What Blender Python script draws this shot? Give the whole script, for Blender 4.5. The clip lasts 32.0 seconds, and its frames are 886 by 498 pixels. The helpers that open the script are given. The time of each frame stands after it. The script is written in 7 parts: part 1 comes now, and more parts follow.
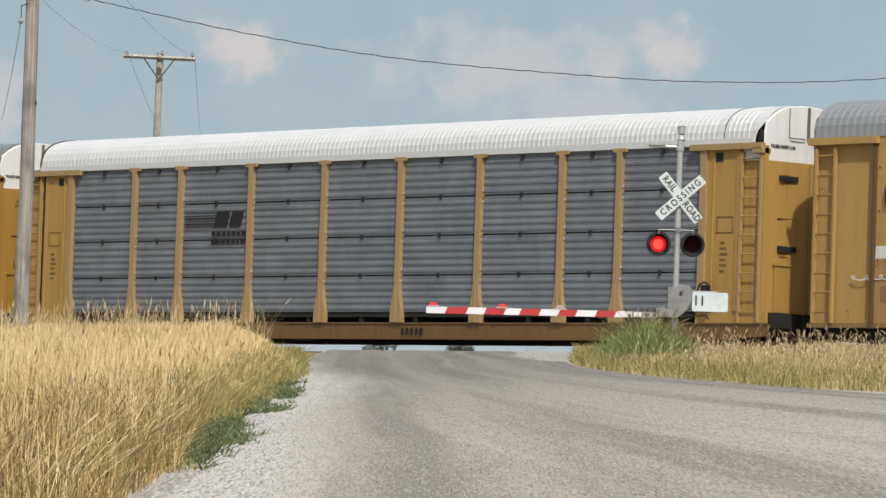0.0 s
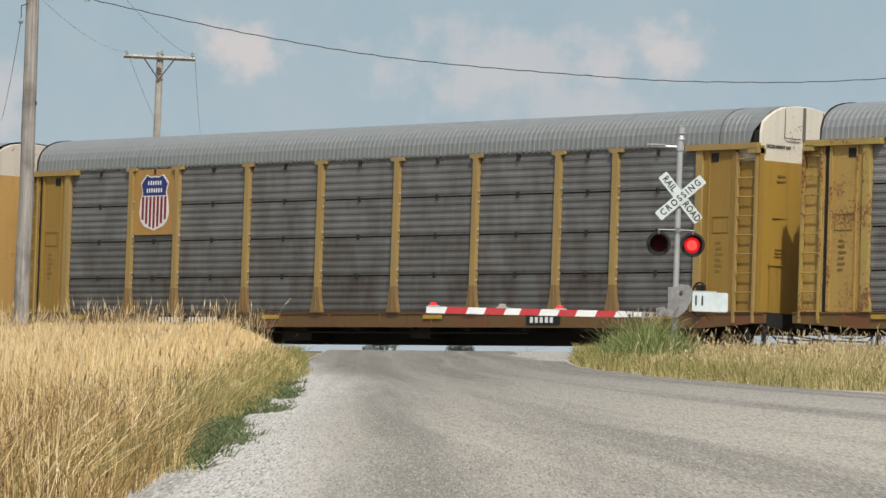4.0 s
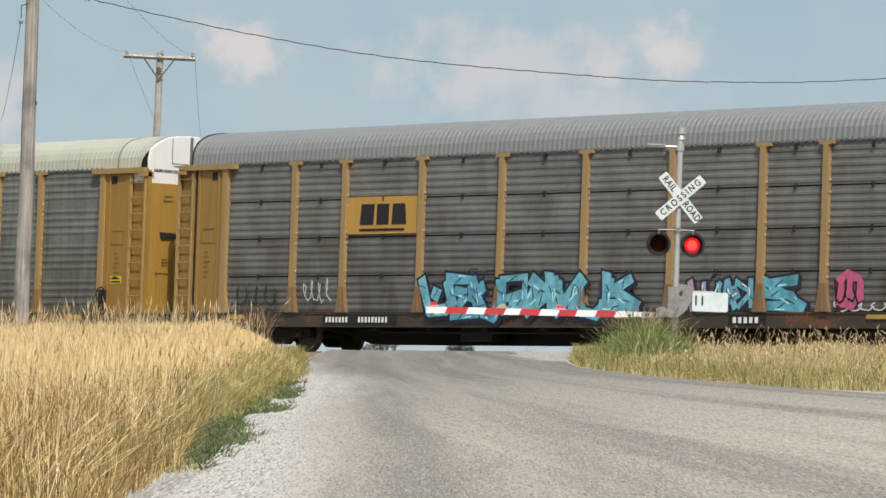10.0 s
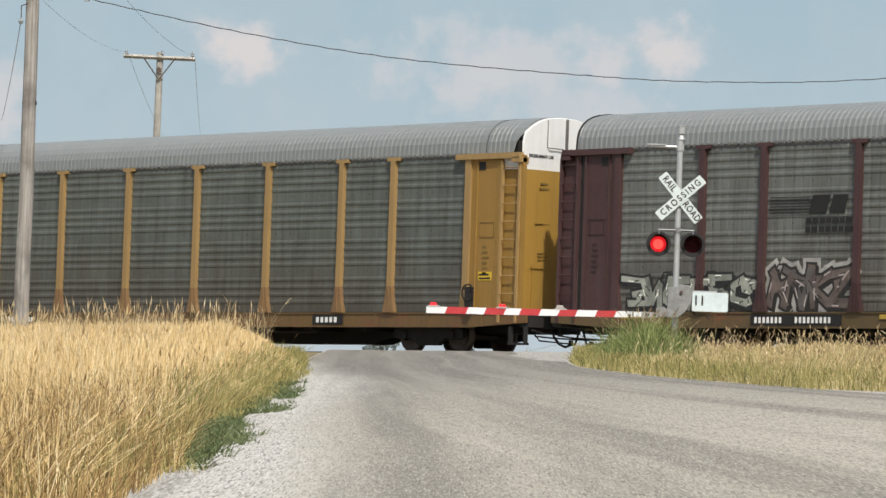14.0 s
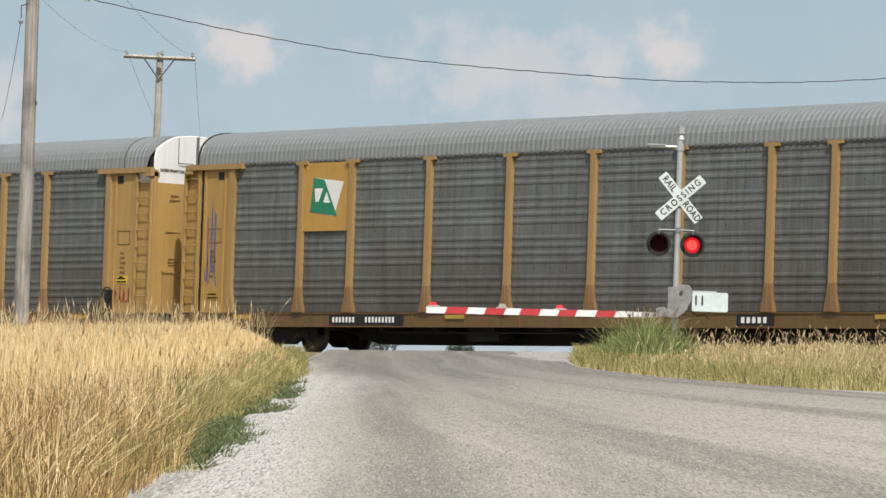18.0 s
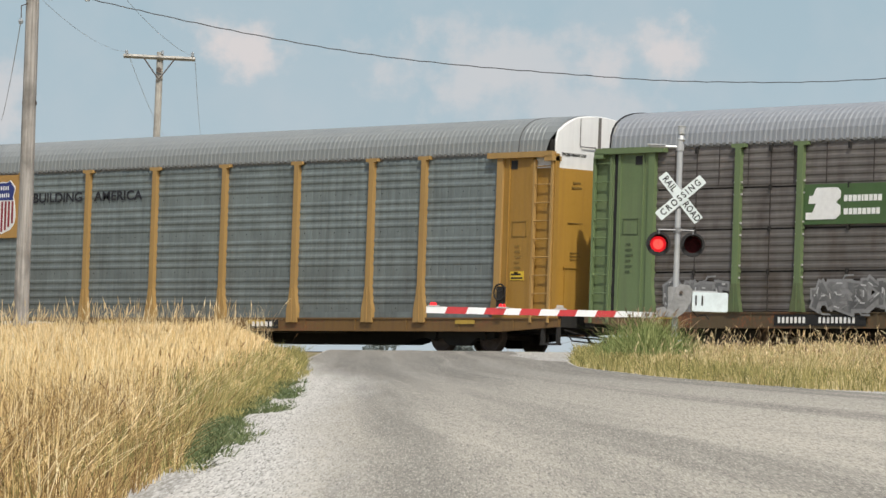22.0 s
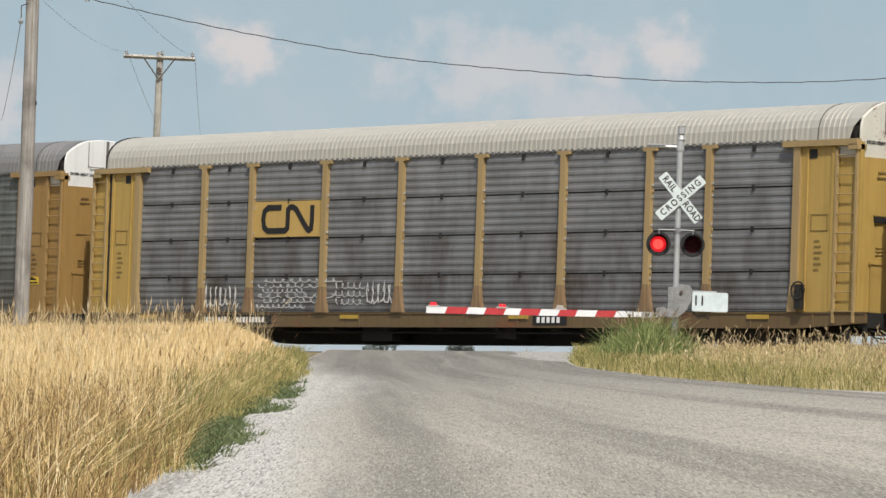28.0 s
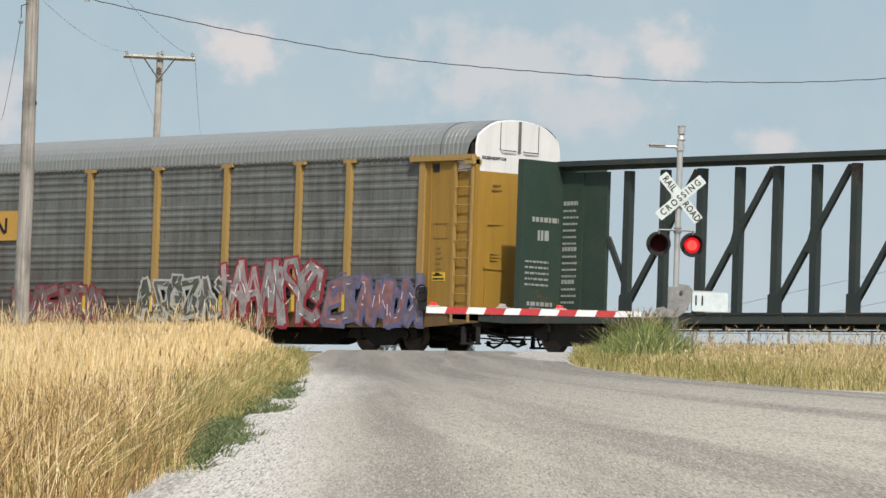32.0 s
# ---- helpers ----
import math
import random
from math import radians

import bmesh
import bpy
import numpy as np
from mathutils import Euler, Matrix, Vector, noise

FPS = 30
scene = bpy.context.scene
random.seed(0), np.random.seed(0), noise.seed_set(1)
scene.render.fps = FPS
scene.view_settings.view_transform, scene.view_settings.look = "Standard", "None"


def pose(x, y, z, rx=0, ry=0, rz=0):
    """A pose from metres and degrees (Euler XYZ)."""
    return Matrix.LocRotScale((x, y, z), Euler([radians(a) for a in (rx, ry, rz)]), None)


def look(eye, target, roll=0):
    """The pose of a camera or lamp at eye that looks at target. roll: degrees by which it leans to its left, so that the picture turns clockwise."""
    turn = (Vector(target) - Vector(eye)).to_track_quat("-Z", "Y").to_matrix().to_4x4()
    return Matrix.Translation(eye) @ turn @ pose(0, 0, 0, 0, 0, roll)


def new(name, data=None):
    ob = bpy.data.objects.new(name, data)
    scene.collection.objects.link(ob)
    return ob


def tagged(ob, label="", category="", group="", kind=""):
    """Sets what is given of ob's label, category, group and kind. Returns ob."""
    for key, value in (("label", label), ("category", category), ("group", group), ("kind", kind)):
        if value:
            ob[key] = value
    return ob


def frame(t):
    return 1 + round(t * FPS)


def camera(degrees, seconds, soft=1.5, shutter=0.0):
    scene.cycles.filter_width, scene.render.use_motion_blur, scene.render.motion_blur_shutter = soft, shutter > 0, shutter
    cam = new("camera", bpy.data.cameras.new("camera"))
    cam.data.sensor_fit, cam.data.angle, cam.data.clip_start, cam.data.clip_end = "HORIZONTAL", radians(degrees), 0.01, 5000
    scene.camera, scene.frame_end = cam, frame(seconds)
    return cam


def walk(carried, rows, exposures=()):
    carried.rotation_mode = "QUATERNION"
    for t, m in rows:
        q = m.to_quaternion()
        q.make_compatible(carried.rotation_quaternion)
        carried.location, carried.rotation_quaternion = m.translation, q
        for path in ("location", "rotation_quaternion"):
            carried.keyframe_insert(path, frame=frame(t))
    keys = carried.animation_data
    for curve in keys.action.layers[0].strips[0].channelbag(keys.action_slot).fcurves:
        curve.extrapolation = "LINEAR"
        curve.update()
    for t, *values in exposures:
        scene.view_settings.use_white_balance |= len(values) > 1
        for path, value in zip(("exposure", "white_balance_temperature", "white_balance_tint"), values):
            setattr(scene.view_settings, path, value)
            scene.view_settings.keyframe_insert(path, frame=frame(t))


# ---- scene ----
cam = camera(12.096, 32.0, soft=1.5)
EYE = Vector((75.0, -72.433, -2.426))
AIM = (2.443, -3.785, 2.377)
walk(cam, [(0.0, look(EYE, AIM, 1.933)), (32.0, look(EYE, AIM, 1.933))],
     exposures=[(0.0, -0.12), (3.5, -0.17), (5.5, 0.04), (8.0, 0.04), (9.0, -0.04), (10.0, 0.0), (11.0, -0.05), (11.6, -0.2), (12.0, -0.25), (13.0, -0.2), (13.8, 0.0), (14.0, 0.03),
                (20.0, 0.03), (22.0, 0.0), (23.0, 0.08), (24.0, 0.0), (24.6, -0.1), (25.0, -0.36), (25.5, -0.26), (27.5, -0.04), (28.3, -0.03), (30.0, 0.06), (32.0, 0.06)])

# the road runs away from the camera along AHEAD; RIGHT is square to it
AHEAD = Vector((-0.7264, 0.6873, 0.0))
RIGHT = Vector((0.6873, 0.7264, 0.0))
SLOPE = 0.0564

# ---- light ----
world = bpy.data.worlds.new("world")
scene.world = world
world.use_nodes = True
wn = world.node_tree.nodes
sky = wn.new("ShaderNodeTexSky")
sky.sky_type = "NISHITA"
sky.sun_disc = False
SUN_ELEV, SUN_AZ = 51.0, 122.5  # azimuth of the sun, degrees clockwise from +y
sky.sun_elevation, sky.sun_rotation = radians(SUN_ELEV), radians(SUN_AZ)
sky.dust_density, sky.air_density = 3.0, 1.0
wn["Background"].inputs["Strength"].default_value = 0.13
world.node_tree.links.new(sky.outputs[0], wn["Background"].inputs["Color"])
sun_data = bpy.data.lights.new("sun", "SUN")
sun_data.energy, sun_data.angle, sun_data.color = 3.75, radians(1.2), (1.0, 0.972, 0.88)
sun = new("sun", sun_data)
sun_dir = Vector((math.sin(radians(SUN_AZ)) * math.cos(radians(SUN_ELEV)), math.cos(radians(SUN_AZ)) * math.cos(radians(SUN_ELEV)), math.sin(radians(SUN_ELEV))))
sun.matrix_world = look(sun_dir * 60, (0, 0, 0))
scene.view_settings.exposure = 0.0


# ---- materials ----
def nodes(name):
    m = bpy.data.materials.new(name)
    m.use_nodes = True
    return m, m.node_tree.nodes, m.node_tree.links, m.node_tree.nodes["Principled BSDF"]


def coords(n, l, scale, random_shift=True):
    """Object coordinates scaled, shifted by a random amount for each object."""
    tc = n.new("ShaderNodeTexCoord")
    mp = n.new("ShaderNodeMapping")
    mp.inputs["Scale"].default_value = tuple(float(q) for q in scale)
    l.new(tc.outputs["Object"], mp.inputs["Vector"])
    if random_shift:
        oi = n.new("ShaderNodeObjectInfo")
        mul = n.new("ShaderNodeMath")
        mul.operation = "MULTIPLY"
        mul.inputs[1].default_value = 60.0
        l.new(oi.outputs["Random"], mul.inputs[0])
        l.new(mul.outputs[0], mp.inputs["Location"])
    return mp.outputs["Vector"]


def noise_tex(n, l, vec, scale, detail=5.0, rough=0.6):
    t = n.new("ShaderNodeTexNoise")
    t.inputs["Scale"].default_value, t.inputs["Detail"].default_value, t.inputs["Roughness"].default_value = scale, detail, rough
    l.new(vec, t.inputs["Vector"])
    return t.outputs["Fac"]


def ramp(n, l, fac, *stops):
    r = n.new("ShaderNodeValToRGB")
    while len(r.color_ramp.elements) < len(stops):
        r.color_ramp.elements.new(0.5)
    for e, (pos, c) in zip(r.color_ramp.elements, stops):
        e.position = pos
        e.color = (*c, 1) if isinstance(c, tuple) else (c, c, c, 1)
    l.new(fac, r.inputs["Fac"])
    return r.outputs["Color"]


def mix(n, l, fac, a, b, kind="MIX"):
    m = n.new("ShaderNodeMix")
    m.data_type, m.blend_type = "RGBA", kind
    for sock, v in ((m.inputs[0], fac), (m.inputs[6], a), (m.inputs[7], b)):
        if isinstance(v, (int, float)):
            sock.default_value = v if sock == m.inputs[0] else (v, v, v, 1)
        elif isinstance(v, tuple):
            sock.default_value = (*v, 1)
        else:
            l.new(v, sock)
    return m.outputs[2]


def bump(n, l, p, height, strength=0.3, distance=0.01):
    b = n.new("ShaderNodeBump")
    b.inputs["Strength"].default_value, b.inputs["Distance"].default_value = strength, distance
    l.new(height, b.inputs["Height"])
    l.new(b.outputs["Normal"], p.inputs["Normal"])


MATS = {}


def paint(color, dirt=0.35, rust=0.0, rough=0.55, metal=0.0, grime=(0.07, 0.055, 0.045), vary=0.12):
    """Weathered paint on steel: mottled colour, streaks running down, specks of rust."""
    key = (color, dirt, rust, rough, metal, grime, vary)
    if key in MATS:
        return MATS[key]
    m, n, l, p = nodes("paint")
    big = noise_tex(n, l, coords(n, l, (0.9, 0.9, 0.9)), 1.0, 6.0, 0.65)
    streak = noise_tex(n, l, coords(n, l, (6.0, 6.0, 0.35)), 1.0, 5.0, 0.6)
    fine = noise_tex(n, l, coords(n, l, (14.0, 14.0, 14.0)), 1.0, 4.0, 0.7)
    light = tuple(min(1.0, c * (1 + vary)) for c in color)
    dark = tuple(c * (1 - vary) for c in color)
    base = mix(n, l, ramp(n, l, big, (0.3, 0.0), (0.7, 1.0)), dark, light)
    mask = mix(n, l, 0.5, ramp(n, l, streak, (0.48, 0.0), (0.78, 1.0)), ramp(n, l, big, (0.42, 0.0), (0.75, 1.0)))
    amt = n.new("ShaderNodeMath")
    amt.operation = "MULTIPLY"
    amt.inputs[1].default_value = dirt
    l.new(mask, amt.inputs[0])
    base = mix(n, l, amt.outputs[0], base, grime)
    if rust > 0:
        rm = ramp(n, l, mix(n, l, 0.45, big, fine), (0.60 - 0.16 * rust, 0.0), (0.66 - 0.13 * rust, 1.0))
        base = mix(n, l, rm, base, mix(n, l, fine, (0.10, 0.035, 0.015), (0.24, 0.095, 0.04)))
    l.new(base, p.inputs["Base Color"])
    l.new(ramp(n, l, fine, (0.3, rough - 0.08), (0.7, min(1.0, rough + 0.15))), p.inputs["Roughness"])
    p.inputs["Metallic"].default_value = metal
    bump(n, l, p, fine, 0.15, 0.004)
    MATS[key] = m
    return m


def sheet(color, dirt=0.5, grime=(0.05, 0.045, 0.04), close=5.0, splash=0.0):
    """Galvanised side sheeting, dulled and streaked, with lighter scuffs; close: how many streaks to a metre."""
    key = ("sheet", color, dirt, grime, close, splash)
    if key in MATS:
        return MATS[key]
    m, n, l, p = nodes("galvanised_sheet")
    big = noise_tex(n, l, coords(n, l, (0.7, 0.7, 1.6)), 1.0, 5.0, 0.6)
    streak = noise_tex(n, l, coords(n, l, (close, close, 0.4)), 1.0, 5.0, 0.6)
    scuff = noise_tex(n, l, coords(n, l, (1.6, 1.6, 14.0)), 1.0, 4.0, 0.6)
    base = mix(n, l, ramp(n, l, big, (0.32, 0.0), (0.68, 1.0)), tuple(c * 0.84 for c in color), tuple(min(1.0, c * 1.15) for c in color))
    amt = n.new("ShaderNodeMath")
    amt.operation = "MULTIPLY"
    amt.inputs[1].default_value = dirt
    l.new(ramp(n, l, streak, (0.40, 0.0), (0.72, 1.0)), amt.inputs[0])
    base = mix(n, l, amt.outputs[0], base, grime)
    base = mix(n, l, mix(n, l, 0.5, ramp(n, l, scuff, (0.55, 0.0), (0.80, 0.40)), 0.0), base, tuple(min(1.0, c * 1.7) for c in color))
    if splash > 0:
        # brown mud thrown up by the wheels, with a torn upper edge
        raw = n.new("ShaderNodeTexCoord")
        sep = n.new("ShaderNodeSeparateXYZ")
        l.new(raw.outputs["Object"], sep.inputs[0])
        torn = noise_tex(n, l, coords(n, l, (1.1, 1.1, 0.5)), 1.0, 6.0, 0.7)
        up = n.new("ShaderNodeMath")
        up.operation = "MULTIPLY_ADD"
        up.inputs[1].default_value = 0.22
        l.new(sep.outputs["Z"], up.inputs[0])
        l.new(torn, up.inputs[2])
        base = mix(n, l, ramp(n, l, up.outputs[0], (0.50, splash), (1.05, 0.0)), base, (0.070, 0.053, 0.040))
    l.new(base, p.inputs["Base Color"])
    p.inputs["Metallic"].default_value = 0.10
    p.inputs["Specular IOR Level"].default_value = 0.3
    l.new(ramp(n, l, streak, (0.3, 0.50), (0.7, 0.70)), p.inputs["Roughness"])
    bump(n, l, p, scuff, 0.12, 0.01)
    MATS[key] = m
    return m


def plain(color, rough=0.6, metal=0.0, vary=0.2, size=8.0, name="plain"):
    key = ("plain", color, rough, metal, vary, size)
    if key in MATS:
        return MATS[key]
    m, n, l, p = nodes(name)
    t = noise_tex(n, l, coords(n, l, (size, size, size)), 1.0, 6.0, 0.65)
    l.new(ramp(n, l, t, (0.3, tuple(c * (1 - vary) for c in color)), (0.7, tuple(min(1.0, c * (1 + vary)) for c in color))), p.inputs["Base Color"])
    p.inputs["Roughness"].default_value, p.inputs["Metallic"].default_value = rough, metal
    bump(n, l, p, t, 0.2, 0.005)
    MATS[key] = m
    return m


def glow(name, color, strength):
    m, n, l, p = nodes(name)
    p.inputs["Base Color"].default_value = (*color, 1)
    p.inputs["Emission Color"].default_value = (*color, 1)
    p.inputs["Emission Strength"].default_value = strength
    return m


def ground_mat():
    m, n, l, p = nodes("dry_soil_and_thatch")
    v = coords(n, l, (1, 1, 1), False)
    a, b = noise_tex(n, l, v, 0.35, 6.0, 0.65), noise_tex(n, l, v, 9.0, 6.0, 0.7)
    c = mix(n, l, ramp(n, l, a, (0.35, 0.0), (0.65, 1.0)), (0.20, 0.155, 0.085), (0.115, 0.12, 0.05))
    l.new(mix(n, l, b, c, (0.27, 0.215, 0.12)), p.inputs["Base Color"])
    p.inputs["Roughness"].default_value = 0.95
    bump(n, l, p, b, 0.6, 0.05)
    return m


def gravel_mat(along=False):
    """Pale crushed stone; along: laid out by the road's own metres."""
    m, n, l, p = nodes("pale_limestone_gravel")
    v = coords(n, l, (1, 1, 1), False)
    if along:
        at = n.new("ShaderNodeAttribute")
        at.attribute_name = "metre"
        mp = n.new("ShaderNodeMapping")
        mp.inputs["Scale"].default_value = (1.0, 0.06, 0.0)
        l.new(at.outputs["Vector"], mp.inputs["Vector"])
        v = mp.outputs["Vector"]
    vor = n.new("ShaderNodeTexVoronoi")
    vor.inputs["Scale"].default_value = 60.0 if along else 32.0
    l.new(v, vor.inputs["Vector"])
    big = noise_tex(n, l, v, 1.6, 6.0, 0.7)
    gaps = noise_tex(n, l, v, 13.0, 6.0, 0.8)
    each = n.new("ShaderNodeSeparateColor")
    l.new(vor.outputs["Color"], each.inputs[0])
    stones = ramp(n, l, each.outputs[0], (0.0, (0.16, 0.145, 0.12)), (0.10, (0.30, 0.28, 0.245)), (0.30, (0.35, 0.333, 0.298)), (0.75, (0.46, 0.44, 0.40)), (1.0, (0.63, 0.61, 0.565)))
    stones = mix(n, l, ramp(n, l, vor.outputs["Distance"], (0.45, 0.0), (0.85, 0.7)), stones, (0.22, 0.205, 0.175))
    grey = mix(n, l, ramp(n, l, big, (0.4, 0.0), (0.7, 0.6)), stones, (0.47, 0.44, 0.39))
    grey = mix(n, l, ramp(n, l, gaps, (0.38, 0.9), (0.48, 0.0)), grey, (0.20, 0.18, 0.14))
    l.new(grey, p.inputs["Base Color"])
    p.inputs["Roughness"].default_value = 0.95
    bump(n, l, p, vor.outputs["Distance"], 0.4, 0.02)
    return m


def asphalt_mat():
    """Worn chip-seal: grey with darker and paler wheel tracks, dusty and pale towards the near end, running out into gravel on its outer edge."""
    m, n, l, p = nodes("worn_asphalt")

    def field(name, scale):
        at = n.new("ShaderNodeAttribute")
        at.attribute_name = name
        mp = n.new("ShaderNodeMapping")
        mp.inputs["Scale"].default_value = scale
        l.new(at.outputs["Vector"], mp.inputs["Vector"])
        return at.outputs["Vector"], mp.outputs["Vector"]

    lane, streaky = field("lane", (1.9, 0.02, 1.0))
    metre, worn = field("metre", (1.0, 0.055, 0.0))
    tracks = noise_tex(n, l, streaky, 1.0, 4.0, 0.55)
    grain = noise_tex(n, l, worn, 26.0, 3.0, 0.75)
    chips = noise_tex(n, l, worn, 38.0, 2.0, 0.6)
    blot = noise_tex(n, l, worn, 1.3, 6.0, 0.72)
    cross = n.new("ShaderNodeSeparateXYZ")
    l.new(lane, cross.inputs[0])
    place = n.new("ShaderNodeSeparateXYZ")
    l.new(metre, place.inputs[0])
    # 0 on the grey far stretch, 1 on the dusty near one
    near = n.new("ShaderNodeMapRange")
    near.inputs["From Min"].default_value, near.inputs["From Max"].default_value = 72.0, 37.0
    l.new(cross.outputs["Y"], near.inputs["Value"])
    dark = mix(n, l, near.outputs[0], (0.118, 0.109, 0.091), (0.228, 0.207, 0.167))
    pale = mix(n, l, near.outputs[0], (0.222, 0.205, 0.171), (0.440, 0.400, 0.324))
    base = mix(n, l, ramp(n, l, tracks, (0.41, 0.0), (0.56, 1.0)), dark, pale)
    # the straight wheel tracks, in metres across the road; Z holds that measure
    wide = n.new("ShaderNodeMapRange")
    wide.inputs["From Min"].default_value, wide.inputs["From Max"].default_value = -2.0, 3.0
    l.new(place.outputs["Z"], wide.inputs["Value"])
    patchy = ramp(n, l, blot, (0.34, 0.25), (0.62, 0.9))
    rut = mix(n, l, 1.0, ramp(n, l, wide.outputs[0], (0.20, 0.0), (0.29, 0.35), (0.34, 0.35), (0.41, 0.0), (0.58, 0.0), (0.66, 0.4), (0.74, 0.0)), patchy, "MULTIPLY")
    crest = mix(n, l, 1.0, ramp(n, l, wide.outputs[0], (0.40, 0.0), (0.47, 0.75), (0.52, 0.75), (0.60, 0.0)), patchy, "MULTIPLY")
    base = mix(n, l, rut, base, dark)
    base = mix(n, l, crest, base, pale)
    base = mix(n, l, ramp(n, l, blot, (0.47, 0.0), (0.75, 0.45)), base, pale)
    base = mix(n, l, ramp(n, l, grain, (0.34, 0.6), (0.48, 0.0)), base, (0.135, 0.122, 0.102))
    base = mix(n, l, ramp(n, l, chips, (0.33, 0.8), (0.42, 0.0)), base, (0.10, 0.09, 0.075))
    speck = n.new("ShaderNodeTexVoronoi")
    speck.inputs["Scale"].default_value = 80.0
    l.new(worn, speck.inputs["Vector"])
    chip = n.new("ShaderNodeSeparateColor")
    l.new(speck.outputs["Color"], chip.inputs[0])
    base = mix(n, l, ramp(n, l, chip.outputs[0], (0.72, 0.0), (0.86, 0.30)), base, (0.60, 0.555, 0.46))
    base = mix(n, l, ramp(n, l, chip.outputs[1], (0.76, 0.0), (0.88, 0.32)), base, (0.10, 0.09, 0.075))
    dust = noise_tex(n, l, worn, 64.0, 4.0, 0.75)
    base = mix(n, l, ramp(n, l, dust, (0.36, 0.65), (0.46, 0.0)), base, (0.13, 0.118, 0.10))
    base = mix(n, l, ramp(n, l, dust, (0.55, 0.0), (0.64, 0.65)), base, (0.62, 0.57, 0.47))
    edge = n.new("ShaderNodeMath")
    edge.operation = "MULTIPLY_ADD"
    edge.inputs[1].default_value = 0.8
    l.new(blot, edge.inputs[0])
    l.new(cross.outputs["Z"], edge.inputs[2])
    stone = ramp(n, l, chip.outputs[2], (0.0, (0.15, 0.138, 0.115)), (0.14, (0.34, 0.318, 0.275)), (0.5, (0.47, 0.445, 0.395)), (1.0, (0.62, 0.59, 0.53)))
    base = mix(n, l, ramp(n, l, edge.outputs[0], (0.60, 1.0), (1.55, 0.0)), base, stone)
    l.new(base, p.inputs["Base Color"])
    p.inputs["Roughness"].default_value = 0.9
    bump(n, l, p, grain, 0.5, 0.012)
    return m


def wood_mat(a, b):
    m, n, l, p = nodes("weathered_pole_wood")
    g = noise_tex(n, l, coords(n, l, (26.0, 26.0, 0.7)), 1.0, 5.0, 0.65)
    k = noise_tex(n, l, coords(n, l, (2.0, 2.0, 1.4)), 1.0, 4.0, 0.6)
    c = ramp(n, l, g, (0.3, a), (0.7, b))
    l.new(mix(n, l, ramp(n, l, k, (0.46, 0.0), (0.72, 0.75)), c, tuple(x * 0.55 for x in a)), p.inputs["Base Color"])
    p.inputs["Roughness"].default_value = 0.9
    bump(n, l, p, g, 0.5, 0.01)
    return m


def blade_mat(name, stops, rough=0.7):
    """Grass: each blade its own shade."""
    m, n, l, p = nodes(name)
    geo = n.new("ShaderNodeNewGeometry")
    v = coords(n, l, (2.0, 2.0, 0.7), False)
    clump = noise_tex(n, l, v, 1.0, 4.0, 0.6)
    r = n.new("ShaderNodeMath")
    r.operation = "MULTIPLY_ADD"
    r.inputs[1].default_value, r.inputs[2].default_value = 0.55, 0.0
    l.new(geo.outputs["Random Per Island"], r.inputs[0])
    add = n.new("ShaderNodeMath")
    l.new(r.outputs[0], add.inputs[0])
    half = n.new("ShaderNodeMath")
    half.operation = "MULTIPLY"
    half.inputs[1].default_value = 0.5
    l.new(clump, half.inputs[0])
    l.new(half.outputs[0], add.inputs[1])
    l.new(ramp(n, l, add.outputs[0], *stops), p.inputs["Base Color"])
    p.inputs["Roughness"].default_value = rough
    p.inputs["Specular IOR Level"].default_value = 0.25
    tr = n.new("ShaderNodeBsdfTranslucent")
    l.new(ramp(n, l, add.outputs[0], *stops), tr.inputs["Color"])
    ms = n.new("ShaderNodeMixShader")
    ms.inputs[0].default_value = 0.25
    l.new(p.outputs[0], ms.inputs[1])
    l.new(tr.outputs[0], ms.inputs[2])
    l.new(ms.outputs[0], n["Material Output"].inputs["Surface"])
    return m


YELLOW = (0.46, 0.27, 0.062)
GALV = (0.22, 0.225, 0.23)
BLACK = plain((0.012, 0.0115, 0.0115), 0.75)
DARK = plain((0.015, 0.0135, 0.012), 0.9)
STEEL = plain((0.10, 0.075, 0.06), 0.6, 0.4)
WHITE = plain((0.75, 0.75, 0.73), 0.5, 0.0, 0.06)
BRACKET_GREY = plain((0.25, 0.25, 0.245), 0.5, 0.3, 0.25)
SIGNAL_GREY = plain((0.42, 0.43, 0.43), 0.45, 0.3, 0.08)


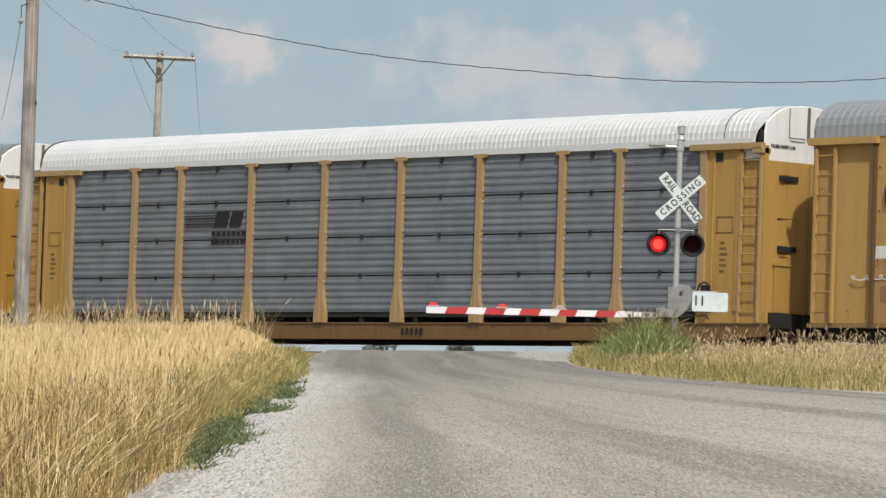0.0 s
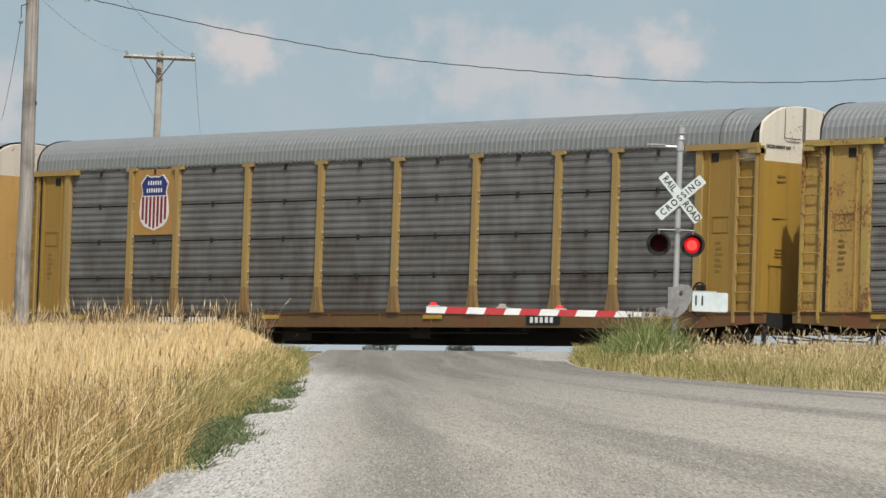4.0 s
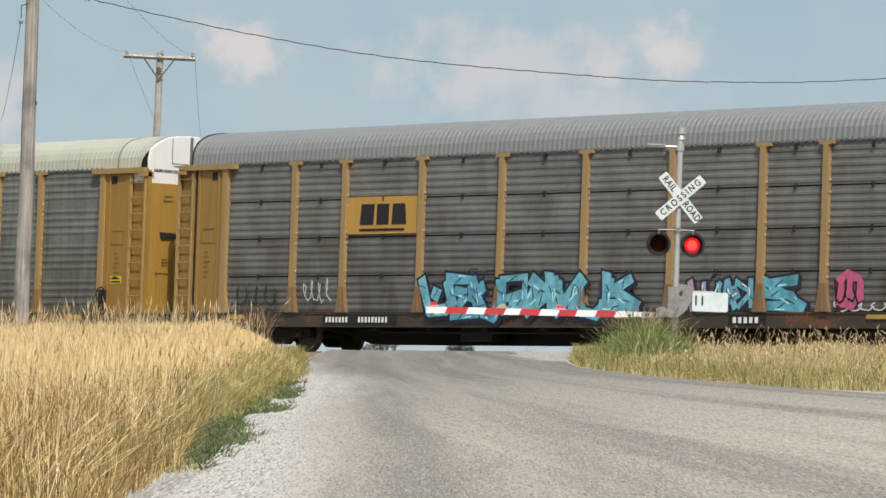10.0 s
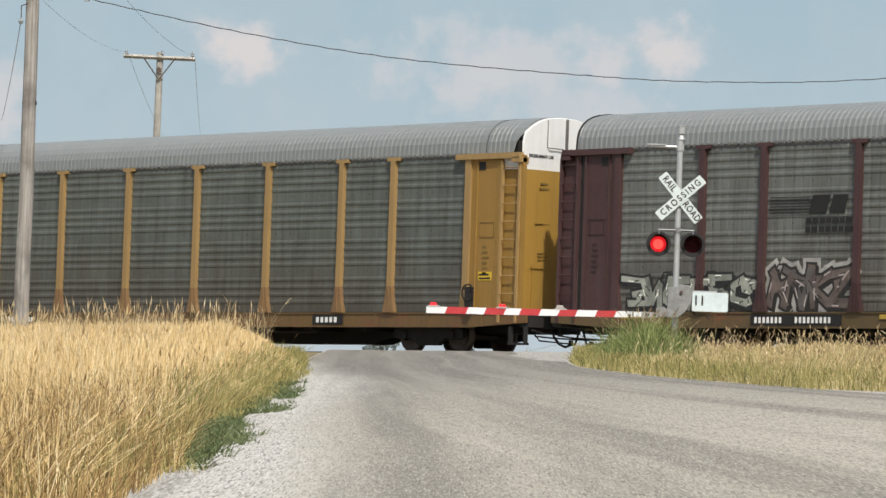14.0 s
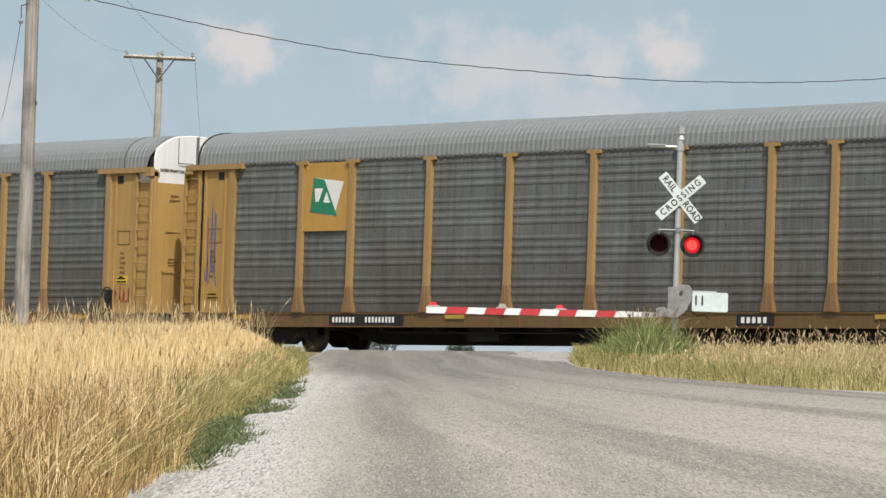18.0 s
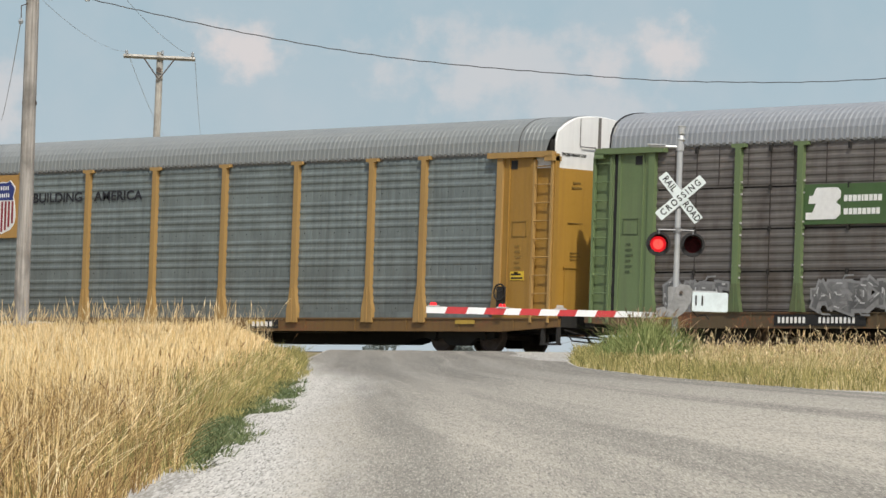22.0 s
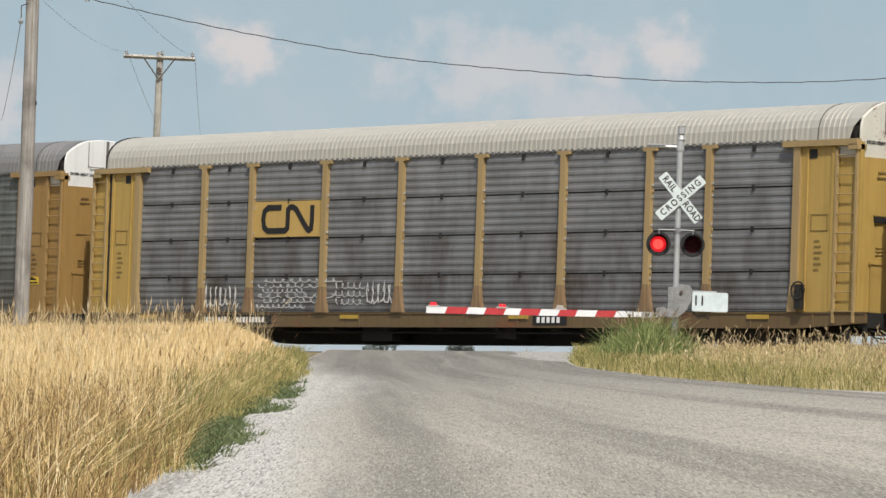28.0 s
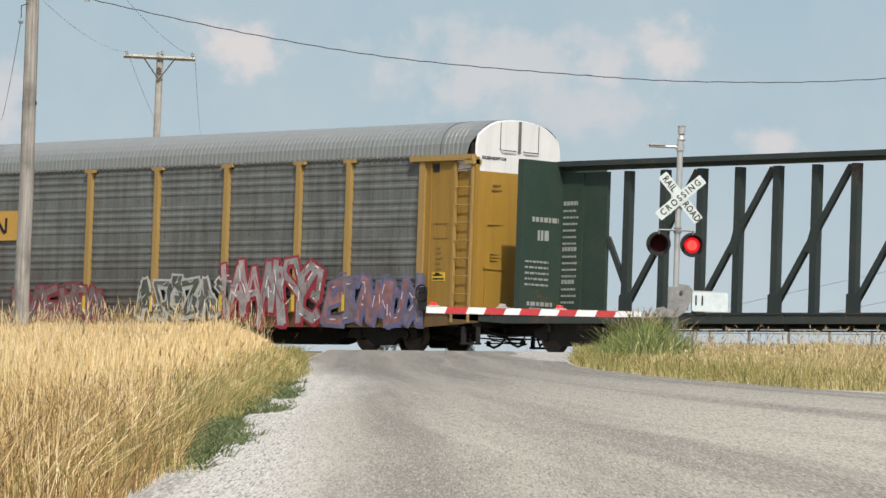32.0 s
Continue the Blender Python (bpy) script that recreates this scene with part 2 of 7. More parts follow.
# ---- mesh helpers ----
class Geo:
    """Collects vertices and faces for one mesh."""

    def __init__(self):
        self.v, self.f = [], []

    def add(self, vs, fs):
        k = len(self.v)
        self.v += [tuple(p) for p in vs]
        self.f += [tuple(i + k for i in q) for q in fs]
        return self

    def box(self, x0, x1, y0, y1, z0, z1):
        return self.add([(x0, y0, z0), (x1, y0, z0), (x1, y1, z0), (x0, y1, z0), (x0, y0, z1), (x1, y0, z1), (x1, y1, z1), (x0, y1, z1)],
                        [(3, 2, 1, 0), (4, 5, 6, 7), (0, 1, 5, 4), (1, 2, 6, 5), (2, 3, 7, 6), (3, 0, 4, 7)])

    def slab(self, pts, y0, y1):
        """An outline in x and z, extruded from y0 to y1."""
        k = len(pts)
        vs = [(x, y0, z) for x, z in pts] + [(x, y1, z) for x, z in pts]
        return self.add(vs, [tuple(range(k)), tuple(range(2 * k - 1, k - 1, -1))] + [((i + 1) % k, i, k + i, k + (i + 1) % k) for i in range(k)])

    def tube(self, pts, radius, sides=8, caps=True):
        pts = [Vector(p) for p in pts]
        radii = radius if isinstance(radius, (list, tuple)) else [radius] * len(pts)
        vs, fs = [], []
        for i, p in enumerate(pts):
            way = (pts[min(i + 1, len(pts) - 1)] - pts[max(i - 1, 0)]).normalized()
            side = way.cross(Vector((0, 0, 1)) if abs(way.z) < 0.9 else Vector((1, 0, 0))).normalized()
            up = side.cross(way)
            for j in range(sides):
                a = 2 * math.pi * j / sides
                vs.append(p + (side * math.cos(a) + up * math.sin(a)) * radii[i])
        for i in range(len(pts) - 1):
            for j in range(sides):
                fs.append((i * sides + j, i * sides + (j + 1) % sides, (i + 1) * sides + (j + 1) % sides, (i + 1) * sides + j))
        if caps:
            fs += [tuple(range(sides))[::-1], tuple((len(pts) - 1) * sides + j for j in range(sides))]
        return self.add(vs, fs)

    def disc(self, x, z, r, y0, y1, sides=24):
        return self.slab([(x + r * math.cos(2 * math.pi * i / sides), z + r * math.sin(2 * math.pi * i / sides)) for i in range(sides)], y0, y1)

    def mesh(self, name, smooth=False):
        me = bpy.data.meshes.new(name)
        me.from_pydata(self.v, [], self.f)
        if smooth:
            me.polygons.foreach_set("use_smooth", [True] * len(me.polygons))
        me.materials.append(None)
        me.update()
        return me


def dress(ob, mat):
    ob.material_slots[0].link = "OBJECT"
    ob.material_slots[0].material = mat
    return ob


SMALL = {"graffiti_fill", "graffiti_outline", "graffiti_halo", "graffiti_cut", "scrawl", "stencil", "bolt", "latch", "emblem_bar", "reporting_mark", "rivet", "tie_down", "line_mark", "hand_brake"}


def part(name, geo, mat, parent, label="", at=None):
    """Links one mesh as a part of parent; geo may be a mesh that others share."""
    me = geo if isinstance(geo, bpy.types.Mesh) else geo.mesh(name)
    ob = dress(new(name, me), mat)
    ob.parent = parent
    if at is not None:
        ob.location = at
    if label:
        tagged(ob, label)
    if name in SMALL:
        tagged(ob, kind="stuff")
    return ob


def thing(name, geo, mat, label, category, group="", kind="", at=(0, 0, 0)):
    ob = dress(new(name, geo if isinstance(geo, bpy.types.Mesh) else geo.mesh(name)), mat)
    ob.location = at
    return tagged(ob, label, category, group, kind)


def holder(name, label, category, group="", kind="", m=None):
    ob = new(name)
    if m is not None:
        ob.matrix_world = m
    return tagged(ob, label, category, group, kind)


def letters(text, size, mat, parent, m, name="lettering", depth=0.004, label="", stretch=1.0, shear=0.0, heavy=0.018, spread=1.0):
    """Raised lettering in the built-in font, centred, as a mesh; m places it with its face towards local +z."""
    c = bpy.data.curves.new("text", "FONT")
    c.body, c.size, c.align_x, c.align_y, c.extrude, c.shear = text, size, "CENTER", "CENTER", depth, shear
    c.offset = size * heavy
    c.space_character = spread
    tmp = bpy.data.objects.new("text", c)
    me = bpy.data.meshes.new_from_object(tmp)
    bpy.data.objects.remove(tmp)
    me.transform(Matrix.Diagonal((stretch, 1, 1, 1)))
    me.materials.clear()
    me.materials.append(None)
    ob = dress(new(name, me), mat)
    ob.parent = parent
    ob.matrix_local = m
    return tagged(ob, label) if label else ob


# ---- the ground, the track, the road ----
def height(y):
    """The bank that carries the track."""
    q = abs(y)
    return 0.0 if q < 2.8 else -min((q - 2.8) * SLOPE, 4.1 if y < 0 else 3.2)


def road_point(d, w, lift=0.0):
    """A point d metres up the road from the camera and w metres to its right."""
    p = Vector((75.0, -72.433, 0)) + AHEAD * d + RIGHT * w
    return Vector((p.x, p.y, height(p.y) + lift))


def ground():
    xs = [-3000, -1200, -500, -200] + [i * 5.0 for i in range(-26, 27)] + [200, 500, 1200, 3000]
    ys = [-1500, -600, -250, -130, -100, -90] + [-76 + i * 2.0 for i in range(36)] + [-4, -2.8, -1, 1, 2.8, 6, 12, 20, 30, 45, 60, 80, 120, 300, 900, 2900]
    g = Geo()
    g.add([(x, y, height(y) - 0.06 + (0.02 * noise.noise(Vector((x * 0.3, y * 0.3, 0))) if abs(y) > 3 else -0.03)) for y in ys for x in xs],
          [(j * len(xs) + i, j * len(xs) + i + 1, (j + 1) * len(xs) + i + 1, (j + 1) * len(xs) + i) for j in range(len(ys) - 1) for i in range(len(xs) - 1)])
    thing("ground", g, ground_mat(), "dry straw-coloured grassland soil sloping up to the railway", "ground", kind="structure")


def left_edge(d):
    return -2.45 + 0.24 * min(1.0, max(0.0, (43 - d) / 6)) + 0.10 * min(1.0, max(0.0, 36.0 - d)) + 0.12 * noise.noise(Vector((d * 0.35, 3.1, 0)))


def right_edge(d):
    if d > 82:
        return 2.5 - 0.75 * min(1.0, (d - 82) / 9)
    return 2.5 + min(12.0, 0.0318 * max(0.0, 78.2 - d) ** 1.52) + 0.06 * noise.noise(Vector((d * 0.3, 7.7, 0)))


def strip(name, d0, d1, step, lo, hi, lift, mat, label, cells=14):
    g = Geo()
    rows = int((d1 - d0) / step) + 1
    lane, metre = [], []
    for i in range(rows):
        d = d0 + i * step
        a, b = lo(d), hi(d)
        for j in range(cells + 1):
            w = a + (b - a) * j / cells
            away = min(1.0, max(0.0, (abs(road_point(d, w).y) - 3.0) / 8.0))
            crown = 0.05 * away * (1 - (2 * j / cells - 1) ** 2)
            g.v.append(tuple(road_point(d, w, lift * (0.4 + 0.6 * away) + crown - 0.03 * (1 - away))))
            lane.append(((w - a) / max(0.1, (b - a)) * 5.0, d, min(1.6, (w - a) / 2.3 + max(0.0, (d - 68) * 0.03))))
            metre.append((w, d, w + 0.02 * (d - 33)))
    g.f = [(i * (cells + 1) + j, i * (cells + 1) + j + 1, (i + 1) * (cells + 1) + j + 1, (i + 1) * (cells + 1) + j) for i in range(rows - 1) for j in range(cells)]
    me = g.mesh(name, True)
    at = me.attributes.new("lane", "FLOAT_VECTOR", "POINT")
    at.data.foreach_set("vector", np.array(lane, dtype=np.float32).ravel())
    at = me.attributes.new("metre", "FLOAT_VECTOR", "POINT")
    at.data.foreach_set("vector", np.array(metre, dtype=np.float32).ravel())
    return thing(name, me, mat, label, name.split("_")[0], kind="structure")


def roads():
    strip("gravel_shoulder", 4, 112, 1.0, lambda d: left_edge(d) - 0.35, lambda d: right_edge(d) + (2.0 if d > 82 else 1.0), 0.0, gravel_mat(True), "pale crushed limestone shoulder along the road", 30)
    strip("road", 4, 112, 1.0, lambda d: left_edge(d) + 0.25 - 0.5 * min(1.0, max(0.0, (d - 62) / 12)), lambda d: right_edge(d), 0.03, asphalt_mat(), "worn grey asphalt road with darker wheel tracks", 30)


def track():
    g = Geo()
    for y in (-0.75, 0.75):
        g.box(-700, 700, y - 0.035, y + 0.035, -0.045, 0.0)
        g.box(-700, 700, y - 0.01, y + 0.01, -0.15, -0.045)
        g.box(-700, 700, y - 0.07, y + 0.07, -0.17, -0.15)
    thing("rail", g, STEEL, "rusty steel rails with a polished head", "rail", kind="structure")
    b = Geo()
    b.slab([(-2.6, -0.5), (2.6, -0.5), (1.9, -0.12), (-1.9, -0.12)], 0, 1400)
    b.v = [(700 - y, x, z) for x, y, z in b.v]
    thing("ballast", b, gravel_mat(), "pale grey crushed stone ballast under the track", "ballast", kind="structure")


ground()
roads()
track()


# ---- the train ----
HALF = 11.76        # half the length between the corner posts
BAYS = [-11.76, -9.05, -7.13, -4.28, -1.43, 1.43, 4.28, 7.13, 9.05, 11.76]
SHARED = {}


def shared(key, make):
    if key not in SHARED:
        SHARED[key] = make()
    return SHARED[key]


def roof_ring(n=16, lift=0.0, a=1.48, z0=4.86, b=0.93):
    pts = []
    for i in range(n + 1):
        t = math.pi * i / n
        c, s = math.cos(t), math.sin(t)
        y = -math.copysign(abs(c) ** 0.72, c) * (a + lift)
        z = z0 + abs(s) ** 0.72 * (b + lift)
        pts.append((y, z))
    return pts


def loft(rings, closed=False):
    """rings: lists of (x, y, z) with equal counts."""
    g, k = Geo(), len(rings[0])
    for r in rings:
        g.v += r
    for i in range(len(rings) - 1):
        for j in range(k if closed else k - 1):
            g.f.append((i * k + j, i * k + (j + 1) % k, (i + 1) * k + (j + 1) % k, (i + 1) * k + j))
    return g


def roof_mesh(start=-13.22, end=12.34, pitch=0.165):
    rings, low, high = [], roof_ring(), roof_ring(lift=0.0095)
    count = int((end - start) / pitch)
    for i in range(count):
        x = start + i * pitch
        for dx, r in ((0.0, low), (0.07, low), (0.09, high), (0.145, high)):
            rings.append([(x + dx, y, z) for y, z in r])
    rings.append([(end, y, z) for y, z in low])
    return loft(rings).mesh("roof")


def roof_edge_mesh():
    outer, inner = roof_ring(lift=0.026), roof_ring(lift=-0.05)
    ring = lambda x, r: [(x, y, z) for y, z in r]
    return loft([ring(0.0, inner), ring(0.0, outer), ring(0.035, outer), ring(0.035, inner)]).mesh("roof_edge")


def hood_ring():
    """The squarer outline of the hood: upright side, bevelled shoulder, flat top."""
    half = [(-1.46, 4.86), (-1.465, 5.22), (-1.40, 5.37), (-1.15, 5.56), (-0.84, 5.72), (-0.40, 5.785), (0.0, 5.80)]
    lens = [0.0]
    for p, q in zip(half, half[1:]):
        lens.append(lens[-1] + math.dist(p, q))
    out = []
    for i in range(9):
        want = lens[-1] * i / 8
        for j in range(len(half) - 1):
            if want <= lens[j + 1] + 1e-6:
                t = (want - lens[j]) / (lens[j + 1] - lens[j])
                out.append((half[j][0] + (half[j + 1][0] - half[j][0]) * t, half[j][1] + (half[j + 1][1] - half[j][1]) * t))
                break
    return out + [(-y, z) for y, z in out[-2::-1]]


def roof_end_mesh():
    """The last ribbed length of roof, ending short of the hood."""
    low, high, rings = roof_ring(lift=0.004), roof_ring(lift=0.0135), []
    for i in range(6):
        x = 12.34 + i * 0.155
        for dx, r in ((0.0, low), (0.07, low), (0.09, high), (0.145, high)):
            rings.append([(x + dx, y, z) for y, z in r])
    # cut on a slant: it meets the hood along the top alone
    rings.append([(13.28 + 0.30 * min(1.0, max(0.0, (z - 5.02) / 0.38)), y, z) for y, z in low])
    return loft(rings).mesh("roof_end")


def end_bow_mesh():
    """Dark bow, put in for the shade between roof's end and hood, and two struts."""
    r, inner = roof_ring(lift=-0.10), roof_ring(lift=-0.18)
    ring = lambda x, q: [(x, y, z) for y, z in q]
    g = loft([ring(13.20, r), ring(13.57, r), ring(13.57, inner), ring(13.20, inner)])
    for y in (-1.40, 1.40):
        g.box(13.36, 13.44, y - 0.03, y + 0.03, 4.80, 5.16)
    return g.mesh("end_bow")


def roof_seam_mesh():
    """Thin lap where the ribbed roof ends."""
    outer, inner = roof_ring(lift=0.016), roof_ring(lift=-0.03)
    ring = lambda x, r: [(x, y, z) for y, z in r]
    return loft([ring(0.0, inner), ring(0.0, outer), ring(0.022, outer), ring(0.022, inner)]).mesh("roof_edge")


def hood_mesh(side_length):
    """The closed end of the roof above the doors."""
    g = Geo()
    ring = [(-1.43, 4.46)] + hood_ring() + [(1.43, 4.46)]
    k = len(ring)
    bulge = lambda y: 0.012 * (1 - (y / 1.5) ** 2)
    soft = [(y * 0.985, 4.46 + (z - 4.46) * 0.985) for y, z in ring]
    # the top reaches back to the roof, the sides stand free
    back = lambda z: -side_length * (1.0 if z < 5.35 else 1.0 + 1.5 * min(1.0, (z - 5.35) / 0.35))
    g.v = [(back(z), y, z) for y, z in ring] + [(bulge(y) - 0.03, y, z) for y, z in ring] + [(bulge(y), y, z) for y, z in soft]
    for r in range(2):
        for j in range(k):
            g.f.append((r * k + j, r * k + (j + 1) % k, (r + 1) * k + (j + 1) % k, (r + 1) * k + j))
    for j in range(k // 2):
        a, b = j, k - 1 - j
        if b - a > 1:
            g.f.append((2 * k + a, 2 * k + a + 1, 2 * k + b - 1, 2 * k + b))
    return g.mesh("end_hood")


def hood_trim_mesh():
    """Slot between the leaves, a flap's edge and grab irons on the hood."""
    g = Geo()
    g.box(0.0, 0.022, -0.045, 0.045, 4.98, 5.77)
    for s in (-1, 1):
        g.box(0.0, 0.018, s * 0.66 - 0.008, s * 0.66 + 0.008, 5.02, 5.70)
        g.tube([(0.0, s * 0.15, 5.04), (0.05, s * 0.15, 5.02), (0.05, s * 0.62, 5.02), (0.0, s * 0.66, 5.04)], 0.014, 5)
    return g.mesh("seam")


def end_door_mesh(side):
    """One leaf of the slightly curved end door, from the corner to the middle."""
    g = Geo()
    n, v = 6, []
    for z in (0.92, 4.46):
        for depth in (0.0, 0.05):
            for i in range(n + 1):
                y = side * (1.40 - 1.385 * i / n)
                v.append((0.09 * (1 - (y / 1.48) ** 2) - depth, y, z))
    k = n + 1
    g.v = v
    for i in range(n):
        g.f += [(i, i + 1, 2 * k + i + 1, 2 * k + i), (k + i + 1, k + i, 3 * k + i, 3 * k + i + 1), (i + 1, i, k + i, k + i + 1), (2 * k + i, 2 * k + i + 1, 3 * k + i + 1, 3 * k + i)]
    g.f += [(0, 2 * k, 3 * k, k), (n, k + n, 3 * k + n, 2 * k + n)]
    return g.mesh("end_door")


def hatch_mesh():
    """A small door let into the end door."""
    g = Geo()
    g.box(0.055, 0.085, -1.12, -0.52, 0.98, 2.05)
    g.box(0.05, 0.11, -1.16, -0.48, 2.05, 2.10)
    return g.mesh("hatch")


def data_lines_mesh():
    g = Geo()
    for j, (z, a, b) in enumerate(((3.14, -1.05, -0.55), (2.42, -0.95, -0.66), (2.34, -0.95, -0.60), (2.26, -0.95, -0.68), (4.10, -0.92, -0.66), (3.98, -0.95, -0.62))):
        g.box(0.05, 0.079, a, b, z, z + (0.018 if j < 4 else 0.05))
    return g.mesh("stencil")


def panel_mesh(width, tall, ribs, depth, joint):
    """A corrugated sheet: ribs run along it; joint: a folded lip top and bottom."""
    prof = [(0.0, 0.0)]
    step = (tall - 2 * joint) / ribs
    z = joint
    prof.append((0.0, z))
    for i in range(ribs):
        prof += [(-depth, z + step * 0.16), (-depth, z + step * 0.50), (0.0, z + step * 0.68), (0.0, z + step)]
        z += step
    prof.append((0.0, tall))
    rings = [[(x, y, z) for y, z in prof] for x in (-width / 2, width / 2)]
    g = loft(rings)
    g.add([(-width / 2, 0.03, 0), (width / 2, 0.03, 0), (width / 2, 0.03, tall), (-width / 2, 0.03, tall)], [(3, 2, 1, 0)])
    return g.mesh("side_panel")


def fine_panel_mesh(width, tall):
    """Sheeting in four plain bands, each with four soft ribs above a flat strip, dimpled in upright columns."""
    prof, z = [(0.0, 0.0)], 0.0
    unit = tall / 4
    for i in range(4):
        for j in range(4):
            q = z + unit * (0.20 + 0.20 * j)
            for a, b in ((0.0, 0.0), (0.040, -0.015), (0.085, -0.015), (0.13, 0.0)):
                prof.append((b, q + a))
        z += unit
    prof.append((0.0, tall))
    cols, n = [], max(3, round(width / 0.27))
    for i in range(n):
        x = -width / 2 + width * i / n
        cols += [(x, 0.0), (x + width / n * 0.66, 0.0), (x + width / n * 0.82, 0.008), (x + width / n * 0.87, 0.008)]
    cols.append((width / 2, 0.0))
    return loft([[(x, y + dy, z) for y, z in prof] for x, dy in cols]).mesh("side_panel")


def stud_mesh():
    """Small dark studs along the flat strips of the sheeting."""
    g = Geo()
    for i in range(9):
        a, b = BAYS[i], BAYS[i + 1]
        n = 5 if b - a > 2.3 else 3
        for r in range(4):
            for j in range(n):
                x = a + (b - a) * (j + 0.5) / n
                z = 1.08 + 0.96 * r
                g.box(x - 0.012, x + 0.012, -1.450, -1.444, z - 0.012, z + 0.012)
    return g.mesh("latch")


def post_mesh(lugs):
    g = Geo()
    g.slab([(-0.09, 1.60), (0.09, 1.60), (0.082, 4.75), (0.21, 4.77), (0.21, 4.85), (-0.21, 4.85), (-0.21, 4.77), (-0.082, 4.75)], -1.56, -1.43)
    if lugs:
        # bolt lugs beside the sheet joints
        for z in (1.90, 2.88, 3.82):
            g.box(-0.12, 0.12, -1.51, -1.47, z - 0.03, z + 0.03)
    return g.mesh("post")


def post_foot_mesh(low):
    """The flared foot, with a raised spine."""
    z0 = 0.72 if low else 0.97
    g = Geo()
    g.slab([(-0.20, z0), (0.20, z0), (0.19, 1.06), (0.13, 1.32), (0.095, 1.62), (-0.095, 1.62), (-0.13, 1.32), (-0.19, 1.06)], -1.566, -1.43)
    g.slab([(-0.025, z0 + 0.02), (0.025, z0 + 0.02), (0.018, 1.60), (-0.018, 1.60)], -1.585, -1.566)
    return g.mesh("post_foot")


def lug_mesh():
    g = Geo()
    for z in (1.76, 2.04, 2.74, 3.02, 3.68, 3.96):
        for s in (-1, 1):
            g.box(s * 0.112 - 0.016, s * 0.112 + 0.016, -1.525, -1.49, z - 0.02, z + 0.02)
    return g.mesh("bolt")


def corner_mesh():
    g = Geo()
    g.slab([(-0.16, 0.97), (0.12, 0.97), (0.12, 4.74), (-0.08, 4.74), (-0.08, 1.62), (-0.16, 1.10)], -1.56, -1.40)
    return g.mesh("corner_post")


def end_panel_mesh():
    g = Geo()
    g.box(0.12, 1.14, -1.50, -1.44, 0.97, 4.72)
    return g.mesh("end_panel")


def batten_mesh(x0, x1):
    g = Geo()
    g.box(x0, x1, -1.53, -1.50, 0.99, 4.70)
    return g.mesh("batten")


def end_wall_mesh(s):
    x0, x1 = (1.14, 1.86) if s > 0 else (1.27, 1.97)
    g = Geo()
    g.box(x0, x1, -1.43, -1.36, 0.97, 4.80)
    return g.mesh("end_wall")


def far_wall_mesh(s):
    g = Geo()
    g.box(-0.1, 1.86, 1.40, 1.48, 0.97, 4.80)
    return g.mesh("end_wall")


def end_post_mesh(s):
    x1 = 1.88 if s > 0 else 1.99
    g = Geo()
    g.box(x1 - 0.05, x1, -1.49, -1.36, 0.97, 4.80)
    if s < 0:
        g.box(1.28, 1.335, -1.52, -1.36, 0.97, 4.72)
    return g.mesh("end_post")


def gap_shade_mesh():
    """Black block for the shade in the gap beside the hinged end, with hinge knuckles."""
    g = Geo()
    g.box(1.142, 1.278, -1.488, -1.36, 0.97, 4.74)
    for z in (1.5, 2.4, 3.3, 4.2):
        g.box(1.16, 1.26, -1.51, -1.488, z - 0.09, z + 0.09)
    return g.mesh("door_gap")


def ladder_mesh(s=1):
    a, b = (1.20, 1.80) if s > 0 else (1.36, 1.92)
    g = Geo()
    for x in (a, b):
        g.box(x - 0.03, x + 0.03, -1.55, -1.47, 0.72, 4.66)
    for i in range(9):
        z = 0.98 + i * 0.44
        g.tube([(a, -1.53, z), (b, -1.53, z)], 0.016, 6)
    return g.mesh("ladder")


def bracket_mesh():
    g = Geo()
    g.box(-0.40, 1.84, -1.60, -1.40, 4.72, 4.86)
    g.box(1.58, 1.88, -1.60, -1.30, 4.62, 4.74)
    return g.mesh("eave_beam")


def brake_mesh():
    g = Geo()
    for i in range(12):
        a0, a1 = 2 * math.pi * i / 12, 2 * math.pi * (i + 1) / 12
        g.tube([(0.20 * math.cos(a0), 0, 0.20 * math.sin(a0)), (0.20 * math.cos(a1), 0, 0.20 * math.sin(a1))], 0.022, 5, False)
    for i in range(3):
        a = 2 * math.pi * i / 3 + 0.4
        g.tube([(0, 0, 0), (0.20 * math.cos(a), 0, 0.20 * math.sin(a))], 0.016, 5, False)
    g.box(-0.10, 0.10, 0.0, 0.12, -0.42, 0.14)
    return g.mesh("hand_brake")


def wheelset_mesh():
    g = Geo()
    for s in (-1, 1):
        prof = [(0.66, 0.0), (0.66, 0.10), (0.70, 0.13), (0.71, 0.34), (0.68, 0.37), (0.675, 0.445), (0.705, 0.445), (0.715, 0.42), (0.81, 0.412), (0.81, 0.35), (0.775, 0.32), (0.765, 0.14), (0.80, 0.11), (0.80, 0.0)]
        n = 28
        rings = [[(r * math.cos(2 * math.pi * i / n), s * y, r * math.sin(2 * math.pi * i / n)) for y, r in prof] for i in range(n + 1)]
        h = loft(rings)
        g.add(h.v, h.f)
    g.tube([(0, -1.0, 0), (0, 1.0, 0)], 0.085, 12)
    return g.mesh("wheelset", True)


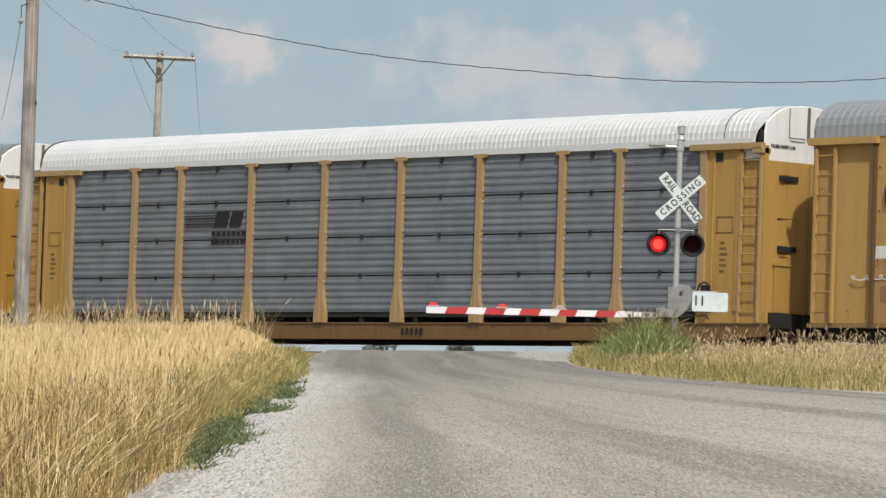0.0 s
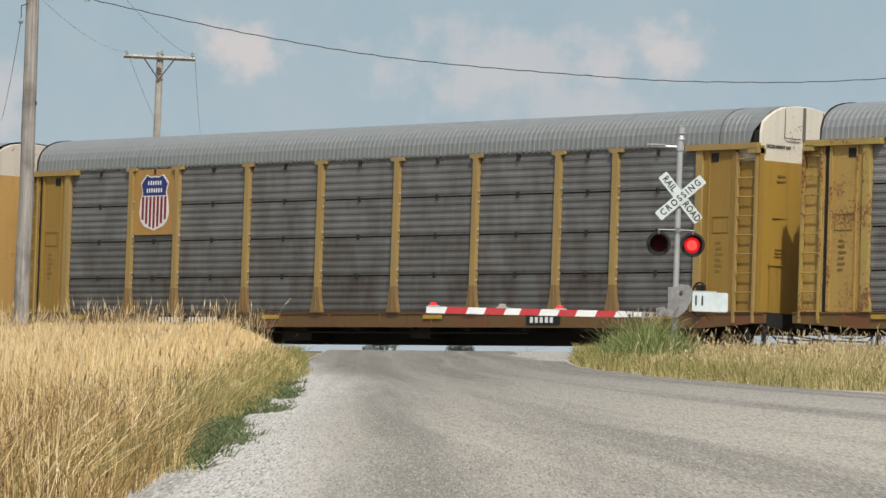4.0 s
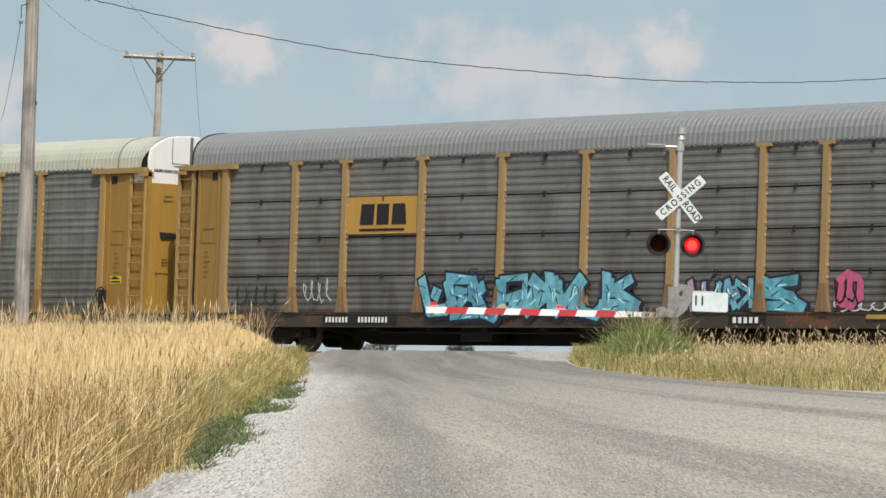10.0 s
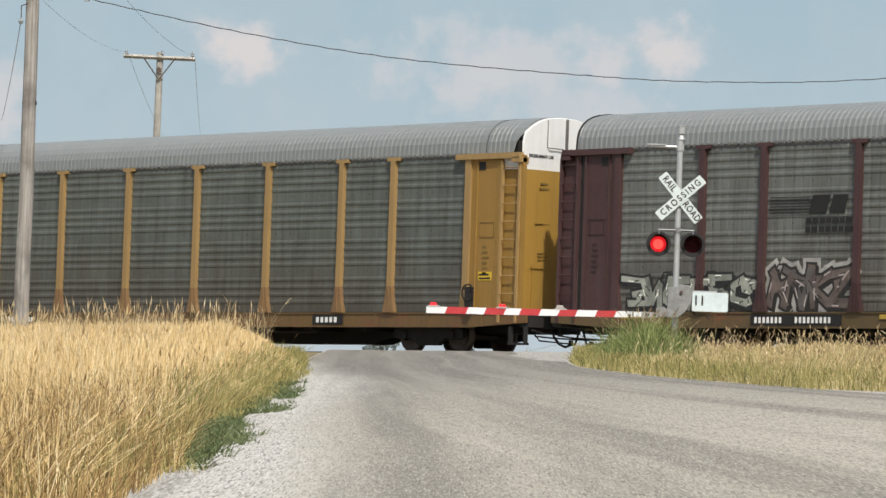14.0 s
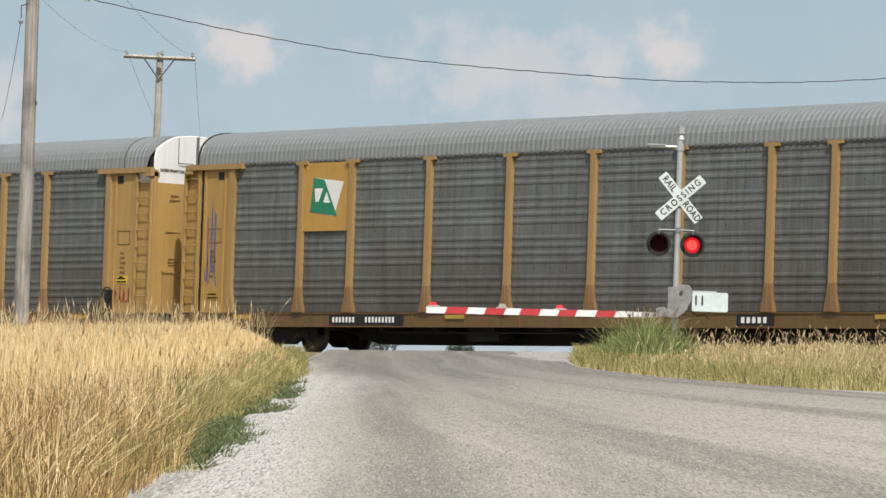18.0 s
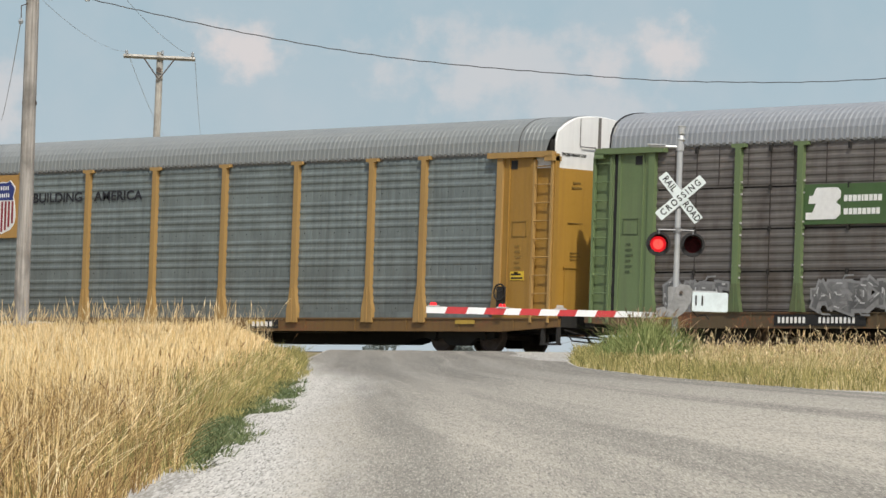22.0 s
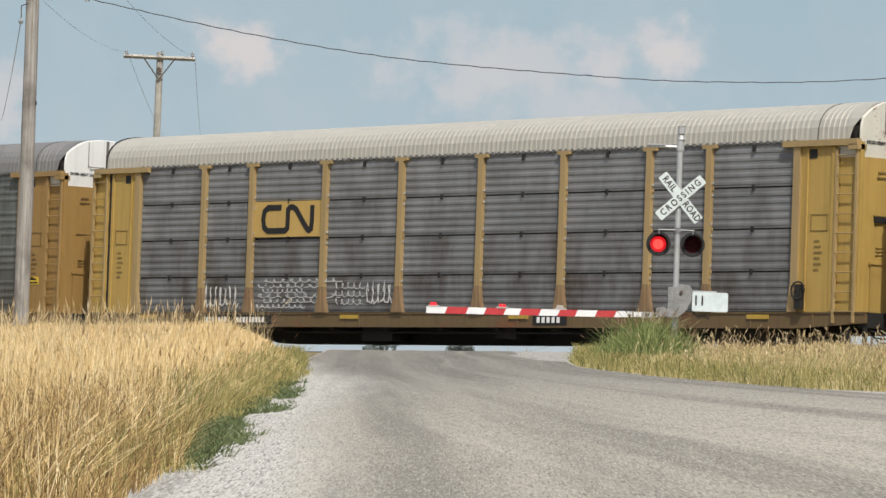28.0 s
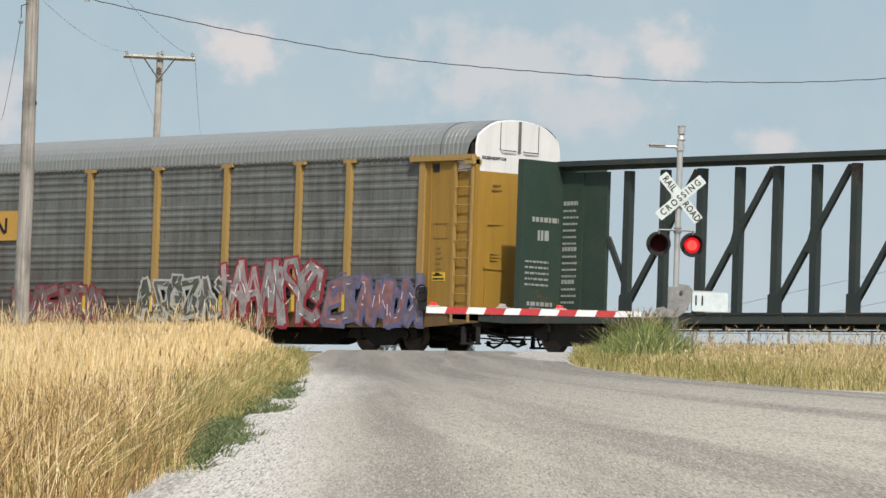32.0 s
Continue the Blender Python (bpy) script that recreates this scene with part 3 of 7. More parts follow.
def truck_mesh():
    g = Geo()
    for s in (-1, 1):
        y0, y1 = s * 0.93, s * 1.07
        g.slab([(-1.25, 0.36), (-1.25, 0.56), (-0.95, 0.62), (-0.55, 0.76), (0.55, 0.76), (0.95, 0.62), (1.25, 0.56), (1.25, 0.36), (0.95, 0.32), (0.62, 0.36), (0.36, 0.17), (-0.36, 0.17), (-0.62, 0.36), (-0.95, 0.32)], min(y0, y1), max(y0, y1))
        for x in (-0.87, 0.87):
            g.disc(x, 0.42, 0.12, s * 1.06 if s > 0 else -1.12, 1.12 if s > 0 else -1.06, 10)
        for x in (-0.17, 0.0, 0.17):
            g.tube([(x, s * 1.0, 0.24), (x, s * 1.0, 0.60)], 0.075, 8)
    g.box(-0.22, 0.22, -1.0, 1.0, 0.42, 0.66)
    g.box(-1.15, -1.05, -0.85, 0.85, 0.30, 0.40)
    return g.mesh("truck")


def coupler_mesh():
    g = Geo()
    g.box(13.2, 14.12, -0.11, 0.11, 0.60, 0.84)
    g.slab([(14.05, 0.56), (14.33, 0.60), (14.36, 0.84), (14.05, 0.90)], -0.19, 0.19)
    g.box(13.86, 13.96, -0.35, 0.35, 0.50, 0.96)
    return g.mesh("coupler")


def hose_mesh():
    g = Geo()
    g.tube([(13.7, -0.42, 0.62), (13.85, -0.44, 0.40), (14.0, -0.42, 0.24), (14.17, -0.38, 0.17), (14.34, -0.34, 0.24)], 0.032, 7)
    g.tube([(13.55, -0.9, 0.52), (13.9, -1.0, 0.30), (13.9, 0.2, 0.26)], 0.02, 6)
    g.box(14.28, 14.36, -0.38, -0.30, 0.20, 0.34)
    return g.mesh("brake_hose")


def end_sill_mesh():
    """End sill with its step, uncoupling lever and grab irons."""
    g = Geo()
    g.box(13.62, 13.92, -1.42, 1.42, 0.62, 0.86)
    g.box(13.30, 13.40, -1.48, -1.40, 0.20, 0.62)
    g.box(13.82, 13.90, -1.48, -1.40, 0.20, 0.62)
    g.box(13.30, 13.90, -1.50, -1.36, 0.18, 0.23)
    g.tube([(13.96, -1.35, 0.55), (14.02, -1.0, 0.48), (14.04, -0.4, 0.46), (14.10, -0.15, 0.56)], 0.018, 6)
    g.tube([(13.95, -1.2, 0.40), (13.97, -0.6, 0.38), (13.95, 0.6, 0.38), (13.93, 1.2, 0.42)], 0.022, 6)
    g.tube([(13.94, 0.45, 0.62), (14.05, 0.45, 0.34), (14.16, 0.40, 0.22), (14.32, 0.36, 0.30)], 0.028, 6)
    return g.mesh("end_sill")


def under_mesh():
    g = Geo()
    g.slab([(-13.6, 0.50), (-8.4, 0.50), (-7.2, 0.22), (7.2, 0.22), (8.4, 0.50), (13.6, 0.50), (13.6, 0.88), (-13.6, 0.88)], -0.34, 0.34)
    for i in range(9):
        x = -8 + i * 2
        g.box(x - 0.07, x + 0.07, -1.40, 1.40, 0.52, 0.86)
    g.box(-3.1, -2.0, -1.15, -0.55, 0.28, 0.62)
    g.box(1.8, 2.5, -1.2, -0.6, 0.34, 0.66)
    g.tube([(-6, -1.2, 0.48), (6, -1.2, 0.48)], 0.025, 6)
    return g.mesh("underframe")


def sill_mesh(top, bot):
    g = Geo()
    for s in (-1, 1):
        y0, y1 = sorted((s * 1.42, s * 1.50))
        g.slab([(-13.9, bot + 0.12), (-11.9, bot), (11.9, bot), (13.9, bot + 0.12), (13.9, top), (-13.9, top)], y0, y1)
        a, b = sorted((s * 1.40, s * 1.525))
        g.box(-13.9, 13.9, a, b, top - 0.035, top)
        g.box(-12.0, 12.0, a, b, bot, bot + 0.03)
        for i in range(14):
            x = -12.35 + 1.9 * i
            g.box(x - 0.03, x + 0.03, a + 0.005, b - 0.005, bot + 0.03, top - 0.035)
    return g.mesh("side_sill")


def deck_mesh():
    g = Geo()
    g.box(-13.9, 13.9, -1.42, 1.42, 0.86, 0.96)
    return g.mesh("deck")


def far_side_mesh():
    g = Geo()
    g.box(-11.8, 11.8, 1.42, 1.50, 0.96, 4.86)
    return g.mesh("far_side")


def skirt_mesh():
    g = Geo()
    g.box(-11.8, 11.8, -1.455, -1.40, 4.80, 4.90)
    for i in range(112):
        x = -11.7 + i * 0.21
        g.box(x, x + 0.10, -1.50, -1.45, 4.83, 4.895)
    return g.mesh("eave_rail")


def hook_mesh():
    g = Geo()
    for i in range(9):
        x = (BAYS[i] + BAYS[i + 1]) / 2
        g.box(x - 0.03, x + 0.03, -1.52, -1.44, 4.66, 4.80)
        for z in (1.90, 2.88, 3.84):
            g.box(x - 0.02, x + 0.02, -1.51, -1.44, z - 0.07, z + 0.05)
    return g.mesh("latch")


def bars(geo, x, z, widths, tall, y0, gap=0.05):
    """Plain bars in a row, standing for words that are not lettered."""
    for w in widths:
        geo.box(x, x + w, y0 - 0.006, y0, z, z + tall)
        x += w + gap
    return geo


ROWS = [(0.99, 1.88), (1.92, 2.86), (2.90, 3.82), (3.86, 4.82)]
CARS = {}


def make_truck(car, x):
    t = part("truck", shared("truck", truck_mesh), DARK, car, "dark cast-steel bogie", (x, 0, 0))
    for dx in (-0.87, 0.87):
        w = part("wheelset", shared("wheelset", wheelset_mesh), STEEL, t, "worn steel wheels on an axle", (dx, 0, 0.42))
    return t


def shallow_under_mesh():
    g = Geo()
    g.box(-13.6, 13.6, -0.30, 0.30, 0.66, 0.88)
    for s in (-1, 1):
        g.box(*sorted((s * 8.6, s * 13.6)), -0.34, 0.34, 0.45, 0.66)
    g.tube([(-7.5, -0.9, 0.56), (7.5, -0.9, 0.56)], 0.022, 6)
    return g.mesh("underframe")


def underpinning(car, sill, sill_mat, under=under_mesh):
    part("side_sill", shared(("sill",) + sill, lambda: sill_mesh(*sill)), sill_mat, car, "flanged side sill of the flat wagon")
    part("deck", shared("deck", deck_mesh), DARK, car)
    part("underframe", shared(("under", under == under_mesh), under), DARK, car, "black underframe with cross bearers")
    for x in (-10.02, 10.02):
        make_truck(car, x)
    for s in (-1, 1):
        for nm, mk in (("coupler", coupler_mesh), ("brake_hose", hose_mesh), ("end_sill", end_sill_mesh)):
            ob = part(nm, shared(nm, mk), DARK, car)
            if s < 0:
                ob.rotation_euler = (0, 0, math.pi)


def autorack(k, label, style="fine", posts=YELLOW, panels=GALV, dirt=0.5, grime=(0.05, 0.045, 0.04), roof=(0.40, 0.41, 0.41), roof_dirt=0.3, hood=(0.72, 0.72, 0.70), hood_rust=0.0,
             ends=None, sill=(0.97, 0.60), sill_color=(0.36, 0.20, 0.05), sill_rust=0.25, rust=0.0, foot=False, gaps=False, flange=False, strips=True, mud=0.6):
    """A covered car carrier: flat wagon, posts, corrugated sheeting, roof, end doors."""
    car = holder("autorack_car", label, "railcar", "railcars of the freight train")
    CARS[k] = car
    golden = posts[0] > 0.3 and posts[0] > posts[2] * 2.4
    yel = paint((posts[0] * 0.76, posts[1] * 0.80, posts[2] * 1.1 + 0.018) if golden else posts, 0.5, rust, grime=(0.13, 0.075, 0.035) if golden else (0.07, 0.055, 0.045))
    end_mat = paint(ends or ((posts[0] * 0.76, posts[1] * 0.71, posts[2] * 0.55) if golden else posts), 0.6, rust * 0.7, grime=(0.15, 0.08, 0.03) if golden else (0.07, 0.055, 0.045))
    door_mat = end_mat
    if golden and not ends:
        end_mat = paint((posts[0] * 0.66, posts[1] * 0.62, posts[2] * 0.60), 0.6, rust * 0.7, grime=(0.13, 0.07, 0.03))
    foot_mat = yel if foot else paint((posts[0] * 0.52, posts[1] * 0.50, posts[2] * 0.85 + 0.006) if golden else tuple(c * 0.75 for c in posts), 0.75, rust * 0.7 + 0.12, grime=(0.085, 0.05, 0.03))
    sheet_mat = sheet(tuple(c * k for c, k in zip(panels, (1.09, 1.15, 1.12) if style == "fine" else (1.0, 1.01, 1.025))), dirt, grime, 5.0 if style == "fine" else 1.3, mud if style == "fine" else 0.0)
    roof_mat = paint(roof, roof_dirt, 0.0, 0.5, 0.1, (0.12, 0.115, 0.11), 0.06)
    part("roof", shared("roof", roof_mesh), roof_mat, car, "ribbed arched roof")
    part("roof_end", shared("roof_end", roof_end_mesh), roof_mat, car, "plain sheet between the ribbed roof and the hood")
    part("end_bow", shared("end_bow", end_bow_mesh), DARK, car, "dark bow standing for the shade between roof and hood")
    part("roof_edge", shared("roof_edge", roof_edge_mesh), BLACK, car, "black rubber edge of the roof", (-13.24, 0, 0))
    part("roof_edge", shared("roof_seam", roof_seam_mesh), paint((0.07, 0.07, 0.07), 0.3), car, "thin dark lap of the roof sheets", (12.33, 0, 0))
    part("eave_rail", shared("skirt", skirt_mesh), paint((0.16, 0.16, 0.155), 0.4), car)
    if foot and not flange:
        part("lower_panel", Geo().box(-11.7, 11.7, -1.46, -1.43, 0.82, 0.984), sheet_mat, car, "plain strip of sheet above the sill")
    if flange:
        part("eave_flange", shared("flange", lambda: Geo().box(-13.2, 13.3, -1.515, -1.46, 4.83, 4.985).mesh("eave_flange")), roof_mat, car, "smooth flange along the roof's foot")
    part("far_side", shared("far", far_side_mesh), sheet_mat, car)
    for i in range(9):
        a, b = BAYS[i], BAYS[i + 1]
        w = round(b - a - 0.10, 3)
        x = (a + b) / 2
        if style == "rows":
            for r, (z0, z1) in enumerate(ROWS):
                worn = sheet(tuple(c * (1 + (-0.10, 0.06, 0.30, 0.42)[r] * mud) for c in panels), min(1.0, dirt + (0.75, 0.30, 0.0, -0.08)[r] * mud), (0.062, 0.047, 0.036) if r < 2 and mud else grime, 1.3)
                part("side_panel", shared(("panel", w, round(z1 - z0, 3)), lambda: panel_mesh(w, z1 - z0, 5, 0.0135, 0.03)), worn, car, at=(x, -1.445, z0))
        else:
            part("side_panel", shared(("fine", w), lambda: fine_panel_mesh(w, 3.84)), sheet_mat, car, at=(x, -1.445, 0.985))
    # black sheet put behind the sheeting, for the unlit inside seen through the joints
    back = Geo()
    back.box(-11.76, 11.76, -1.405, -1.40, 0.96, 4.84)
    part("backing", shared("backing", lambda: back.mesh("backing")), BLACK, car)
    for x in BAYS[1:-1]:
        lugs = style == "rows" or gaps
        part("post", shared(("post", lugs), lambda: post_mesh(lugs)), yel, car, at=(x, 0, 0))
        part("post_foot", shared(("post_foot", foot), lambda: post_foot_mesh(foot)), foot_mat, car, "flared foot of the post, darker with road dirt", (x, 0, 0))
        if style == "rows" or gaps:
            part("bolt", shared("lug", lug_mesh), plain((0.42, 0.42, 0.40), 0.5), car, "pale bolt heads", (x, 0, 0))
    if style == "rows":
        part("latch", shared("hook", hook_mesh), DARK, car)
    else:
        part("latch", shared("stud", stud_mesh), DARK, car)
    for s in (-1, 1):
        for nm, mk, mt, lb in (("corner_post", corner_mesh, yel, ""), ("end_panel", end_panel_mesh, end_mat, "solid steel end panel"), ("end_wall", end_wall_mesh, end_mat, ""), ("far_wall", far_wall_mesh, end_mat, ""), ("end_post", end_post_mesh, end_mat, ""), ("ladder", ladder_mesh, yel, "steel ladder"), ("eave_beam", bracket_mesh, yel, "")):
            me = shared((nm, s), lambda: mirrored(mk(s) if mk in (end_wall_mesh, far_wall_mesh, end_post_mesh, ladder_mesh) else mk(), s))
            part(nm, me, mt, car, lb, (s * HALF, 0, 0))
        for side in (-1, 1):
            part("end_door", shared(("door", s, side), lambda: mirrored(end_door_mesh(side), s)), door_mat, car, "curved end door leaf", (s * (HALF + (1.85 if s > 0 else 1.50)), 0, 0))
        part("end_hood", shared(("hood", s), lambda: mirrored(hood_mesh(0.05), s)), paint(hood, 0.25, hood_rust), car, "painted hood over the end doors", (s * (HALF + (1.85 if s > 0 else 1.43)), 0, 0))
        if s > 0:
            part("seam", shared("hood_trim", hood_trim_mesh), paint((0.13, 0.12, 0.11), 0.3), car, "dark slot and grab irons on the hood", (HALF + 1.85, 0, 0))
        else:
            # the gap's shade is a black block, not an opening
            part("door_gap", shared("slit", lambda: mirrored(gap_shade_mesh(), -1)), BLACK, car, "black block standing for the shaded gap beside the hinged end", (-HALF, 0, 0))
        for j, (a, b) in enumerate(((0.30, 0.34), (1.05, 1.14))):
            part("batten", shared(("batten", j, s), lambda: mirrored(batten_mesh(a, b), s)), end_mat, car, "", (s * HALF, 0, 0))
        if s > 0 and hood_rust < 0.3:
            part("wall_cap", shared("wall_cap", lambda: Geo().box(1.16, 1.84, -1.437, -1.43, 4.46, 4.80).mesh("wall_cap")), paint(hood, 0.25, hood_rust), car, "white-painted top of the end wall", (HALF, 0, 0))
        if s > 0:
            part("hatch", shared("hatch", hatch_mesh), door_mat, car, "small hatch in the end door", (HALF + 1.85, 0, 0))
            part("stencil", shared("lines", data_lines_mesh), paint(tuple(c * 0.38 for c in (ends or posts)), 0.2), car, "stencilled data lines, too small to read", (HALF + 1.85, 0, 0))
        if foot:
            part("end_skirt", Geo().box(*sorted((s * (HALF - 0.16), s * (HALF + 2.05))), -1.495, -1.43, 0.70, 0.972), end_mat, car, "plate between the end panel and the sill")
        plate = Geo()
        plate.box(s * (HALF + 0.48) - 0.11, s * (HALF + 0.48) + 0.11, -1.512, -1.50, 4.45, 4.66)
        part("vent_slot", plate, BLACK, car, "dark slot in the end panel")
        if style == "fine" and posts[0] > 0.3:
            pc = Geo()
            zc = 1.72 if s > 0 else 1.28
            pc.box(s * (HALF + 0.68) - 0.23, s * (HALF + 0.68) + 0.23, -1.512, -1.50, zc + 0.03, zc + 0.24)
            part("placard", pc, paint((0.62, 0.42, 0.03) if s > 0 else (0.40, 0.24, 0.03), 0.2), car, "yellow warning placard")
            pc = Geo()
            for j in range(2):
                pc.box(s * (HALF + 0.68) - 0.2, s * (HALF + 0.68) + 0.2 - 0.06 * j, -1.516, -1.512, zc + 0.06 + 0.09 * j, zc + 0.10 + 0.09 * j)
            part("stencil", pc, BLACK, car)
        stencil = Geo()
        for j in range(6):
            stencil.box(s * (HALF + 0.70) - 0.13, s * (HALF + 0.70) + 0.02 + 0.11 * ((j * 7) % 5) / 5, -1.512, -1.50, 2.55 - j * 0.13, 2.60 - j * 0.13)
        for a, b, c, d in ((-0.25, 0.25, 2.80, 2.82), (-0.25, 0.25, 3.16, 3.18), (-0.25, -0.23, 2.8, 3.18), (0.23, 0.25, 2.8, 3.18)):
            stencil.box(s * (HALF + 0.70) + a, s * (HALF + 0.70) + b, -1.512, -1.50, c, d)
        part("stencil", stencil, paint(tuple(c * 0.45 for c in (ends or posts)), 0.2), car, "stencilled data marks, too small to read")
    if hood_rust < 0.3:
        letters("EXCESS HEIGHT CAR", 0.105, BLACK, car, Matrix.Translation((HALF + 1.864, -0.86, 4.80)) @ Euler((radians(90), 0, radians(90))).to_matrix().to_4x4(), "lettering", 0.003, "black stencilled words", 0.85)
    part("hand_brake", shared("brake", brake_mesh), DARK, car, "dark hand-brake wheel", (HALF + 0.25, -1.66, 1.45))
    underpinning(car, sill, paint(tuple(c * 0.38 + 0.01 for c in sill_color), 0.9, min(1.0, sill_rust + 0.15), grime=(0.065, 0.042, 0.03)))
    for x in (-11.2, -3.2, 2.9, 10.7) if strips else ():
        g = Geo()
        g.box(x - 0.34, x + 0.34, -1.535, -1.525, sill[0] - 0.16, sill[0] - 0.06)
        part("reflector", g, paint((0.46, 0.30, 0.045), 0.7), car, "yellow reflective strip on the sill")
    return car


def door_bars(car, heights):
    """Short black bars across the near leaf of the end door."""
    for z in heights:
        part("door_bar", Geo().box(HALF + 1.90, HALF + 1.965, -1.02, -0.42, z, z + 0.13), BLACK, car, "short black bar on the end door")


def mirrored(me, s):
    if s < 0:
        me.transform(Matrix.Diagonal((-1, 1, 1, 1)))
        me.flip_normals()
    return me


def marks(car, sill=(0.97, 0.60), black=True, x=-7.8, second=6.2):
    """Reporting marks on the sill: a dark plate with plain bars for the characters."""
    z0, z1 = sill[1] + 0.06, sill[0] - 0.06
    if black:
        for a, w in ((x, 2.75), (second, 1.15)):
            part("mark_plate", Geo().box(a, a + w, -1.532, -1.525, z0, z1), BLACK, car, "black plate behind the reporting marks")
    h = (z1 - z0) * 0.55
    g = Geo()
    bars(g, x + 0.12, z0 + 0.055, [0.07] * 7, h, -1.533, 0.055)
    bars(g, x + 1.35, z0 + 0.055, [0.07] * 9, h, -1.533, 0.055)
    bars(g, second + 0.14, z0 + 0.055, [0.10] * 5, h, -1.533, 0.07)
    part("reporting_mark", g, WHITE if black else BLACK, car, "plain bars where the reporting marks are painted")


def plate(car, bay, z0, z1, color, name="emblem_plate", label="", dirt=0.25):
    a, b = BAYS[bay] + 0.08, BAYS[bay + 1] - 0.08
    g = Geo()
    g.box(a, b, -1.50, -1.44, z0, z1)
    for x in (a + 0.08, b - 0.08):
        for z in (z0 + 0.12, (z0 + z1) / 2, z1 - 0.12):
            g.disc(x, z, 0.02, -1.512, -1.50, 8)
    part(name, g, paint(color, dirt), car, label)
    return (a + b) / 2


def shield(car, faded=0.0, bay=1, tint=(0.40, 0.225, 0.062)):
    """The railway shield: blue head with two white bars, red and white stripes below."""
    c = plate(car, bay, 3.05, 4.80, tint, "shield_plate", "yellow plate carrying a railway shield")
    half = [(0.0, 3.16), (0.20, 3.22), (0.40, 3.28), (0.55, 3.42), (0.61, 3.62), (0.58, 3.95), (0.50, 4.20), (0.58, 4.44), (0.46, 4.56), (0.34, 4.66), (0.16, 4.60), (0.0, 4.62)]
    out = [(c + x, z) for x, z in half] + [(c - x, z) for x, z in half[-2:0:-1]]
    part("shield", Geo().slab(out, -1.508, -1.50), paint((0.72, 0.72, 0.70), 0.2), car, "white-edged railway shield")
    head = [(x * 0.93, z) for x, z in half if z > 4.1]
    head = [(0.0, 4.10), (0.50, 4.10)] + [(x, z - 0.03) for x, z in head]
    part("shield_head", Geo().slab([(c + x, z) for x, z in head] + [(c - x, z) for x, z in head[-2:0:-1]], -1.513, -1.508), paint((0.022, 0.035, 0.17) if faded < 0.4 else (0.05, 0.06, 0.10), 0.2), car, "blue head of the shield")
    for i in range(-3, 4):
        x = c + i * 0.155
        lo = 3.22 + 0.045 * abs(i) ** 1.5
        part("stripe", Geo().slab([(x - 0.045, lo), (x + 0.045, lo), (x + 0.045, 4.07), (x - 0.045, 4.07)], -1.513, -1.508), paint((0.22, 0.022, 0.03) if faded < 0.4 else (0.20, 0.06, 0.05), 0.2), car, "dark red stripe")
    g = Geo()
    bars(g, c - 0.27, 4.38, [0.045] * 6, 0.11, -1.5135, 0.055)
    bars(g, c - 0.32, 4.18, [0.045] * 7, 0.11, -1.5135, 0.052)
    part("emblem_bar", g, WHITE, car, "white bars where a name is painted")


def stroke(geo, pts, width, y0, y1):
    """A thick line through points in x and z, mitred."""
    pts = [Vector(p) for p in pts]
    left, right = [], []
    for i, p in enumerate(pts):
        a = (p - pts[i - 1]).normalized() if i else None
        b = (pts[i + 1] - p).normalized() if i + 1 < len(pts) else None
        d = ((a or b) + (b or a)).normalized()
        nrm = Vector((-d.y, d.x))
        k = 1.0 / max(0.5, nrm.dot(Vector((-(a or b).y, (a or b).x))))
        left.append(p + nrm * width / 2 * k)
        right.append(p - nrm * width / 2 * k)
    for i in range(len(pts) - 1):
        geo.slab([right[i], right[i + 1], left[i + 1], left[i]], y0, y1)


def worm(car, bay=2, z0=2.95, z1=3.86, scale=1.0, tint=(0.52, 0.30, 0.06)):
    """Yellow plate with the railway's looping black line."""
    c = plate(car, bay, z0, z1, tint, "emblem_plate", "yellow plate with a looping black line mark")
    m = (z0 + z1) / 2
    h, w, k = 0.30 * scale, 0.98 * scale, 0.15 * scale
    g = Geo()
    line = [(-0.28, h), (-0.80, h), (-0.93, h * 0.7), (-0.98, 0), (-0.93, -h * 0.7), (-0.80, -h), (-0.12, -h), (-0.03, -h * 0.8), (-0.02, 0.0), (-0.02, h * 0.8), (0.06, h), (0.18, h), (0.30, h * 0.8), (0.70, -h * 0.75), (0.80, -h), (0.90, -h * 0.85), (0.92, 0.0), (0.92, h * 1.15)]
    stroke(g, [(c + 0.02 + x * scale, m + z) for x, z in line], k, -1.512, -1.50)
    part("line_mark", g, BLACK, car, "looping black line")


def blob(rng, cx, cz, w, h, n=14):
    return [(cx + w / 2 * math.cos(a) * (0.8 + 0.32 * rng.random()), cz + h / 2 * math.sin(a) * (0.8 + 0.32 * rng.random())) for a in (2 * math.pi * i / n for i in range(n))]


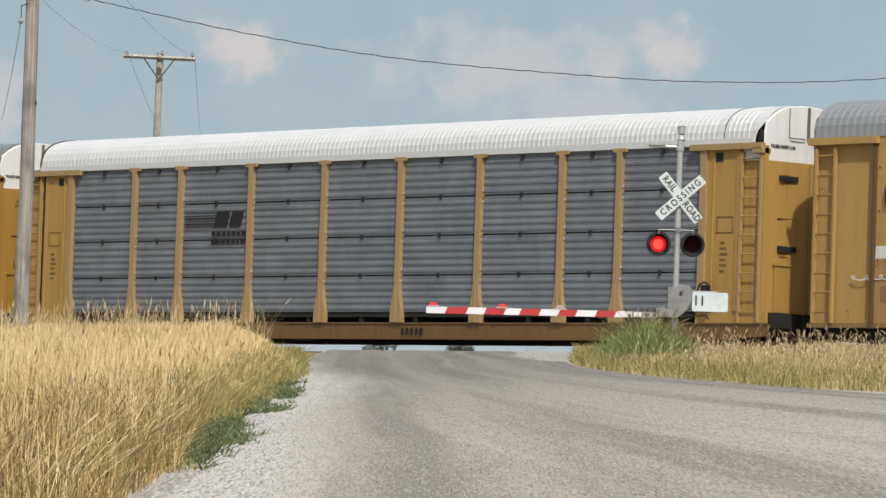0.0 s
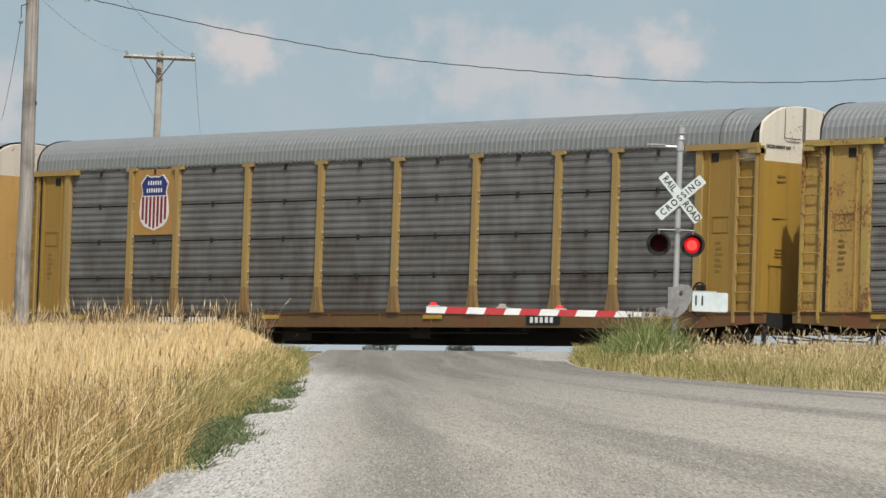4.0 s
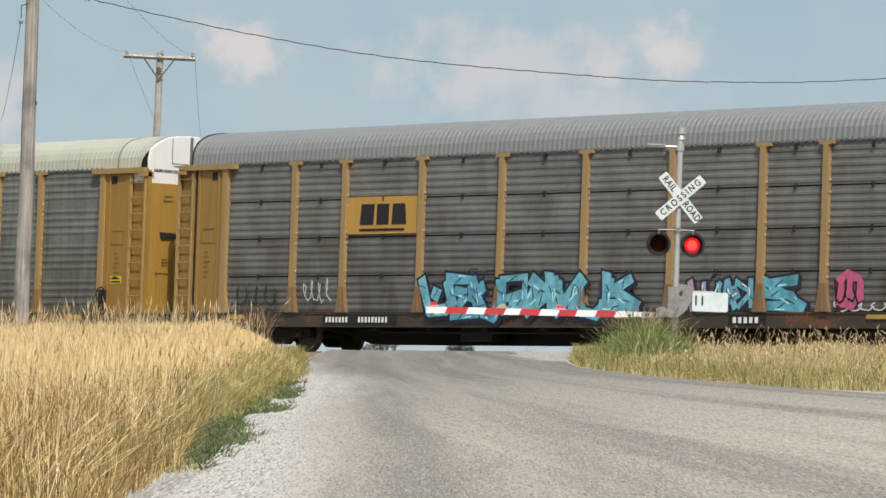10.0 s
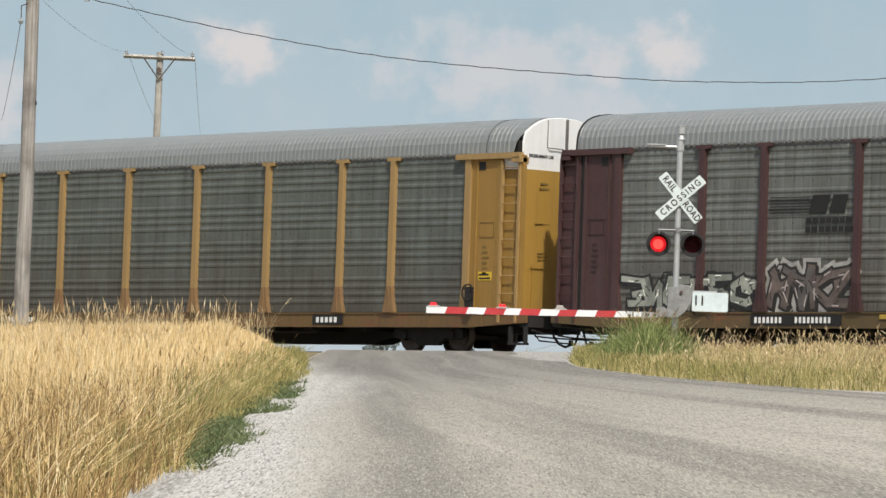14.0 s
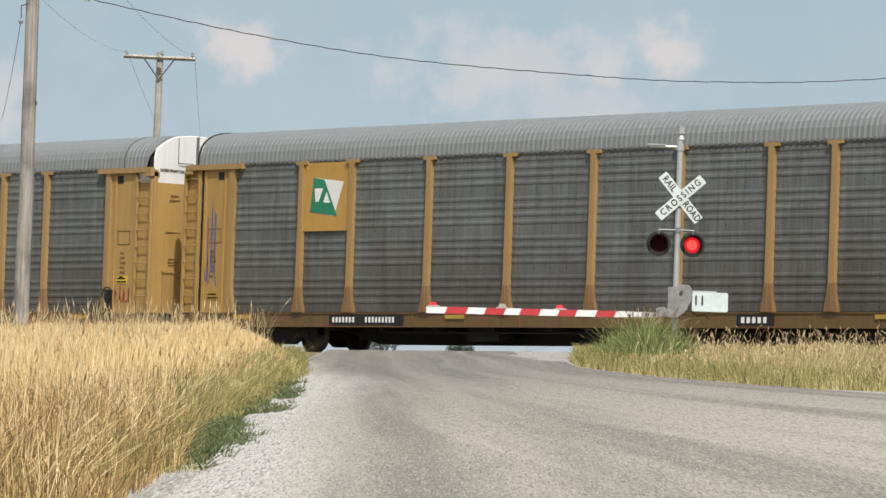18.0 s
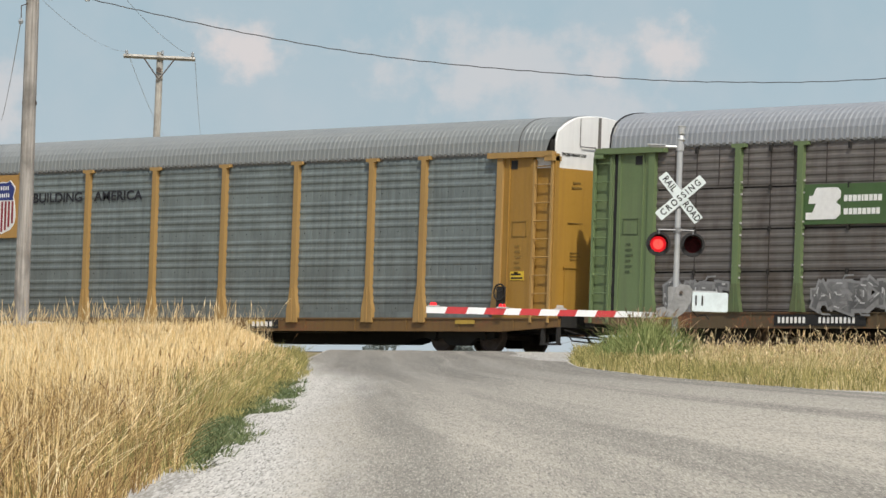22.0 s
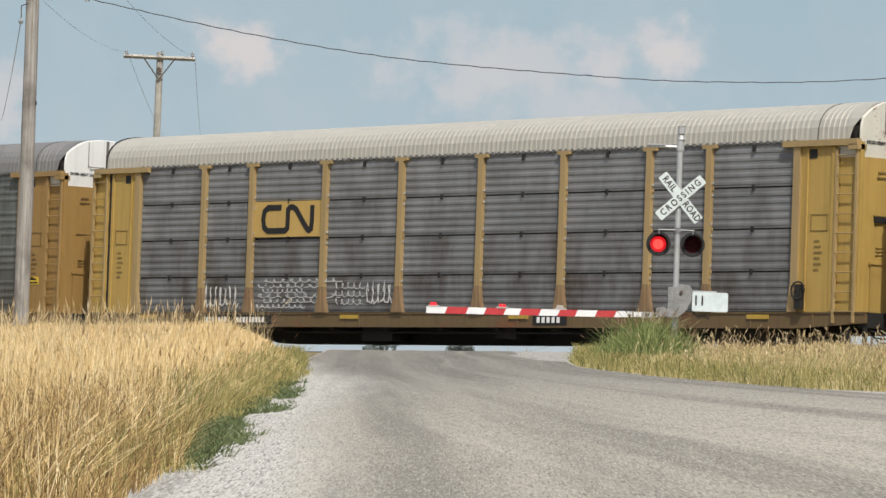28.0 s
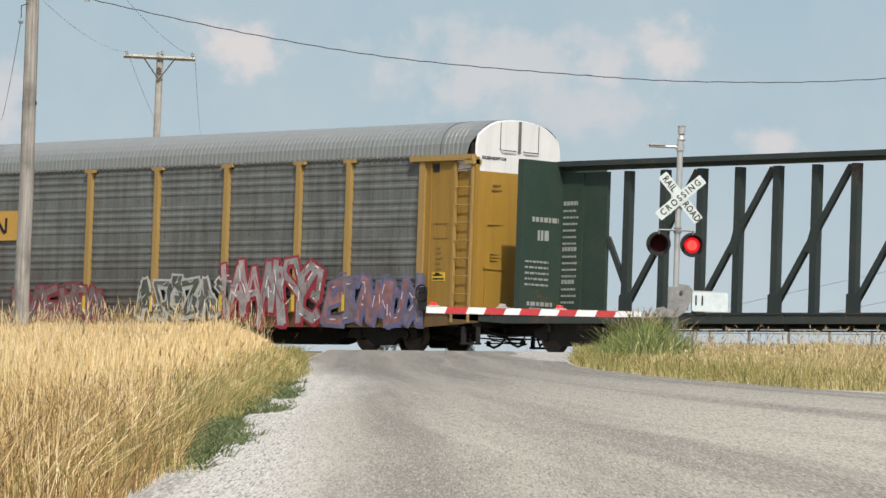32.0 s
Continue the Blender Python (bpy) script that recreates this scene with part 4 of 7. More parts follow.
# bent strokes that the sprayed forms are built of, in a unit square
BENDS = [[[(-0.4, -0.5), (-0.36, 0.5)], [(-0.36, 0.5), (0.38, -0.5)], [(0.38, -0.5), (0.42, 0.5)]],
         [[(-0.42, 0.45), (0.42, 0.5), (-0.36, -0.46), (0.46, -0.42)]],
         [[(0.40, 0.48), (-0.30, 0.42), (-0.40, 0.12), (0.36, -0.06), (0.38, -0.40), (-0.42, -0.50)]],
         [[(-0.42, -0.5), (-0.04, 0.5), (0.42, -0.5)], [(-0.26, -0.14), (0.30, -0.10)]],
         [[(-0.46, 0.5), (-0.22, -0.48), (0.02, 0.30), (0.24, -0.48), (0.46, 0.5)]],
         [[(-0.40, 0.5), (-0.40, -0.2), (-0.16, -0.5), (0.20, -0.46), (0.40, -0.14), (0.42, 0.5)]],
         [[(-0.36, -0.5), (-0.38, 0.5)], [(0.42, 0.5), (-0.30, 0.0), (0.44, -0.5)]],
         [[(0.40, 0.36), (0.06, 0.5), (-0.36, 0.26), (-0.38, -0.28), (0.04, -0.5), (0.40, -0.34), (0.36, 0.02), (0.06, 0.0)]],
         [[(0.42, 0.5), (-0.36, 0.42), (-0.40, -0.46), (0.46, -0.5)], [(-0.36, 0.02), (0.28, 0.06)]]]


def tag(car, seed, x0, x1, z0, z1, count, fills, edge=(0.02, 0.02, 0.025), glowline=None, proud=-1.49):
    """Spray-painted piece: fat bent strokes pressed together, with a dark outline, a drop shadow, cuts and shines; it spells nothing."""
    rng = random.Random(seed)
    count = round(count * 1.25)
    w = (x1 - x0) / count
    halo, rim, cut, shine, legs = Geo(), Geo(), Geo(), Geo(), 0
    fill = [Geo() for _ in fills]
    for i in range(count):
        cx, h = x0 + w * (i + 0.5), (z1 - z0) * rng.uniform(0.86, 1.0)
        cz, lean = z0 + (z1 - z0 - h) * rng.random() + h / 2, rng.uniform(-0.18, 0.18)
        flip, over = rng.choice((-1, 1)), rng.choice((-1, 1))
        fat = min(w, h) * rng.uniform(0.20, 0.30)
        colour = fill[(i + rng.randrange(2)) % len(fills)]
        extra = [[(rng.uniform(-0.6, 0.6), rng.uniform(-0.5, 0.5)), (rng.uniform(-0.6, 0.6), rng.uniform(-0.5, 0.5))]]
        for line in rng.choice(BENDS) + extra:
            pts = []
            for x, z in line:
                x, z = flip * x + rng.uniform(-0.13, 0.13), over * z + rng.uniform(-0.09, 0.09)
                pts.append((cx + (x + lean * z) * w * 1.10, cz + z * (h - fat)))
            # each leg swells or thins towards its end
            for k, (a, b) in enumerate(zip(pts, pts[1:])):
                step = 0.0003 * (legs % 11)
                legs += 1
                u = Vector((b[0] - a[0], b[1] - a[1]))
                length = max(0.05, u.length)
                u /= length
                v = Vector((-u.y, u.x))
                ra, rb = fat * rng.uniform(0.42, 0.62), fat * rng.uniform(0.42, 0.66)
                if k == 0:
                    ra *= 1.25
                slant = rng.uniform(-0.3, 0.3) if length > fat else 0.0

                def leg(grow, dx=0.0, dz=0.0):
                    pa, pb = Vector(a) - u * (fat * 0.30 + grow) + Vector((dx, dz)), Vector(b) + u * (fat * 0.30 + grow) + Vector((dx, dz))
                    return [pa - v * (ra + grow) + u * slant * fat, pb - v * (rb + grow), pb + v * (rb + grow) + u * slant * fat * 0.5, pa + v * (ra + grow)]

                halo.slab(leg(0.15), proud + 0.0145 + step, proud + 0.0185)
                rim.slab(leg(0.055), proud + 0.006 + step, proud + 0.0100)
                rim.slab(leg(0.03, 0.07, -0.06), proud + 0.0102 + step, proud + 0.0140)
                colour.slab(leg(-0.005), proud + step, proud + 0.0045)
                f = Vector(a).lerp(Vector(b), rng.uniform(0.15, 0.6))
                stroke(cut, [f - v * ra * rng.uniform(-0.2, 0.9), f + u * length * 0.2 + v * rb * 0.3, f + u * length * 0.3 + v * rb * 0.9], 0.024, proud - 0.003 - step * 0.4, proud - 0.001)
                if rng.random() < 0.8:
                    e = Vector(a).lerp(Vector(b), rng.uniform(0.2, 0.7))
                    stroke(shine, [e + v * ra * 0.55, e + v * ra * 0.55 + u * min(0.3, length * 0.3)], 0.03, proud - 0.004, proud - 0.002)
        if rng.random() < 0.5:
            q = rng.choice((-1, 1))
            x, z = cx + rng.uniform(-0.4, 0.3) * w, cz + q * h * 0.46
            stroke(rim, [(x, z), (x + 0.10, z + q * 0.14), (x + 0.36, z + q * 0.15)], 0.04, proud + 0.0052, proud + 0.0058)
    if glowline:
        part("graffiti_halo", halo, plain(glowline, 0.6, 0.0, 0.5, 2.0), car)
    part("graffiti_outline", rim, plain(edge, 0.6), car, "spray-painted outline")
    for g, c in zip(fill, fills):
        if g.v:
            part("graffiti_fill", g, plain(c, 0.6, 0.0, 0.5, 2.5), car, "spray-painted bent forms")
    part("graffiti_cut", cut, plain(edge, 0.6), car)
    if shine.v:
        part("graffiti_cut", shine, plain(tuple(min(0.8, c * 2.2 + 0.2) for c in fills[0]), 0.6), car)


def backing(car, seed, x0, x1, z0, z1, color, proud):
    """A ragged sprayed field behind a word."""
    rng = random.Random(seed)
    cx, cz, pts = (x0 + x1) / 2, (z0 + z1) / 2, []
    for i in range(26):
        a = 2 * math.pi * i / 26
        c, q = math.cos(a), math.sin(a)
        k = rng.uniform(0.88, 1.06)
        pts.append((cx + math.copysign(abs(c) ** 0.55, c) * (x1 - x0) / 2 * k, cz + math.copysign(abs(q) ** 0.55, q) * (z1 - z0) / 2 * k))
    part("graffiti_halo", Geo().slab(pts, proud, proud + 0.006), plain(color, 0.6, 0.0, 0.55, 2.0), car)


def scrawl(car, seed, x0, x1, z0, z1, color, width=0.03, turns=9, proud=-1.49):
    """A thin sprayed scribble: one looping, wandering line with a few loose strokes."""
    rng = random.Random(seed)
    g = Geo()
    h, pts = z1 - z0, []
    for i in range(turns * 7):
        t = i / (turns * 7 - 1)
        a = 2 * math.pi * i / 7 + rng.uniform(-0.5, 0.5)
        k = rng.uniform(0.55, 1.0)
        pts.append((x0 + (x1 - x0) * (0.05 + 0.9 * t) + 0.32 * (x1 - x0) / turns * math.cos(a), (z0 + z1) / 2 + 0.5 * h * k * math.sin(a)))
    while pts:
        n = rng.randrange(5, 13)
        if len(pts[:n]) > 1:
            stroke(g, pts[:n], width, proud - 0.003, proud + 0.003)
        pts = pts[n:]
    part("scrawl", g, plain(color, 0.6), car, "thin sprayed scribble")


def word(car, text, x, z, size, color, edge=None, proud=-1.49, stretch=1.0, shear=0.0):
    """Readable painted word; with edge, an outlined one."""
    face = lambda y: Matrix.Translation((x, y, z)) @ Euler((radians(90), 0, 0)).to_matrix().to_4x4()
    if edge is not None:
        for dx, dz in ((-1, 0), (1, 0), (0, -1), (0, 1), (0.7, 0.7), (-0.7, -0.7), (0.7, -1.6), (1.6, -1.2)):
            letters(text, size, plain(edge, 0.6), car, Matrix.Translation((dx * size * 0.05, 0, dz * size * 0.05)) @ face(proud + 0.004), "painted_word", 0.002, stretch=stretch, shear=shear)
    letters(text, size, plain(color, 0.6, 0.0, 0.45, 2.5), car, face(proud), "painted_word", 0.003, stretch=stretch, shear=shear)


def enclosed_car():
    """The two-unit articulated car carrier with solid yellow sides."""
    car = holder("articulated_autorack_car", "long yellow two-unit enclosed car carrier joined by a black bellows", "railcar", "railcars of the freight train")
    CARS[2] = car
    yel = paint((0.435, 0.265, 0.086), 0.4, 0.08, vary=0.12, grime=(0.16, 0.09, 0.04))
    lower = paint((0.395, 0.219, 0.086), 0.55, 0.15, vary=0.15, grime=(0.14, 0.075, 0.04))
    brown = paint((0.245, 0.142, 0.055), 0.4)
    # post and rivet paint; the shadows along the posts are put into this colour
    edge = paint((0.115, 0.062, 0.024), 0.4)
    stops = [1.0, 1.62, 3.46, 5.29, 7.12, 8.95, 10.78, 12.60, 14.42, 16.28, 17.80, 19.30]
    for s in (-1, 1):
        g = Geo()
        rings, low, high = [], roof_ring(), roof_ring(lift=0.008)
        for i in range(98):
            x = 0.55 + i * 0.21
            rings += [[(s * (x + d), y, z + 0.04) for y, z in r] for d, r in ((0, low), (0.1, low), (0.12, high), (0.19, high))]
        part("roof", loft(rings), paint((0.27, 0.285, 0.295), 0.3, 0.0, 0.5, 0.1, (0.12, 0.115, 0.11), 0.06), car, "grey ribbed arched roof")
        g.box(*sorted((s * 0.5, s * 21.3)), 1.42, 1.48, 0.7, 4.9)
        part("far_side", g, yel, car)
        for i in range(len(stops) - 1):
            a, b = stops[i], stops[i + 1]
            if i == 0:
                a = 0.52
            g = Geo()
            g.box(*sorted((s * a, s * b)), -1.46, -1.40, 2.14, 4.90)
            part("side_panel", g, yel, car)
            g = Geo()
            g.box(*sorted((s * a, s * b)), -1.462, -1.40, 0.72, 2.14)
            part("side_panel", g, lower, car, "browner lower panel")
            g = Geo()
            for z in (4.20, 3.22, 2.10, 1.72):
                for j in range(6):
                    x = s * (a + (b - a) * (j + 0.5) / 6)
                    g.box(x - 0.02, x + 0.02, -1.475, -1.46, z - 0.02, z + 0.02)
            part("rivet", g, edge, car)
            lo, hi = sorted((s * (a + 0.25), s * (b - 0.23)))
            if 0 < i < 9:
                for z0, z1 in ((4.42, 4.80), (3.40, 3.88), (2.52, 3.00)):
                    v = Geo()
                    v.box(lo, hi, -1.468, -1.46, z0, z1)
                    part("vent_panel", v, brown, car, "perforated brown vent panel")
            if i > 0:
                v = Geo()
                v.box(lo, hi, -1.468, -1.46, 1.18, 1.55)
                part("vent_panel", v, brown, car)
            v = Geo()
            v.box(*sorted((s * (a + 0.08), s * (b - 0.06))), -1.47, -1.46, 2.16, 2.44)
            part("stripe", v, paint((0.70, 0.69, 0.65), 0.3), car, "broad white stripe")
        for x in stops[1:]:
            g = Geo()
            g.box(s * x - 0.045, s * x + 0.045, -1.54, -1.46, 0.70, 4.90)
            g.box(s * x - 0.075, s * x + 0.075, -1.55, -1.46, 0.60, 0.74)
            part("post", g, edge, car, "narrow side post, its paint darkened for the shadow along it")
        for a, b, y0, y1, z1 in ((19.3, 20.55, -1.40, -1.34, 4.82), (20.55, 21.2, -1.34, -1.28, 4.82), (21.16, 21.22, -1.36, 1.36, 4.85)):
            part("end_panel", Geo().box(*sorted((s * a, s * b)), y0, y1, 0.72, z1), yel, car, "recessed solid end panel")
        beam = Geo()
        beam.box(*sorted((s * 19.2, s * 21.25)), -1.58, -1.40, 4.74, 4.90)
        part("eave_beam", beam, yel, car)
        lad = shared(("ladder", s), lambda: mirrored(ladder_mesh(s), s))
        part("ladder", lad, yel, car, "steel ladder", (s * 19.1, 0, 0))
        for side in (-1, 1):
            part("end_door", shared(("door", s, side), lambda: mirrored(end_door_mesh(side), s)), yel, car, "", (s * 21.2, 0, 0))
        part("end_hood", shared(("hood", s), lambda: mirrored(hood_mesh(0.05), s)), paint((0.55, 0.50, 0.42), 0.3, 0.25), car, "white hood stained with rust", (s * 21.2, 0, 0))
        sill = Geo()
        sill.box(*sorted((s * 0.4, s * 21.2)), -1.50, -1.42, 0.62, 0.72)
        sill.box(*sorted((s * 0.4, s * 21.2)), 1.42, 1.50, 0.62, 0.72)
        part("side_sill", sill, brown, car)
        und = Geo()
        und.slab([(s * x, z) for x, z in ((0.3, 0.32), (20.8, 0.32), (20.8, 0.66), (0.3, 0.66))][::s], -0.9, 0.9)
        und.box(*sorted((s * 0.3, s * 20.9)), -1.42, 1.42, 0.62, 0.72)
        for i in range(6):
            x = s * (5 + i * 2.1)
            und.box(x - 0.10, x + 0.10, -1.3, -1.1, 0.20, 0.62)
        part("underframe", und, DARK, car, "black underframe")
        make_truck(car, s * 17.4)
        for nm, mk in (("coupler", coupler_mesh), ("brake_hose", hose_mesh)):
            ob = part(nm, shared(nm, mk), DARK, car, "", (s * 7.4, 0, 0))
            if s < 0:
                ob.rotation_euler = (0, 0, math.pi)
        # maker's plate: black with plain white blocks
        g = Geo()
        g.box(*sorted((s * 16.75, s * 18.95)), -1.548, -1.475, 3.38, 3.80)
        part("emblem_plate", g, BLACK, car, "black plate with white blocks")
        v = Geo()
        for j in range(3):
            x = s * 17.85 - 0.95 + j * 0.66
            v.slab([(x, 3.44), (x + 0.44, 3.44), (x + 0.58, 3.74), (x + 0.05, 3.74)], -1.555, -1.548)
        part("emblem_bar", v, WHITE, car, "white slanted blocks")
    bel = Geo()
    rings = []
    for i in range(13):
        x = -0.52 + i * 1.04 / 12
        r = roof_ring(lift=0.03 if i % 2 else -0.06)
        rings.append([(x, -1.42 if i % 2 else -1.36, 0.62)] + [(x, y, z + 0.04) for y, z in r] + [(x, 1.42, 0.62)])
    h = loft(rings)
    bel.add(h.v, h.f)
    part("bellows", bel, plain((0.020, 0.017, 0.015), 0.8), car, "black pleated rubber bellows")
    make_truck(car, 0.0)
    g = Geo()
    g.box(-16.15, -14.55, -1.476, -1.47, 2.16, 2.44)
    g.box(-14.35, -12.75, -1.476, -1.47, 2.16, 2.44)
    part("mark_plate", g, BLACK, car, "black plates in the white stripe")
    g = Geo()
    bars(g, -15.95, 2.22, [0.2] * 4, 0.17, -1.477, 0.07)
    bars(g, -14.15, 2.22, [0.16] * 6, 0.17, -1.477, 0.06)
    part("reporting_mark", g, WHITE, car, "plain bars where the reporting marks are painted")
    p = -1.475
    scrawl(car, 3, -20.6, -8.6, 1.66, 1.80, (0.6, 0.57, 0.5), 0.03, 26, p)
    scrawl(car, 4, -8.2, -0.9, 1.35, 1.95, (0.55, 0.5, 0.42), 0.025, 9, p)
    tag(car, 23, 2.2, 5.8, 0.82, 1.84, 4, [(0.20, 0.33, 0.38), (0.27, 0.36, 0.34)], (0.02, 0.025, 0.03), (0.10, 0.17, 0.20), p)
    tag(car, 21, 6.9, 13.4, 0.76, 2.0, 6, [(0.035, 0.036, 0.045), (0.10, 0.11, 0.13)], (0.40, 0.42, 0.44), (0.02, 0.02, 0.02), p)
    tag(car, 22, 6.7, 8.2, 0.8, 1.7, 2, [(0.06, 0.20, 0.25)], (0.02, 0.02, 0.02), None, p + 0.01)
    scrawl(car, 5, 14.3, 16.0, 1.35, 1.75, (0.65, 0.63, 0.6), 0.04, 4, p)
    scrawl(car, 6, 18.0, 19.2, 1.35, 1.75, (0.6, 0.58, 0.55), 0.04, 3, p)
    return car


def centerbeam_car():
    """A lumber flat with a central truss and end bulkheads."""
    car = holder("centerbeam_flat_car", "empty dark green lumber flat wagon with a central truss", "railcar", "railcars of the freight train")
    CARS[21] = car
    green = paint((0.024, 0.036, 0.032), 0.35, 0.1)
    wall = paint((0.024, 0.048, 0.034), 0.3, 0.05)
    g = Geo()
    g.box(-11.5, 11.5, -0.26, 0.26, 4.59, 4.72)
    g.box(-11.5, 11.5, -0.08, 0.08, 4.50, 4.59)
    part("top_chord", g, green, car, "top beam of the truss")
    xs = [-9.27 + i * 1.205 for i in range(16)]
    for i, x in enumerate(xs):
        g = Geo()
        g.box(x - 0.10, x + 0.10, -0.09, 0.09, 0.95, 4.45)
        part("upright", g, green, car)
        if i % 2 == 0 and i < 14:
            lo, hi = (x + 0.08, 1.25), (xs[i + 1] + (xs[i + 2] - xs[i + 1]) * 0.86, 4.40)
            d = Geo()
            stroke(d, [lo, hi], 0.15, -0.05, 0.05)
            part("diagonal_brace", d, green, car)
            part("gusset", Geo().slab([(xs[i + 1] - 0.24, 2.45), (xs[i + 1] + 0.02, 2.35), (xs[i + 1] + 0.24, 3.05), (xs[i + 1] - 0.02, 3.15)], -0.11, -0.09), green, car)
            part("gusset", Geo().slab([(x - 0.14, 0.96), (x + 0.30, 0.96), (x + 0.30, 1.45), (x - 0.14, 1.45)], -0.11, -0.09), green, car)
    for s in (-1, 1):
        g = Geo()
        x = s * 11.55
        g.box(x - 0.09, x + 0.09, -1.45, 1.45, 0.95, 4.70)
        part("bulkhead", g, wall, car, "dark green steel end bulkhead")
        a, b = sorted((x - s * 0.09, x - s * 0.80))
        part("end_web", Geo().box(a, b, -0.08, 0.08, 0.95, 4.45), wall, car, "solid web beside the bulkhead")
        a, b = sorted((x - s * 0.80, x - s * 1.60))
        part("end_web", Geo().box(a, b, -0.05, 0.05, 0.95, 4.45), wall, car)
        d = Geo()
        stroke(d, [(x - s * 1.62, 2.85), (x - s * 2.45, 1.30)][::s], 0.14, -0.04, 0.04)
        part("diagonal_brace", d, green, car)
    t = Geo()
    rng = random.Random(12)
    x = -11.452
    for j in range(16):
        z = 3.65 - 0.16 * j
        xx = -11.40
        while xx < -10.95:
            w = rng.uniform(0.04, 0.12)
            t.box(xx, xx + w, -0.088, -0.08, z, z + (0.10 if j in (0, 7, 12) else 0.05))
            xx += w + 0.03
    for y0, y1, z, h in [(-1.3, -0.5, 2.2 - 0.14 * i, 0.05) for i in range(5)] + [(-1.1, -0.2, 3.2, 0.12), (-0.9, -0.5, 2.75, 0.25), (-1.2, -0.3, 1.15, 0.1), (-1.1, -0.2, 0.98 + 0.05, 0.08)]:
        y = y0
        while y < y1:
            w = rng.uniform(0.05, 0.16)
            t.box(x, x + 0.008, y, min(y + w, y1), z, z + h)
            y += w + 0.04
    part("stencil", t, paint((0.33, 0.35, 0.33), 0.6), car, "faded white stencilled notices, too worn to read")
    deck = Geo()
    deck.box(-11.6, 11.6, -1.45, 1.45, 0.78, 0.95)
    part("load_deck", deck, green, car)
    underpinning(car, (0.95, 0.70), paint((0.035, 0.045, 0.04), 0.4, 0.2), shallow_under_mesh)
    g = Geo()
    for i in range(12):
        x = -10.4 + i * 1.9
        g.box(x - 0.04, x + 0.04, -1.46, -1.34, 0.52, 0.70)
        g.tube([(x + 0.9, -1.40, 0.60), (x + 1.05, -1.40, 0.60)], 0.05, 6)
    part("tie_down", g, DARK, car, "tie-down winches below the deck edge")
    return car


DARKGALV = (0.135, 0.135, 0.13)
MAROON = (0.095, 0.022, 0.022)
GREEN = (0.125, 0.178, 0.078)
GREY_ROOF = (0.228, 0.242, 0.236)
LOW = (0.72, 0.30)


